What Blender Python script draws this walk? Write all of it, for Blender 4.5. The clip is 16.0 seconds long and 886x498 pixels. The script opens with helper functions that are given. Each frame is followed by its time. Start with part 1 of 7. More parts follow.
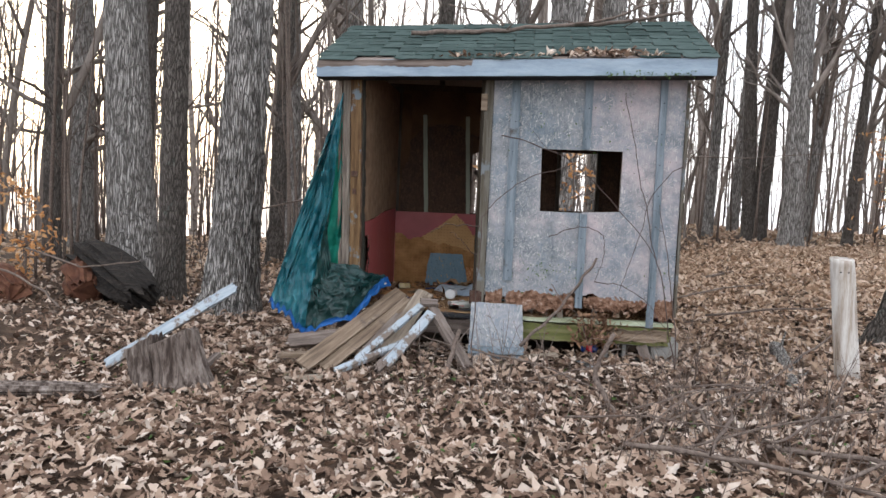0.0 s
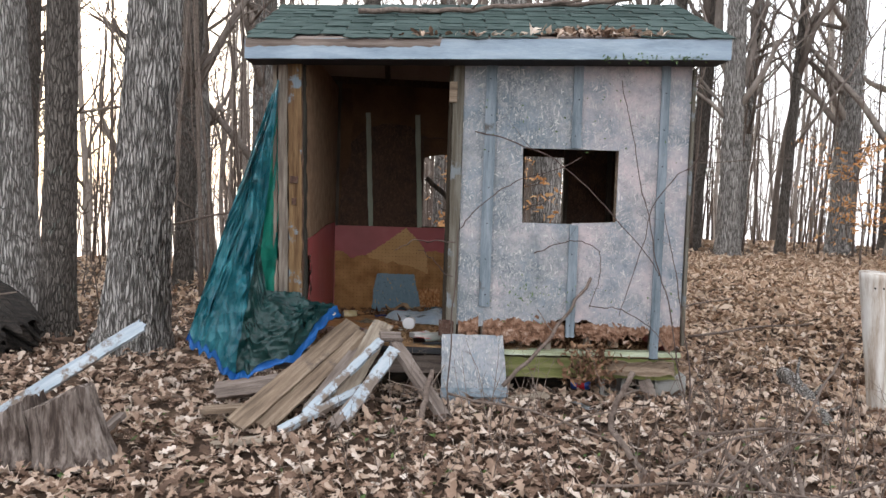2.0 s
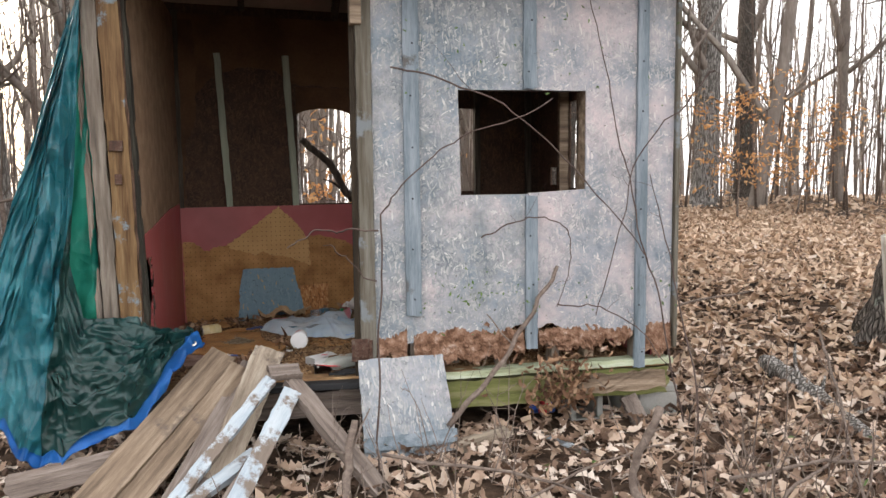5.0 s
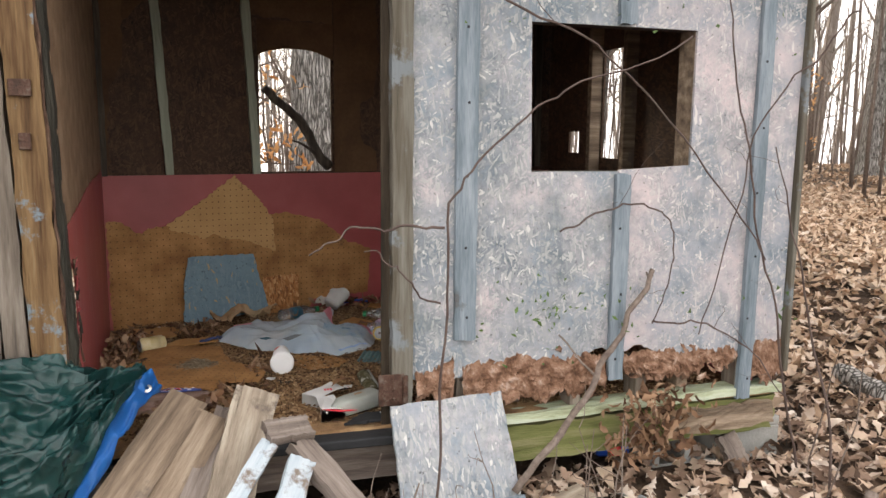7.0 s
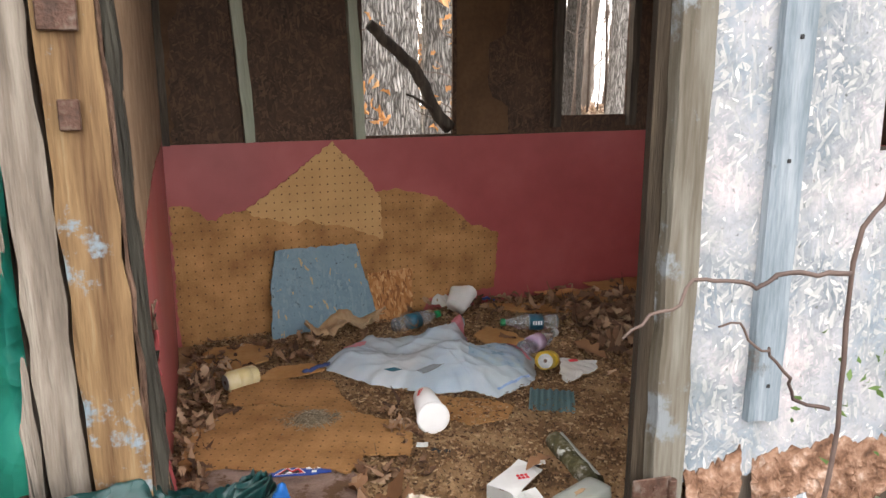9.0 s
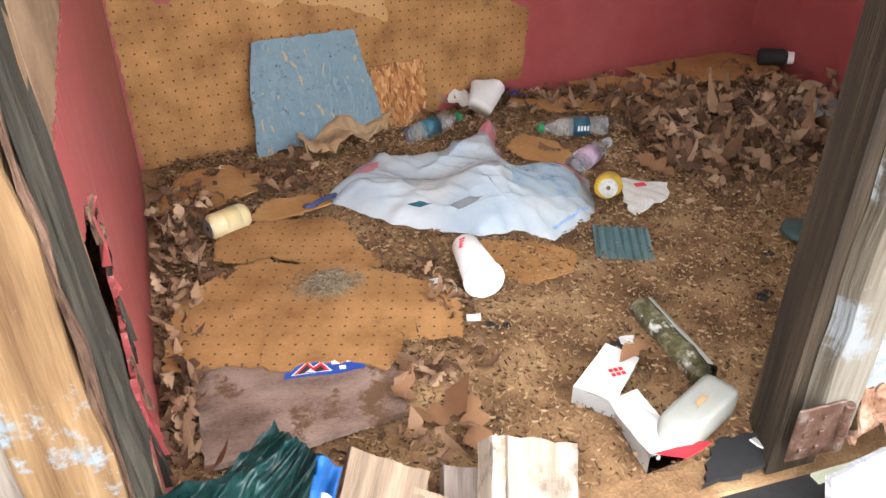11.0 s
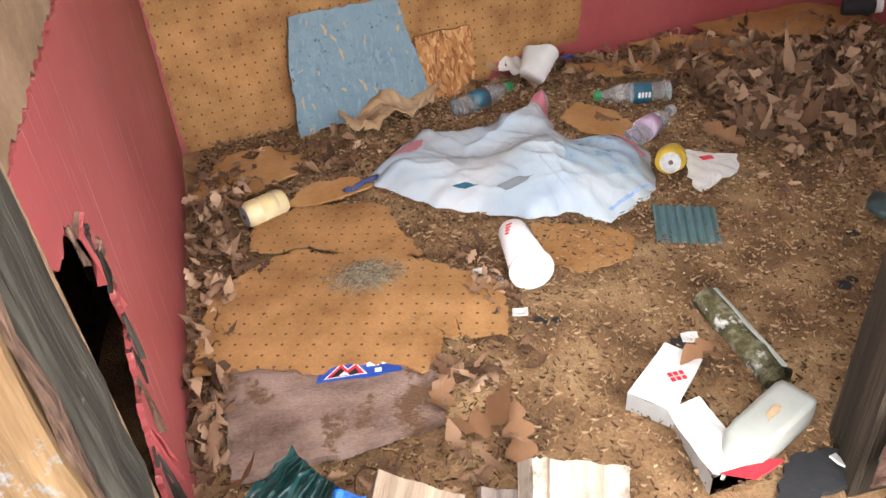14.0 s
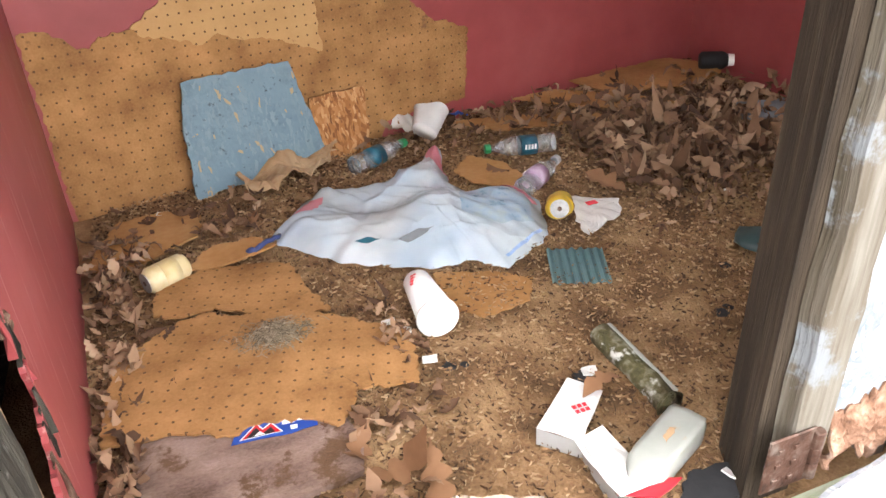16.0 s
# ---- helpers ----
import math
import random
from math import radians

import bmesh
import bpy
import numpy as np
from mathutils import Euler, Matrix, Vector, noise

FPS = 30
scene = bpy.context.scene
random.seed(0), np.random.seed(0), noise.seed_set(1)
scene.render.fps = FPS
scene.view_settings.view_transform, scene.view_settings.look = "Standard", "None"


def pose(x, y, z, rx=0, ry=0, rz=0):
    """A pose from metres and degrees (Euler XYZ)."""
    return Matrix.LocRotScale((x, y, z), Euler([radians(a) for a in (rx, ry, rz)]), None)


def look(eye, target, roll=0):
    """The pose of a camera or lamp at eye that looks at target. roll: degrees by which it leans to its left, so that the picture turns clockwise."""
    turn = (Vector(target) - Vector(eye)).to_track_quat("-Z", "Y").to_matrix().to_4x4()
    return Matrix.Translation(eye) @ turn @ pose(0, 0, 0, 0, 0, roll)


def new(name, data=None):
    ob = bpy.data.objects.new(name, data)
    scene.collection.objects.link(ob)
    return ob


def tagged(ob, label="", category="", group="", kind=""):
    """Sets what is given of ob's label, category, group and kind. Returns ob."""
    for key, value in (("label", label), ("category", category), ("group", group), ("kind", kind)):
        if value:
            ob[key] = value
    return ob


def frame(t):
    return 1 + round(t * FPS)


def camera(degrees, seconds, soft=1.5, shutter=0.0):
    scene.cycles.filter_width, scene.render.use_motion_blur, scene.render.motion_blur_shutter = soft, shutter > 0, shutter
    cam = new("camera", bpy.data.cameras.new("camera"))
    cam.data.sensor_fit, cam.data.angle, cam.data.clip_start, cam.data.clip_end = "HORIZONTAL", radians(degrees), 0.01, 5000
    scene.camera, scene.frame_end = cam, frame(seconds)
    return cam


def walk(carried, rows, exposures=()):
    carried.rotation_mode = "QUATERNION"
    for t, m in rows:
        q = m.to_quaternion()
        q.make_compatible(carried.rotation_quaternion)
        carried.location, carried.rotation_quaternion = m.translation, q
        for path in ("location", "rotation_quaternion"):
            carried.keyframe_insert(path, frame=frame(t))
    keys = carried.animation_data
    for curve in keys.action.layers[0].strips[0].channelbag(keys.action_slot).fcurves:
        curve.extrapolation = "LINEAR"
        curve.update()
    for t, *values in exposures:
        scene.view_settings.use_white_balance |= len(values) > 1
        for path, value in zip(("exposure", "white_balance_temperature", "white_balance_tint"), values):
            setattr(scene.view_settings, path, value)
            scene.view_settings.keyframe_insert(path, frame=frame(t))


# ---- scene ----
cam = camera(60.7, 16.0)
PATH = [
    (0, (1.699, -5.885, 1.196), (1.357, -3.919, 1.056), 2.6),
    (0.5, (1.502, -5.658, 1.183), (1.252, -3.68, 1.024), 2.1),
    (1, (1.383, -5.394, 1.166), (1.203, -3.411, 0.976), 0.1),
    (1.5, (1.291, -5.115, 1.165), (1.135, -3.123, 1.085), 0.6),
    (2, (1.169, -4.889, 1.157), (1.066, -2.894, 1.062), 1.9),
    (2.5, (1.045, -4.656, 1.162), (1.083, -2.658, 1.068), 0.2),
    (3, (1.006, -4.369, 1.118), (1.13, -2.379, 0.952), -0.2),
    (3.5, (1.052, -4.117, 1.164), (1.184, -2.125, 1.039), 0.8),
    (3.7, (1.059, -4.079, 1.168), (1.167, -2.086, 1.039), 0.5),
    (5.8, (0.632, -2.942, 1.197), (1.061, -0.999, 0.995), -0.4),
    (6, (0.617, -2.845, 1.197), (1.04, -0.899, 1.011), 0.3),
    (6.5, (0.517, -2.547, 1.191), (0.958, -0.611, 0.958), 1.7),
    (7, (0.452, -2.312, 1.224), (1.002, -0.412, 0.93), 0.6),
    (7.5, (0.422, -2.008, 1.204), (1.006, -0.13, 0.843), -0.4),
    (8, (0.344, -1.757, 1.212), (0.863, 0.134, 0.819), 0.6),
    (8.2, (0.284, -1.657, 1.22), (0.786, 0.242, 0.844), 0.7),
    (10.3, (0.154, -0.795, 1.274), (0.644, 0.975, 0.485), -0.9),
    (10.5, (0.144, -0.756, 1.273), (0.674, 0.966, 0.406), -0.3),
    (11, (0.172, -0.657, 1.239), (0.663, 0.984, 0.207), -0.1),
    (11.5, (0.242, -0.579, 1.232), (0.67, 1.03, 0.123), -0.9),
    (12, (0.277, -0.548, 1.224), (0.64, 1.06, 0.092), -3.1),
    (12.5, (0.261, -0.547, 1.226), (0.583, 1.075, 0.1), -3.9),
    (13, (0.254, -0.554, 1.225), (0.546, 1.077, 0.105), -4.3),
    (13.5, (0.251, -0.551, 1.232), (0.554, 1.078, 0.112), -4.3),
    (14, (0.254, -0.547, 1.228), (0.557, 1.086, 0.113), -4.4),
    (14.5, (0.257, -0.537, 1.232), (0.641, 1.094, 0.14), -3.4),
    (15, (0.249, -0.548, 1.241), (0.714, 1.09, 0.191), -2.7),
    (15.5, (0.234, -0.571, 1.25), (0.758, 1.067, 0.229), -2.7),
    (16, (0.226, -0.587, 1.255), (0.815, 1.035, 0.245), -2.7),
]
walk(cam, [(t, look(eye, target, roll)) for t, eye, target, roll in PATH],
     [(0.0, 0.9, 6150, 10), (1.5, 0.98, 6250, 10), (3.7, 1.17, 6450, 10), (6.0, 1.38, 6800, 10), (8.0, 1.65, 6900, 10), (10.3, 2.92, 6600, 10), (12.0, 3.2, 6750, 12), (16.0, 3.18, 6750, 12)])
from mathutils.bvhtree import BVHTree

# ---------------------------------------------------------------- light
world = bpy.data.worlds.new("sky")
scene.world = world
world.use_nodes = True
wt = world.node_tree
sky = wt.nodes.new("ShaderNodeTexSky")
sky.sky_type = "NISHITA"
sky.sun_disc = False
SUN_EL, SUN_AZ = radians(15), radians(-34)
sky.sun_elevation, sky.sun_rotation = SUN_EL, SUN_AZ
sky.air_density, sky.dust_density, sky.ozone_density = 1.0, 3.0, 1.0
hazy = wt.nodes.new("ShaderNodeMix")
hazy.data_type = "RGBA"
hazy.inputs[0].default_value = 0.72
hazy.inputs[7].default_value = (9.6, 9.5, 9.6, 1)
wt.links.new(sky.outputs[0], hazy.inputs[6])
wt.links.new(hazy.outputs[2], wt.nodes["Background"].inputs[0])
wt.nodes["Background"].inputs[1].default_value = 0.15
sun_data = bpy.data.lights.new("sun", "SUN")
sun_data.energy, sun_data.angle, sun_data.color = 1.5, radians(14), (1.0, 0.9, 0.76)
sun = new("sun", sun_data)
sun_dir = Vector((math.sin(SUN_AZ) * math.cos(SUN_EL), math.cos(SUN_AZ) * math.cos(SUN_EL), math.sin(SUN_EL)))
sun.matrix_world = look(sun_dir * 60, (0, 0, 0))


# ---------------------------------------------------------------- materials
def mat(name, colors, scale=8.0, stretch=(1, 1, 1), fine=60.0, rough=0.8, bump=0.3, metal=0.0, spread=0.1,
        island=0.0, spot=None, spot_scale=3.0, spot_cut=0.6, sheen=0.0, through_light=0.0, objvar=0.0, dist=0.01, coords="Object"):
    """Two scales of colour, spots of a second coat, fine relief."""
    m = bpy.data.materials.new(name)
    m.use_nodes = True
    nt = m.node_tree
    b = nt.nodes["Principled BSDF"]
    N, L = nt.nodes.new, nt.links.new
    tc, mp = N("ShaderNodeTexCoord"), N("ShaderNodeMapping")
    mp.inputs["Scale"].default_value = stretch
    L(tc.outputs[coords], mp.inputs[0])
    info = N("ShaderNodeObjectInfo")
    shift = N("ShaderNodeVectorMath")
    shift.operation = "MULTIPLY_ADD"
    comb = N("ShaderNodeCombineXYZ")
    for i in range(3):
        L(info.outputs["Random"], comb.inputs[i])
    L(comb.outputs[0], shift.inputs[0])
    shift.inputs[1].default_value = (7, 5, 3)
    L(mp.outputs[0], shift.inputs[2])
    n1, n2 = N("ShaderNodeTexNoise"), N("ShaderNodeTexNoise")
    n1.inputs["Scale"].default_value, n2.inputs["Scale"].default_value = scale, fine
    n1.inputs["Detail"].default_value, n2.inputs["Detail"].default_value = 6, 4
    L(shift.outputs[0], n1.inputs[0]), L(shift.outputs[0], n2.inputs[0])
    add = N("ShaderNodeMath")
    add.operation = "MULTIPLY_ADD"
    L(n2.outputs[0], add.inputs[0])
    add.inputs[1].default_value = 0.45
    sub = N("ShaderNodeMath")
    sub.operation = "MULTIPLY_ADD"
    L(n1.outputs[0], sub.inputs[0])
    sub.inputs[1].default_value, sub.inputs[2].default_value = 1.5, -0.47
    L(sub.outputs[0], add.inputs[2])
    value = add.outputs[0]
    if island or objvar:
        geo = N("ShaderNodeNewGeometry")
        iv = N("ShaderNodeMath")
        iv.operation = "MULTIPLY_ADD"
        L(geo.outputs["Random Per Island"] if island else info.outputs["Random"], iv.inputs[0])
        k = island or objvar
        iv.inputs[1].default_value = k
        sc = N("ShaderNodeMath")
        sc.operation = "MULTIPLY"
        L(value, sc.inputs[0])
        sc.inputs[1].default_value = 1 - k
        L(sc.outputs[0], iv.inputs[2])
        value = iv.outputs[0]
    ramp = N("ShaderNodeValToRGB")
    els = ramp.color_ramp.elements
    while len(els) < len(colors):
        els.new(0.5)
    lo, hi = 0.5 - (0.5 - spread), 0.5 + (0.5 - spread)
    for i, c in enumerate(colors):
        els[i].position = lo + (hi - lo) * i / max(1, len(colors) - 1)
        els[i].color = (*c, 1)
    L(value, ramp.inputs[0])
    col = ramp.outputs[0]
    if spot:
        n3 = N("ShaderNodeTexNoise")
        n3.inputs["Scale"].default_value, n3.inputs["Detail"].default_value, n3.inputs["Roughness"].default_value = spot_scale, 8, 0.7
        L(tc.outputs[coords], n3.inputs[0])
        r3 = N("ShaderNodeValToRGB")
        r3.color_ramp.elements[0].position, r3.color_ramp.elements[1].position = spot_cut, spot_cut + 0.06
        L(n3.outputs[0], r3.inputs[0])
        mx = N("ShaderNodeMix")
        mx.data_type = "RGBA"
        L(r3.outputs[0], mx.inputs[0]), L(col, mx.inputs[6])
        mx.inputs[7].default_value = (*spot, 1)
        col = mx.outputs[2]
    L(col, b.inputs["Base Color"])
    rr = N("ShaderNodeMath")
    rr.operation = "MULTIPLY_ADD"
    L(n1.outputs[0], rr.inputs[0])
    rr.inputs[1].default_value, rr.inputs[2].default_value = 0.25, rough - 0.12
    L(rr.outputs[0], b.inputs["Roughness"])
    b.inputs["Metallic"].default_value = metal
    if rough > 0.6:
        b.inputs["Specular IOR Level"].default_value = 0.25
    if bump:
        bp = N("ShaderNodeBump")
        bp.inputs["Strength"].default_value, bp.inputs["Distance"].default_value = bump, dist
        L(add.outputs[0], bp.inputs["Height"]), L(bp.outputs[0], b.inputs["Normal"])
    if through_light:
        tr = N("ShaderNodeBsdfTranslucent")
        L(col, tr.inputs[0])
        ms = N("ShaderNodeMixShader")
        ms.inputs[0].default_value = through_light
        L(b.outputs[0], ms.inputs[1]), L(tr.outputs[0], ms.inputs[2])
        L(ms.outputs[0], nt.nodes["Material Output"].inputs[0])
    return m


def osb_mat(name, flakes, paint, amount, dirt=None, stain=None, chip=None):
    """Pressed wood strands, each with its own tone and lie, under a patchy coat of paint."""
    m = bpy.data.materials.new(name)
    m.use_nodes = True
    nt = m.node_tree
    b = nt.nodes["Principled BSDF"]
    N, L = nt.nodes.new, nt.links.new
    tc = N("ShaderNodeTexCoord")
    warp = N("ShaderNodeTexNoise")
    warp.inputs["Scale"].default_value = 9
    L(tc.outputs["Object"], warp.inputs[0])
    cols = []
    for k, (sx, sy, sz, rot) in enumerate(((42, 46, 185, 0.45), (46, 42, 190, -0.65), (42, 46, 180, 1.45))):
        mp = N("ShaderNodeMapping")
        mp.vector_type = "TEXTURE"
        mp.inputs["Scale"].default_value, mp.inputs["Rotation"].default_value = (1 / sx, 1 / sy, 1 / sz), (0.1, rot, 0.1)
        mixv = N("ShaderNodeMix")
        mixv.data_type = "VECTOR"
        mixv.inputs[0].default_value = 0.045
        L(tc.outputs["Object"], mixv.inputs[4]), L(warp.outputs["Color"], mixv.inputs[5])
        L(mixv.outputs[1], mp.inputs[0])
        v = N("ShaderNodeTexVoronoi")
        v.inputs["Scale"].default_value = 0.85
        L(mp.outputs[0], v.inputs[0])
        sep = N("ShaderNodeSeparateColor")
        L(v.outputs["Color"], sep.inputs[0])
        cols.append((sep.outputs[0], sep.outputs[1], v.outputs["Distance"]))
    pick = N("ShaderNodeMath")
    pick.operation = "GREATER_THAN"
    L(cols[1][1], pick.inputs[0])
    pick.inputs[1].default_value = 0.5
    two = N("ShaderNodeMix")
    L(pick.outputs[0], two.inputs[0]), L(cols[0][0], two.inputs[2]), L(cols[1][0], two.inputs[3])
    pick2 = N("ShaderNodeMath")
    pick2.operation = "GREATER_THAN"
    pick2.inputs[1].default_value = 0.62
    L(cols[2][1], pick2.inputs[0])
    one = N("ShaderNodeMix")
    L(pick2.outputs[0], one.inputs[0]), L(two.outputs[0], one.inputs[2]), L(cols[2][0], one.inputs[3])
    ramp = N("ShaderNodeValToRGB")
    els = ramp.color_ramp.elements
    while len(els) < len(flakes):
        els.new(0.5)
    for i, c in enumerate(flakes):
        els[i].position, els[i].color = i / (len(flakes) - 1), (*c, 1)
    L(one.outputs[0], ramp.inputs[0])
    big = N("ShaderNodeTexNoise")
    big.inputs["Scale"].default_value, big.inputs["Detail"].default_value, big.inputs["Roughness"].default_value = 2.6, 9, 0.68
    L(tc.outputs["Object"], big.inputs[0])
    tone = N("ShaderNodeValToRGB")
    te = tone.color_ramp.elements
    while len(te) < len(paint):
        te.new(0.5)
    for i, c in enumerate(paint):
        te[i].position, te[i].color = 0.36 + 0.28 * i / (len(paint) - 1), (*c, 1)
    L(big.outputs[0], tone.inputs[0])
    cover = N("ShaderNodeTexNoise")
    cover.inputs["Scale"].default_value, cover.inputs["Detail"].default_value, cover.inputs["Roughness"].default_value = 4.3, 10, 0.75
    L(tc.outputs["Object"], cover.inputs[0])
    cv = N("ShaderNodeMath")
    cv.operation = "MULTIPLY_ADD"
    L(one.outputs[0], cv.inputs[0])
    cv.inputs[1].default_value = 0.22
    L(cover.outputs[0], cv.inputs[2])
    cr = N("ShaderNodeValToRGB")
    cr.color_ramp.elements[0].position, cr.color_ramp.elements[1].position = amount, amount + 0.13
    L(cv.outputs[0], cr.inputs[0])
    mx = N("ShaderNodeMix")
    mx.data_type = "RGBA"
    L(cr.outputs[0], mx.inputs[0]), L(tone.outputs[0], mx.inputs[6]), L(ramp.outputs[0], mx.inputs[7])
    col = mx.outputs[2]
    if dirt:
        speck = N("ShaderNodeTexNoise")
        speck.inputs["Scale"].default_value, speck.inputs["Detail"].default_value = 60, 9
        L(tc.outputs["Object"], speck.inputs[0])
        sr = N("ShaderNodeValToRGB")
        sr.color_ramp.elements[0].position, sr.color_ramp.elements[1].position = 0.64, 0.74
        L(speck.outputs[0], sr.inputs[0])
        md = N("ShaderNodeMix")
        md.data_type = "RGBA"
        L(sr.outputs[0], md.inputs[0]), L(col, md.inputs[6])
        md.inputs[7].default_value = (*dirt, 1)
        col = md.outputs[2]
    if stain:
        sn = N("ShaderNodeTexNoise")
        sn.inputs["Scale"].default_value, sn.inputs["Detail"].default_value, sn.inputs["Roughness"].default_value = 5.5, 10, 0.78
        L(tc.outputs["Object"], sn.inputs[0])
        sr2 = N("ShaderNodeValToRGB")
        sr2.color_ramp.elements[0].position, sr2.color_ramp.elements[1].position = 0.50, 0.72
        sr2.color_ramp.elements[1].color = (0.85, 0.85, 0.85, 1)
        L(sn.outputs[0], sr2.inputs[0])
        ms = N("ShaderNodeMix")
        ms.data_type = "RGBA"
        L(sr2.outputs[0], ms.inputs[0]), L(col, ms.inputs[6])
        ms.inputs[7].default_value = (*stain, 1)
        col = ms.outputs[2]
    if chip:
        far = N("ShaderNodeMath")
        far.operation = "GREATER_THAN"
        far.inputs[1].default_value = 0.98
        L(one.outputs[0], far.inputs[0])
        mc = N("ShaderNodeMix")
        mc.data_type = "RGBA"
        L(far.outputs[0], mc.inputs[0]), L(col, mc.inputs[6])
        mc.inputs[7].default_value = (*chip, 1)
        col = mc.outputs[2]
    L(col, b.inputs["Base Color"])
    b.inputs["Roughness"].default_value = 0.75
    b.inputs["Specular IOR Level"].default_value = 0.3
    bp = N("ShaderNodeBump")
    bp.inputs["Strength"].default_value, bp.inputs["Distance"].default_value = 0.8, 0.004
    L(one.outputs[0], bp.inputs["Height"]), L(bp.outputs[0], b.inputs["Normal"])
    return m


def peg_mat(name, c0, c1):
    """Brown hardboard drilled with a square grid of holes, an inch or so apart."""
    m = mat(name, (c0, c1), 9, fine=150, rough=0.8, bump=0.5, spot=(0.20, 0.105, 0.048), spot_scale=10, spot_cut=0.63)
    nt = m.node_tree
    N, L = nt.nodes.new, nt.links.new
    b = nt.nodes["Principled BSDF"]
    src = b.inputs["Base Color"].links[0].from_socket
    tc = N("ShaderNodeTexCoord")
    snap = N("ShaderNodeVectorMath")
    snap.operation = "MODULO"
    off = N("ShaderNodeVectorMath")
    off.operation = "ADD"
    off.inputs[1].default_value = (10 * 0.03, 10 * 0.03, 0)
    L(tc.outputs["Object"], off.inputs[0]), L(off.outputs[0], snap.inputs[0])
    snap.inputs[1].default_value = (0.03, 0.03, 10)
    flat = N("ShaderNodeVectorMath")
    flat.operation = "MULTIPLY"
    flat.inputs[1].default_value = (1, 1, 0)
    L(snap.outputs[0], flat.inputs[0])
    d = N("ShaderNodeVectorMath")
    d.operation = "DISTANCE"
    d.inputs[1].default_value = (0.015, 0.015, 0)
    L(flat.outputs[0], d.inputs[0])
    lt = N("ShaderNodeMath")
    lt.operation = "LESS_THAN"
    lt.inputs[1].default_value = 0.0031
    L(d.outputs["Value"], lt.inputs[0])
    mx = N("ShaderNodeMix")
    mx.data_type = "RGBA"
    L(lt.outputs[0], mx.inputs[0]), L(src, mx.inputs[6])
    mx.inputs[7].default_value = (0.12, 0.062, 0.026, 1)
    L(mx.outputs[2], b.inputs["Base Color"])
    return m


M_osb = osb_mat("painted_strand_board", ((0.085, 0.105, 0.125), (0.18, 0.20, 0.22), (0.27, 0.28, 0.29), (0.42, 0.41, 0.40)),
                ((0.12, 0.155, 0.185), (0.215, 0.25, 0.285), (0.34, 0.335, 0.355), (0.50, 0.425, 0.43)), 0.53, (0.06, 0.065, 0.06), (0.12, 0.145, 0.15), (0.52, 0.505, 0.49))
M_osb_pink = osb_mat("faded_pink_strand_board", ((0.10, 0.115, 0.13), (0.22, 0.23, 0.245), (0.34, 0.33, 0.335), (0.50, 0.46, 0.45)),
                     ((0.15, 0.185, 0.215), (0.285, 0.30, 0.33), (0.43, 0.38, 0.39), (0.54, 0.45, 0.45)), 0.57, (0.07, 0.075, 0.07), (0.15, 0.175, 0.185), (0.55, 0.51, 0.49))
M_rot = mat("rotten_strand_board", ((0.035, 0.018, 0.011), (0.14, 0.072, 0.043), (0.26, 0.155, 0.105), (0.42, 0.32, 0.26)), 26, fine=120, rough=0.95, bump=0.9, dist=0.012)
M_osb_raw = osb_mat("bare_strand_board", ((0.17, 0.068, 0.022), (0.34, 0.14, 0.045), (0.43, 0.20, 0.075), (0.56, 0.32, 0.15)),
                    ((0.28, 0.12, 0.04), (0.40, 0.18, 0.065)), 0.36, (0.10, 0.04, 0.02))
# Darker brown than the other strand boards; used on side and back walls.
M_osb_dark = osb_mat("dark_brown_strand_board", ((0.030, 0.017, 0.011), (0.052, 0.029, 0.018), (0.078, 0.042, 0.026), (0.11, 0.062, 0.038)),
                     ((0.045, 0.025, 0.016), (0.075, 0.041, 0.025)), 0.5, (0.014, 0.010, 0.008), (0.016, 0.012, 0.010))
M_lining = mat("dark_brown_lining", ((0.055, 0.030, 0.018), (0.095, 0.052, 0.028), (0.14, 0.08, 0.045)), 4, fine=60, rough=0.9, bump=0.3)
# Jamb brown lowered to near black: the doorway's shade is put into the colour.
M_jambdark = mat("jamb_wood_shade_in_colour", ((0.010, 0.0075, 0.005), (0.032, 0.023, 0.015), (0.07, 0.053, 0.036)), 5, (9, 9, 0.6), 30, 0.8, 0.6)
M_blueboard = osb_mat("blue_strand_board", ((0.075, 0.125, 0.16), (0.13, 0.195, 0.24), (0.16, 0.235, 0.28), (0.21, 0.28, 0.32)),
                      ((0.13, 0.20, 0.25), (0.17, 0.25, 0.30), (0.20, 0.28, 0.33)), 0.56, (0.05, 0.065, 0.075), (0.10, 0.15, 0.18), (0.42, 0.30, 0.17))
M_batten = mat("blue_grey_batten_paint", ((0.085, 0.11, 0.125), (0.17, 0.205, 0.235), (0.275, 0.305, 0.335)), 5, (6, 6, 0.6), 40, 0.7, 0.4,
               spot=(0.09, 0.085, 0.08), spot_scale=5, spot_cut=0.6)
M_fascia = mat("fascia_paint", ((0.18, 0.24, 0.30), (0.27, 0.34, 0.41), (0.36, 0.43, 0.49)), 3, (1, 5, 5), 30, 0.6, 0.3)
M_greywood = mat("weathered_grey_wood", ((0.10, 0.08, 0.065), (0.22, 0.18, 0.145), (0.36, 0.31, 0.26)), 5, (9, 9, 0.7), 30, 0.9, 0.6)
M_greywood_x = mat("weathered_grey_wood_x", ((0.07, 0.055, 0.047), (0.17, 0.135, 0.115), (0.28, 0.235, 0.205)), 5, (0.7, 9, 9), 30, 0.9, 0.6)
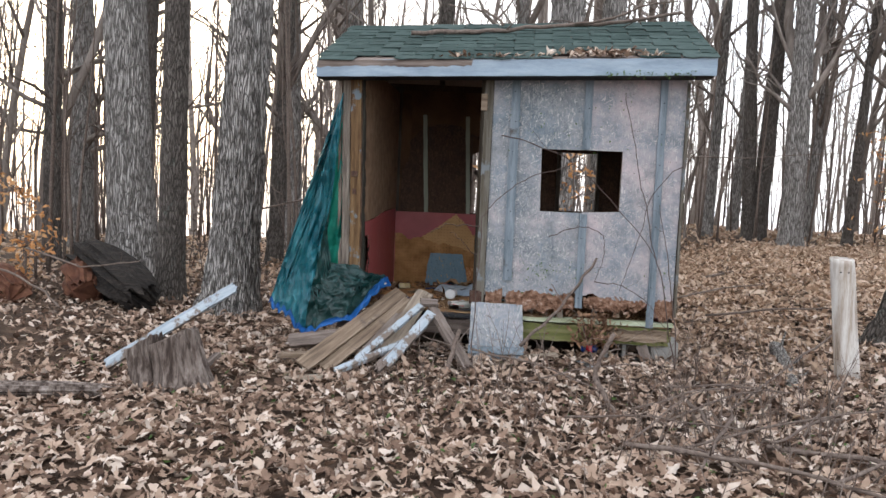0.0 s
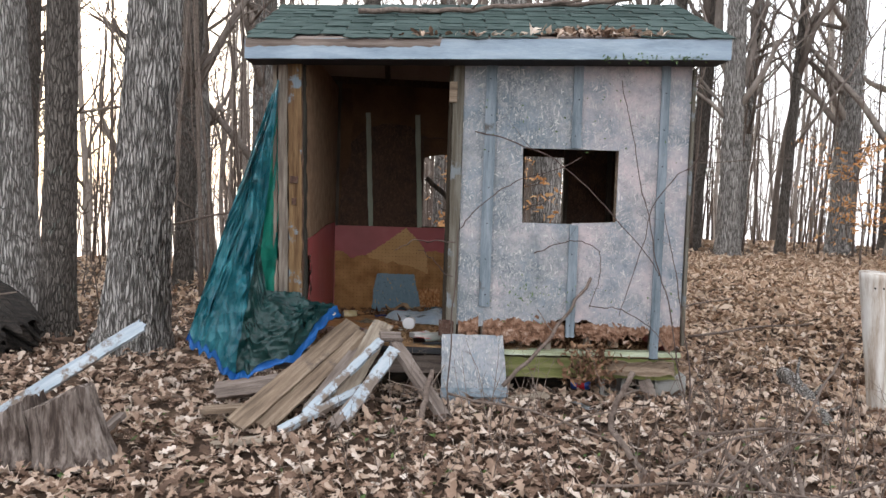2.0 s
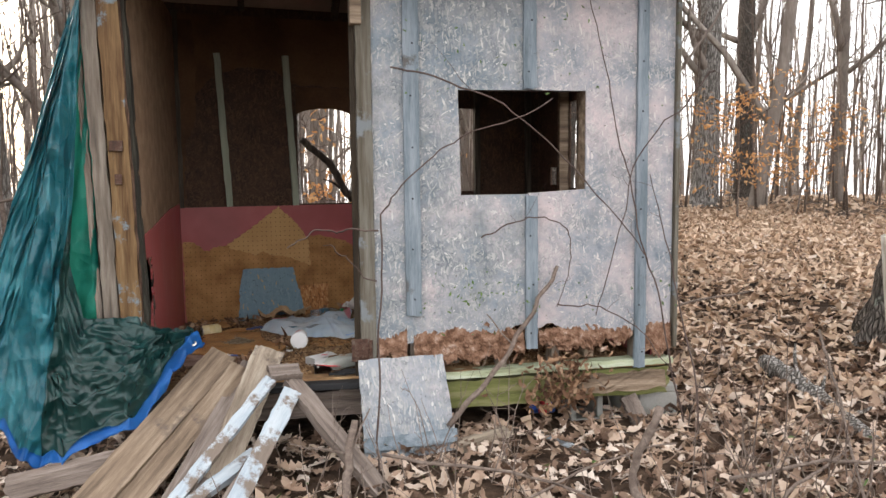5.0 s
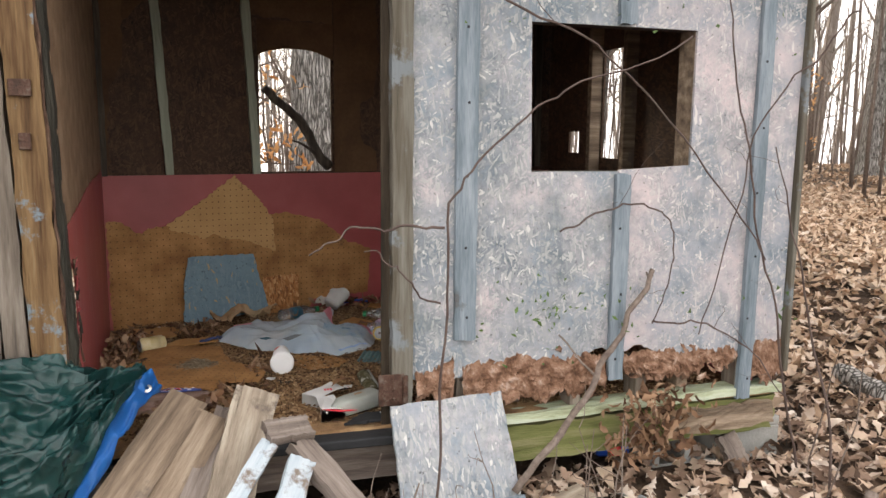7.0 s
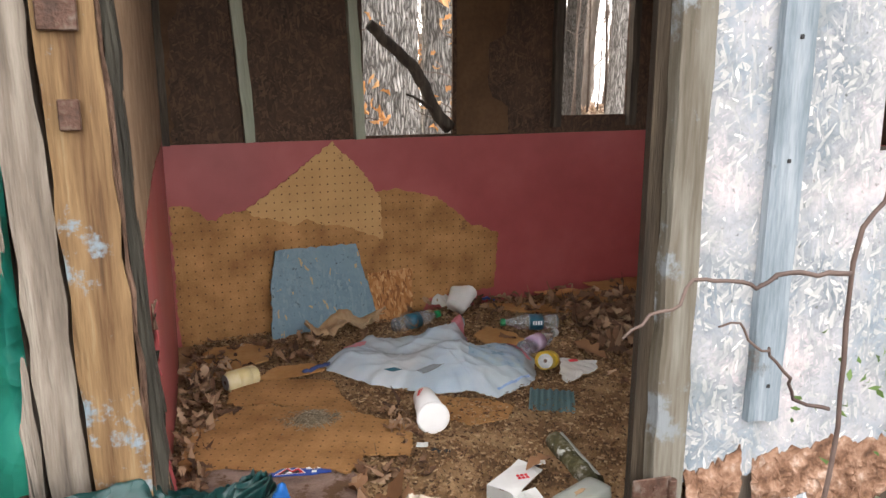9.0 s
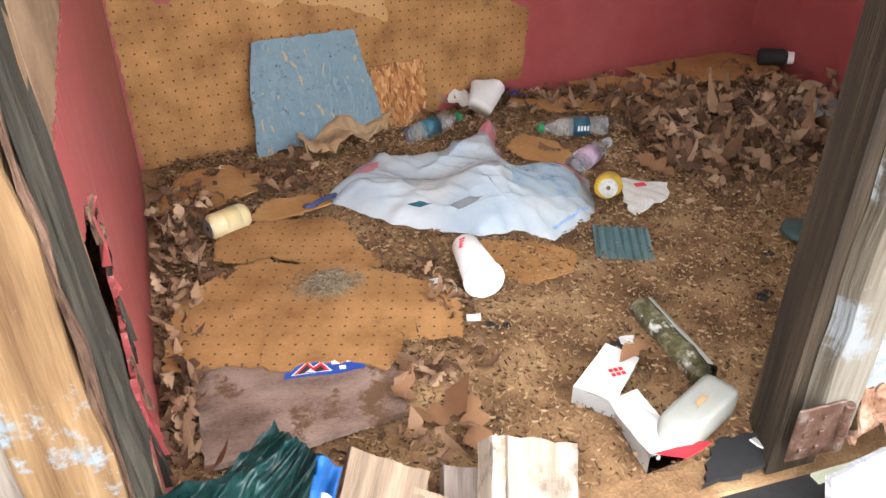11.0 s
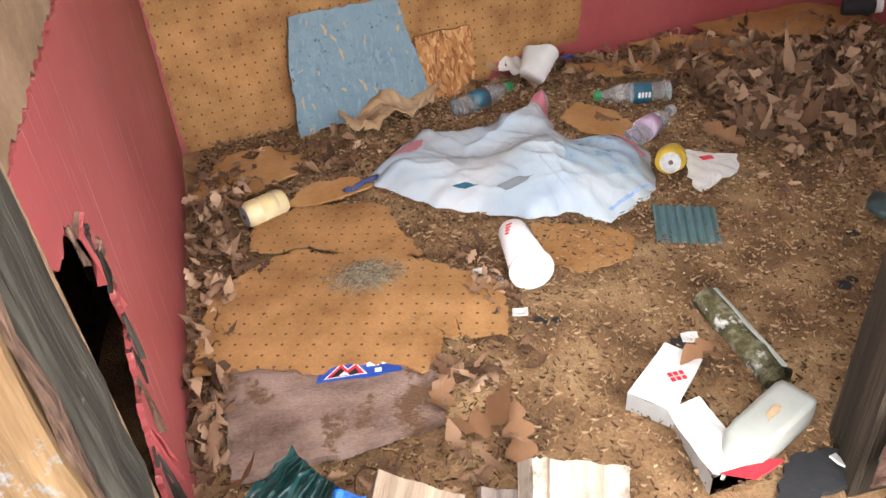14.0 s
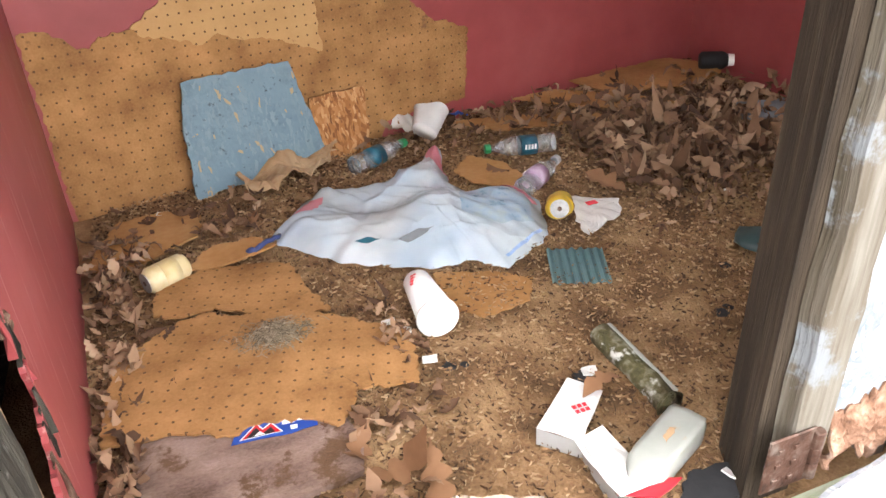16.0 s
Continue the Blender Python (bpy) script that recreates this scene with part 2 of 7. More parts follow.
M_tanwood = mat("tan_plank_wood", ((0.075, 0.055, 0.038), (0.20, 0.145, 0.102), (0.36, 0.285, 0.21)), 4, (0.6, 9, 9), 44, 0.85, 0.5, spot=(0.13, 0.10, 0.08), spot_scale=2.2, spot_cut=0.58)
M_palewood = mat("pale_board_wood", ((0.13, 0.10, 0.075), (0.29, 0.235, 0.18), (0.44, 0.385, 0.31)), 4, (0.8, 7, 7), 34, 0.85, 0.5, spot=(0.13, 0.10, 0.08), spot_scale=2.2, spot_cut=0.58)
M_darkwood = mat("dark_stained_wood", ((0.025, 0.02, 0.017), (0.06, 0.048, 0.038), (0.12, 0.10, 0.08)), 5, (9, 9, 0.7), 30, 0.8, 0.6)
M_barepost = mat("peeled_post_wood", ((0.032, 0.017, 0.009), (0.10, 0.054, 0.024), (0.185, 0.115, 0.055), (0.25, 0.18, 0.105)), 4, (7, 7, 0.5), 26, 0.8, 0.6,
                 spot=(0.17, 0.21, 0.24), spot_scale=8, spot_cut=0.565)
M_stop = mat("dark_grey_door_stop", ((0.012, 0.010, 0.008), (0.034, 0.031, 0.024), (0.07, 0.064, 0.050)), 5, (7, 7, 0.7), 30, 0.85, 0.7, spot=(0.16, 0.155, 0.14), spot_scale=11, spot_cut=0.66)
M_crack = mat("crumbling_brown_wood", ((0.03, 0.017, 0.012), (0.11, 0.065, 0.045), (0.22, 0.14, 0.10)), 18, (3, 3, 1), 60, 0.95, 0.9, dist=0.012)
M_jamb = mat("silvery_jamb_wood", ((0.045, 0.035, 0.021), (0.11, 0.096, 0.074), (0.19, 0.18, 0.155)), 4, (8, 8, 0.5), 26, 0.8, 0.7,
             spot=(0.17, 0.185, 0.195), spot_scale=6, spot_cut=0.56)
M_bluewood = mat("flaking_blue_white_wood", ((0.26, 0.31, 0.36), (0.36, 0.41, 0.45), (0.46, 0.50, 0.53)), 4, (1, 8, 8), 30, 0.75, 0.5,
                 spot=(0.17, 0.135, 0.11), spot_scale=5, spot_cut=0.50)
M_mossbeam = mat("mossy_green_beam", ((0.07, 0.075, 0.025), (0.15, 0.16, 0.055), (0.25, 0.23, 0.12)), 4, (0.8, 8, 8), 30, 0.9, 0.6)
M_sill = mat("pale_green_sill_wood", ((0.22, 0.23, 0.13), (0.40, 0.44, 0.30), (0.52, 0.55, 0.44)), 5, (1, 8, 8), 40, 0.9, 0.5)
M_red = mat("dull_red_paint", ((0.25, 0.044, 0.046), (0.31, 0.060, 0.062), (0.36, 0.085, 0.085)), 3, fine=14, rough=0.5, bump=0.06,
            spot=(0.33, 0.15, 0.14), spot_scale=7, spot_cut=0.72)
def scratch(m, color, turn, cut):
    """Long pale scrapes over a coat of paint."""
    nt = m.node_tree
    N, L = nt.nodes.new, nt.links.new
    b = nt.nodes["Principled BSDF"]
    src = b.inputs["Base Color"].links[0].from_socket
    tc, mp, n, r, mx = N("ShaderNodeTexCoord"), N("ShaderNodeMapping"), N("ShaderNodeTexNoise"), N("ShaderNodeValToRGB"), N("ShaderNodeMix")
    mp.inputs["Rotation"].default_value, mp.inputs["Scale"].default_value = (radians(turn), 0, 0), (30, 95, 3.2)
    n.inputs["Scale"].default_value, n.inputs["Detail"].default_value, n.inputs["Roughness"].default_value = 1.0, 6, 0.65
    r.color_ramp.elements[0].position, r.color_ramp.elements[1].position = cut, cut + 0.05
    mx.data_type = "RGBA"
    mx.inputs[7].default_value = (*color, 1)
    L(tc.outputs["Object"], mp.inputs[0]), L(mp.outputs[0], n.inputs[0]), L(n.outputs[0], r.inputs[0])
    L(r.outputs[0], mx.inputs[0]), L(src, mx.inputs[6]), L(mx.outputs[2], b.inputs["Base Color"])


M_red_side = M_red.copy()
M_red_side.name = "scraped_red_paint"
scratch(M_red_side, (0.42, 0.19, 0.18), 12, 0.60)
M_tanpanel = mat("bare_tan_hardboard", ((0.15, 0.09, 0.052), (0.22, 0.14, 0.085), (0.29, 0.20, 0.13)), 12, fine=110, rough=0.9, bump=0.6,
                 spot=(0.14, 0.08, 0.045), spot_scale=3, spot_cut=0.62)
M_peg = peg_mat("brown_pegboard", (0.20, 0.092, 0.031), (0.46, 0.245, 0.098))
M_peglight = peg_mat("light_pegboard", (0.42, 0.24, 0.10), (0.52, 0.32, 0.145))
M_hardboard = mat("torn_brown_hardboard", ((0.26, 0.12, 0.042), (0.38, 0.195, 0.072), (0.48, 0.28, 0.125)), 5, fine=60, rough=0.9, bump=0.3)
M_palestud = mat("pale_green_stud_paint", ((0.24, 0.26, 0.20), (0.36, 0.38, 0.30)), 4, (8, 8, 0.6), 30, 0.8, 0.3)
M_white_in = mat("whitened_boards", ((0.18, 0.14, 0.12), (0.27, 0.22, 0.19)), 3, fine=30, rough=0.8, bump=0.2)
M_floor = mat("sawdust_floor", ((0.055, 0.030, 0.015), (0.25, 0.145, 0.072), (0.47, 0.31, 0.165)), 7, fine=190, rough=0.95, bump=0.9, dist=0.012)
M_tarp = mat("dark_green_tarp", ((0.012, 0.056, 0.053), (0.017, 0.075, 0.072), (0.028, 0.105, 0.10)), 3.5, fine=9, rough=0.27, bump=0.3, dist=0.03, through_light=0.08)
M_tarp2 = mat("blue_green_tarp", ((0.016, 0.135, 0.18), (0.034, 0.235, 0.29), (0.08, 0.36, 0.42)), 3.5, fine=9, rough=0.28, bump=0.3, dist=0.03, through_light=0.25)
def crumple(m, scales):
    """Sharp facets of creased plastic film added to a material's relief."""
    nt = m.node_tree
    N, L = nt.nodes.new, nt.links.new
    b = nt.nodes["Principled BSDF"]
    tc, wn, mv = N("ShaderNodeTexCoord"), N("ShaderNodeTexNoise"), N("ShaderNodeMix")
    mv.data_type = "VECTOR"
    mv.inputs[0].default_value = 0.12
    wn.inputs["Scale"].default_value = 5
    L(tc.outputs["Object"], wn.inputs[0]), L(tc.outputs["Object"], mv.inputs[4]), L(wn.outputs["Color"], mv.inputs[5])
    last = b.inputs["Normal"].links[0].from_socket
    for sc, dist in scales:
        v, bp = N("ShaderNodeTexVoronoi"), N("ShaderNodeBump")
        v.inputs["Scale"].default_value = sc
        bp.inputs["Strength"].default_value, bp.inputs["Distance"].default_value = 0.8, dist
        L(mv.outputs[1], v.inputs[0]), L(v.outputs["Distance"], bp.inputs["Height"]), L(last, bp.inputs["Normal"])
        last = bp.outputs[0]
    L(last, b.inputs["Normal"])


crumple(M_tarp, ((7, 0.07), (17, 0.016)))
crumple(M_tarp2, ((6, 0.07), (15, 0.02)))
for m_ in (M_tarp, M_tarp2):
    m_.node_tree.nodes["Principled BSDF"].inputs["Specular IOR Level"].default_value = 0.8
M_hem = mat("bright_blue_hem", ((0.012, 0.13, 0.45), (0.025, 0.20, 0.58)), 5, fine=60, rough=0.45, bump=0.1)
M_teal = mat("bright_teal_sheet", ((0.025, 0.28, 0.22), (0.05, 0.42, 0.33)), 4, fine=30, rough=0.35, bump=0.1, through_light=0.5)
crumple(M_teal, ((7, 0.05), (16, 0.02)))
M_oldboard = mat("worn_greyish_board", ((0.09, 0.052, 0.037), (0.22, 0.145, 0.115), (0.34, 0.245, 0.205)), 11, (1, 1.7, 1), 130, 0.9, 0.9, spot=(0.12, 0.066, 0.036), spot_scale=9, spot_cut=0.56)
M_leaf_big = mat("tan_oak_leaf", ((0.14, 0.068, 0.032), (0.26, 0.135, 0.07)), 6, fine=50, rough=0.7, bump=0.2)
M_metal = mat("rusty_metal", ((0.03, 0.017, 0.012), (0.085, 0.042, 0.028), (0.15, 0.12, 0.10)), 30, fine=120, rough=0.6, bump=0.4, metal=0.5)
M_grommet = mat("brass_grommet", ((0.45, 0.42, 0.38), (0.6, 0.57, 0.5)), 20, rough=0.35, bump=0, metal=0.9)
M_shingle = mat("green_asphalt_shingle", ((0.018, 0.032, 0.029), (0.038, 0.062, 0.056), (0.075, 0.105, 0.098)), 6, fine=160, rough=0.95, bump=0.6,
                objvar=0.4, dist=0.004)
M_black = mat("black_felt", ((0.012, 0.012, 0.013), (0.03, 0.03, 0.032)), 8, fine=60, rough=0.7, bump=0.3)
M_block = mat("grey_concrete", ((0.20, 0.195, 0.18), (0.34, 0.33, 0.31)), 8, fine=90, rough=0.95, bump=0.5)
M_ground = mat("leaf_mould", ((0.014, 0.009, 0.006), (0.055, 0.034, 0.022), (0.13, 0.085, 0.056)), 5, fine=38, rough=1.0, bump=0.9, dist=0.04)
M_leaf = mat("dry_oak_leaf", ((0.030, 0.020, 0.014), (0.12, 0.073, 0.050), (0.29, 0.195, 0.14), (0.43, 0.315, 0.235), (0.57, 0.46, 0.375), (0.74, 0.66, 0.58)), 6, fine=50, rough=0.75,
             bump=0.25, island=0.72, spread=0.05, through_light=0.12)
# Oak leaf made lighter and warmer: sunlight on farther ground put into its colour.
M_leaf_far = mat("oak_leaf_sunlight_in_colour", ((0.20, 0.12, 0.075), (0.40, 0.27, 0.18), (0.55, 0.41, 0.30), (0.68, 0.55, 0.43)), 6, fine=50, rough=0.75,
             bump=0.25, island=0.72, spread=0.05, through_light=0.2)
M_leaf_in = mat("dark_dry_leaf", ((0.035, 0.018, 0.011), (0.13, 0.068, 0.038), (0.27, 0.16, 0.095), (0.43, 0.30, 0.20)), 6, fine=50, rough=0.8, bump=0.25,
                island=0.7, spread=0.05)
M_beech = mat("orange_beech_leaf", ((0.45, 0.20, 0.07), (0.62, 0.33, 0.14), (0.72, 0.46, 0.24)), 6, fine=50, rough=0.7, bump=0.1, island=0.7, through_light=0.35)
M_green = mat("fresh_green_leaf", ((0.05, 0.10, 0.02), (0.12, 0.19, 0.05)), 6, fine=50, rough=0.6, bump=0.1, island=0.6, through_light=0.25)
def bark_mat(name, crack, plate, light, scale, tall, lichen=None):
    """Long plates between dark cracks."""
    m = mat(name, (crack, plate, light), 9, (3, 3, 0.8), 60, 0.95, 0.0, spread=0.08, spot=lichen, spot_scale=4, spot_cut=0.60)
    nt = m.node_tree
    N, L = nt.nodes.new, nt.links.new
    b = nt.nodes["Principled BSDF"]
    src = b.inputs["Base Color"].links[0].from_socket
    tc, mp, wn, mv = N("ShaderNodeTexCoord"), N("ShaderNodeMapping"), N("ShaderNodeTexNoise"), N("ShaderNodeMix")
    mv.data_type = "VECTOR"
    mv.inputs[0].default_value = 0.06
    wn.inputs["Scale"].default_value = 5
    mp.inputs["Scale"].default_value = (scale, scale, scale * tall)
    L(tc.outputs["Object"], wn.inputs[0]), L(tc.outputs["Object"], mv.inputs[4]), L(wn.outputs["Color"], mv.inputs[5]), L(mv.outputs[1], mp.inputs[0])
    v = N("ShaderNodeTexVoronoi")
    v.feature = "DISTANCE_TO_EDGE"
    v.inputs["Scale"].default_value = 1.0
    L(mp.outputs[0], v.inputs[0])
    r = N("ShaderNodeValToRGB")
    r.color_ramp.elements[0].position, r.color_ramp.elements[1].position = 0.0, 0.20
    L(v.outputs["Distance"], r.inputs[0])
    mx = N("ShaderNodeMix")
    mx.data_type = "RGBA"
    L(r.outputs[0], mx.inputs[0])
    mx.inputs[6].default_value = (*[c * 0.8 for c in crack], 1)
    L(src, mx.inputs[7]), L(mx.outputs[2], b.inputs["Base Color"])
    bp = N("ShaderNodeBump")
    bp.inputs["Strength"].default_value, bp.inputs["Distance"].default_value = 0.9, 0.02
    L(r.outputs[0], bp.inputs["Height"]), L(bp.outputs[0], b.inputs["Normal"])
    return m


M_bark = bark_mat("grey_ridged_bark", (0.105, 0.095, 0.085), (0.37, 0.345, 0.32), (0.60, 0.57, 0.54), 46, 0.08)
M_bark_d = bark_mat("dark_lichen_bark", (0.065, 0.055, 0.048), (0.15, 0.13, 0.113), (0.24, 0.215, 0.19), 50, 0.16, (0.17, 0.185, 0.16))
M_bark_f = mat("far_bark", ((0.12, 0.098, 0.083), (0.225, 0.19, 0.165), (0.36, 0.315, 0.275)), 3, (3, 3, 0.7), 12, 0.95, 0.5, island=0.35, dist=0.02)
M_twig = mat("brown_twig_bark", ((0.06, 0.042, 0.035), (0.15, 0.115, 0.095), (0.26, 0.21, 0.18)), 9, (5, 5, 5), 50, 0.9, 0.4, island=0.3)
M_cane = mat("red_brown_cane", ((0.05, 0.032, 0.028), (0.12, 0.085, 0.072)), 12, fine=60, rough=0.7, bump=0.3)
M_rotlog = mat("rotten_black_wood", ((0.006, 0.005, 0.005), (0.022, 0.018, 0.015), (0.065, 0.050, 0.041)), 5, (1.2, 7, 7), 30, 0.9, 1.0, dist=0.03)
M_rotlog_r = mat("rotten_red_heartwood", ((0.04, 0.016, 0.010), (0.10, 0.040, 0.022), (0.17, 0.085, 0.05)), 6, fine=40, rough=0.95, bump=0.9, dist=0.02)
M_stump = mat("split_stump_wood", ((0.018, 0.013, 0.011), (0.075, 0.055, 0.045), (0.22, 0.18, 0.155), (0.36, 0.32, 0.29)), 5, (5, 5, 0.6), 26, 0.9, 0.9, dist=0.02)
M_post = mat("debarked_fence_post_wood", ((0.17, 0.115, 0.075), (0.40, 0.34, 0.285), (0.60, 0.57, 0.53), (0.70, 0.68, 0.65)), 3, (7, 7, 0.6), 30, 0.8, 0.5)


# ---------------------------------------------------------------- mesh helpers
def part(name, bm, material, parent=None, label="", smooth=False):
    me = bpy.data.meshes.new(name)
    bm.normal_update()
    bm.to_mesh(me)
    bm.free()
    me.materials.append(material)
    if smooth:
        me.shade_smooth()
    ob = new(name, me)
    if parent is not None:
        ob.parent = parent
    if label:
        ob["label"] = label
    return ob


def thing(name, label, category, group="", at=None):
    ob = new(name)
    if at is not None:
        ob.matrix_world = at
    return tagged(ob, label, category, group)


def raw(name, verts, faces, material, parent=None, smooth=False):
    me = bpy.data.meshes.new(name)
    me.from_pydata(verts, [], faces)
    me.materials.append(material)
    if smooth:
        me.shade_smooth()
    ob = new(name, me)
    if parent is not None:
        ob.parent = parent
    return ob


def add_box(bm, c, s, m=None, bevel=0.0, jitter=0.0, rng=random):
    """A box of size s about c, corners nudged, edges bevelled."""
    r = bmesh.ops.create_cube(bm, size=1)
    vs = r["verts"]
    for v in vs:
        v.co = Vector((v.co.x * s[0], v.co.y * s[1], v.co.z * s[2]))
        if jitter:
            v.co += Vector([rng.uniform(-jitter, jitter) for _ in range(3)])
        v.co += Vector(c)
        if m is not None:
            v.co = m @ v.co
    if bevel:
        es = list({e for v in vs for e in v.link_edges})
        bmesh.ops.bevel(bm, geom=es, offset=bevel, segments=1, affect="EDGES")
    return bm


def box(c, s, m=None, bevel=0.003, jitter=0.0):
    return add_box(bmesh.new(), c, s, m, bevel, jitter)


def board(a, b, w, th, up=(0, 0, 1), ragged=0.0, seg=10, seed=0, rough=0.003):
    """A plank from a to b, w wide, th thick; its ends splintered by ragged. Built along its own x."""
    rng = random.Random(seed)
    a, b = Vector(a), Vector(b)
    n = 7
    length = (b - a).length
    bm = bmesh.new()
    rows = []
    for i in range(seg + 1):
        row = []
        for j in range(n):
            f = i / seg
            x = f * length
            if i == 0:
                x += rng.uniform(0, ragged)
            if i == seg:
                x -= rng.uniform(0, ragged)
            y = (j / (n - 1) - 0.5) * w
            if j in (0, n - 1):
                y += rng.uniform(-rough, rough)
            row.append((x, y))
        rows.append(row)
    top = [[bm.verts.new((x, y, th / 2 + rng.uniform(-rough, rough) * 0.4)) for x, y in r] for r in rows]
    bot = [[bm.verts.new((x, y, -th / 2)) for x, y in r] for r in rows]
    for i in range(seg):
        for j in range(n - 1):
            bm.faces.new((top[i][j], top[i + 1][j], top[i + 1][j + 1], top[i][j + 1]))
            bm.faces.new((bot[i][j], bot[i][j + 1], bot[i + 1][j + 1], bot[i + 1][j]))
        bm.faces.new((top[i][0], bot[i][0], bot[i + 1][0], top[i + 1][0]))
        bm.faces.new((top[i][-1], top[i + 1][-1], bot[i + 1][-1], bot[i][-1]))
    for j in range(n - 1):
        bm.faces.new((top[0][j], top[0][j + 1], bot[0][j + 1], bot[0][j]))
        bm.faces.new((top[-1][j], bot[-1][j], bot[-1][j + 1], top[-1][j + 1]))
    return bm


def along(a, b, up=(0, 0, 1)):
    """A frame at a whose x runs to b and whose z lies towards up."""
    a, b = Vector(a), Vector(b)
    x = (b - a).normalized()
    y = Vector(up).cross(x).normalized()
    z = x.cross(y)
    m = Matrix((x, y, z)).transposed().to_4x4()
    m.translation = a
    return m


def tube_data(pts, radii, sides=6, verts=None, faces=None, bump=0.0, rng=None):
    """Rings along a line of points, tapered, closed at both ends."""
    verts = [] if verts is None else verts
    faces = [] if faces is None else faces
    pts = [Vector(p) for p in pts]
    n = len(pts)
    base = len(verts)
    side = None
    for i, p in enumerate(pts):
        d = (pts[min(i + 1, n - 1)] - pts[max(i - 1, 0)]).normalized()
        if side is None:
            side = d.orthogonal().normalized()
        side = (side - d * side.dot(d)).normalized()
        other = d.cross(side)
        for k in range(sides):
            a = 2 * math.pi * k / sides
            r = radii[i] * (1 + (rng.uniform(-bump, bump) if bump else 0))
            verts.append(p + (side * math.cos(a) + other * math.sin(a)) * r)
    for i in range(n - 1):
        for k in range(sides):
            k2 = (k + 1) % sides
            faces.append((base + i * sides + k, base + i * sides + k2, base + (i + 1) * sides + k2, base + (i + 1) * sides + k))
    faces.append(tuple(base + k for k in reversed(range(sides))))
    faces.append(tuple(base + (n - 1) * sides + k for k in range(sides)))
    return verts, faces


def wander(a, b, n, amp, rng):
    a, b = Vector(a), Vector(b)
    off = Vector((0, 0, 0))
    pts = []
    for i in range(n + 1):
        f = i / n
        off += Vector([rng.uniform(-amp, amp) for _ in range(3)])
        k = math.sin(math.pi * f) if f < 1 else 0
        pts.append(a.lerp(b, f) + off * k)
    return pts


def stick(name, pts, r0, r1, material, label, category="stick", group="", twigs=0, seed=1, sides=8, parent=None):
    """A bent branch with side twigs."""
    rng = random.Random(seed)
    dense = []
    for a, b in zip(pts, pts[1:]):
        dense += wander(a, b, 6, 0.008, rng)[:-1]
    dense.append(Vector(pts[-1]))
    n = len(dense)
    v, f = tube_data(dense, [r0 + (r1 - r0) * i / (n - 1) for i in range(n)], sides, bump=0.12, rng=rng)
    for _ in range(twigs):
        i = rng.randrange(n // 4, n - 1)
        d = Vector((rng.uniform(-1, 1), rng.uniform(-1, 1), rng.uniform(-0.1, 0.9))).normalized()
        ln = rng.uniform(0.08, 0.3)
        rr = (r0 + (r1 - r0) * i / (n - 1)) * 0.45
        tube_data(wander(dense[i], dense[i] + d * ln, 4, 0.012, rng), [rr, rr * 0.8, rr * 0.6, rr * 0.45, rr * 0.3], 5, v, f)
    ob = raw(name, v, f, material, parent, True)
    if parent is None:
        tagged(ob, label, category, group)
    elif label:
        ob["label"] = label
    return ob


def outline(pts, step, amp, seed, keep=()):
    """A polygon's edge broken into short jagged steps; edges whose index is in keep stay straight."""
    rng = random.Random(seed)
    out = []
    n = len(pts)
    for i in range(n):
        a, b = Vector(pts[i]), Vector(pts[(i + 1) % n])
        out.append(a)
        if i in keep:
            continue
        k = max(1, int((b - a).length / step))
        nrm = Vector((-(b - a).y, (b - a).x)).normalized()
        for j in range(1, k):
            out.append(a.lerp(b, j / k) + nrm * rng.uniform(-amp, amp))
    return out


def slab(pts, th):
    """A sheet of that outline in x and y, th thick along z."""
    bm = bmesh.new()
    lo = [bm.verts.new((p[0], p[1], 0)) for p in pts]
    f = bm.faces.new(lo)
    f.normal_update()
    bmesh.ops.triangulate(bm, faces=[f], ngon_method="EAR_CLIP")
    ret = bmesh.ops.extrude_face_region(bm, geom=bm.faces[:])
    for g in ret["geom"]:
        if isinstance(g, bmesh.types.BMVert):
            g.co.z += th
    bmesh.ops.recalc_face_normals(bm, faces=bm.faces[:])
    return bm


def lathe(profile, sides=24):
    """A turned body about x: profile of (along, radius)."""
    bm = bmesh.new()
    rings = [[bm.verts.new((a, r * math.cos(2 * math.pi * k / sides), r * math.sin(2 * math.pi * k / sides))) for k in range(sides)] for a, r in profile]
    for r0, r1 in zip(rings, rings[1:]):
        for k in range(sides):
            bm.faces.new((r0[k], r0[(k + 1) % sides], r1[(k + 1) % sides], r1[k]))
    bm.faces.new(list(reversed(rings[0])))
    bm.faces.new(rings[-1])
    bmesh.ops.recalc_face_normals(bm, faces=bm.faces[:])
    return bm


def ground_z(x, y):
    """The lie of the woodland floor."""
    s = lambda a, b, v: min(1.0, max(0.0, (v - a) / (b - a)))
    z = min(0.08, max(-0.10, 0.028 * (x - 2.2)))
    z -= 0.09 * s(0.0, 1.2, -y)
    z += 0.14 * s(3.7, 4.4, x)
    z += 0.035 * max(0.0, y - 0.5) * s(2.0, 5.0, x) * (1 if y < 12 else 12 / y)
    far = math.hypot(x - 1.5, y + 5) - (17 if x < 1 else 21)
    if far > 0 and y > -4:
        z -= 0.075 * far * min(1, far / 6)
    z += 0.05 * (noise.noise(Vector((x * 0.5, y * 0.5, 0))) + 0.5 * noise.noise(Vector((x * 1.7, y * 1.7, 3)))) * s(0.2, 1.5, abs(y - 0.8) + max(0, abs(x - 1.1) - 1.3))
    return z


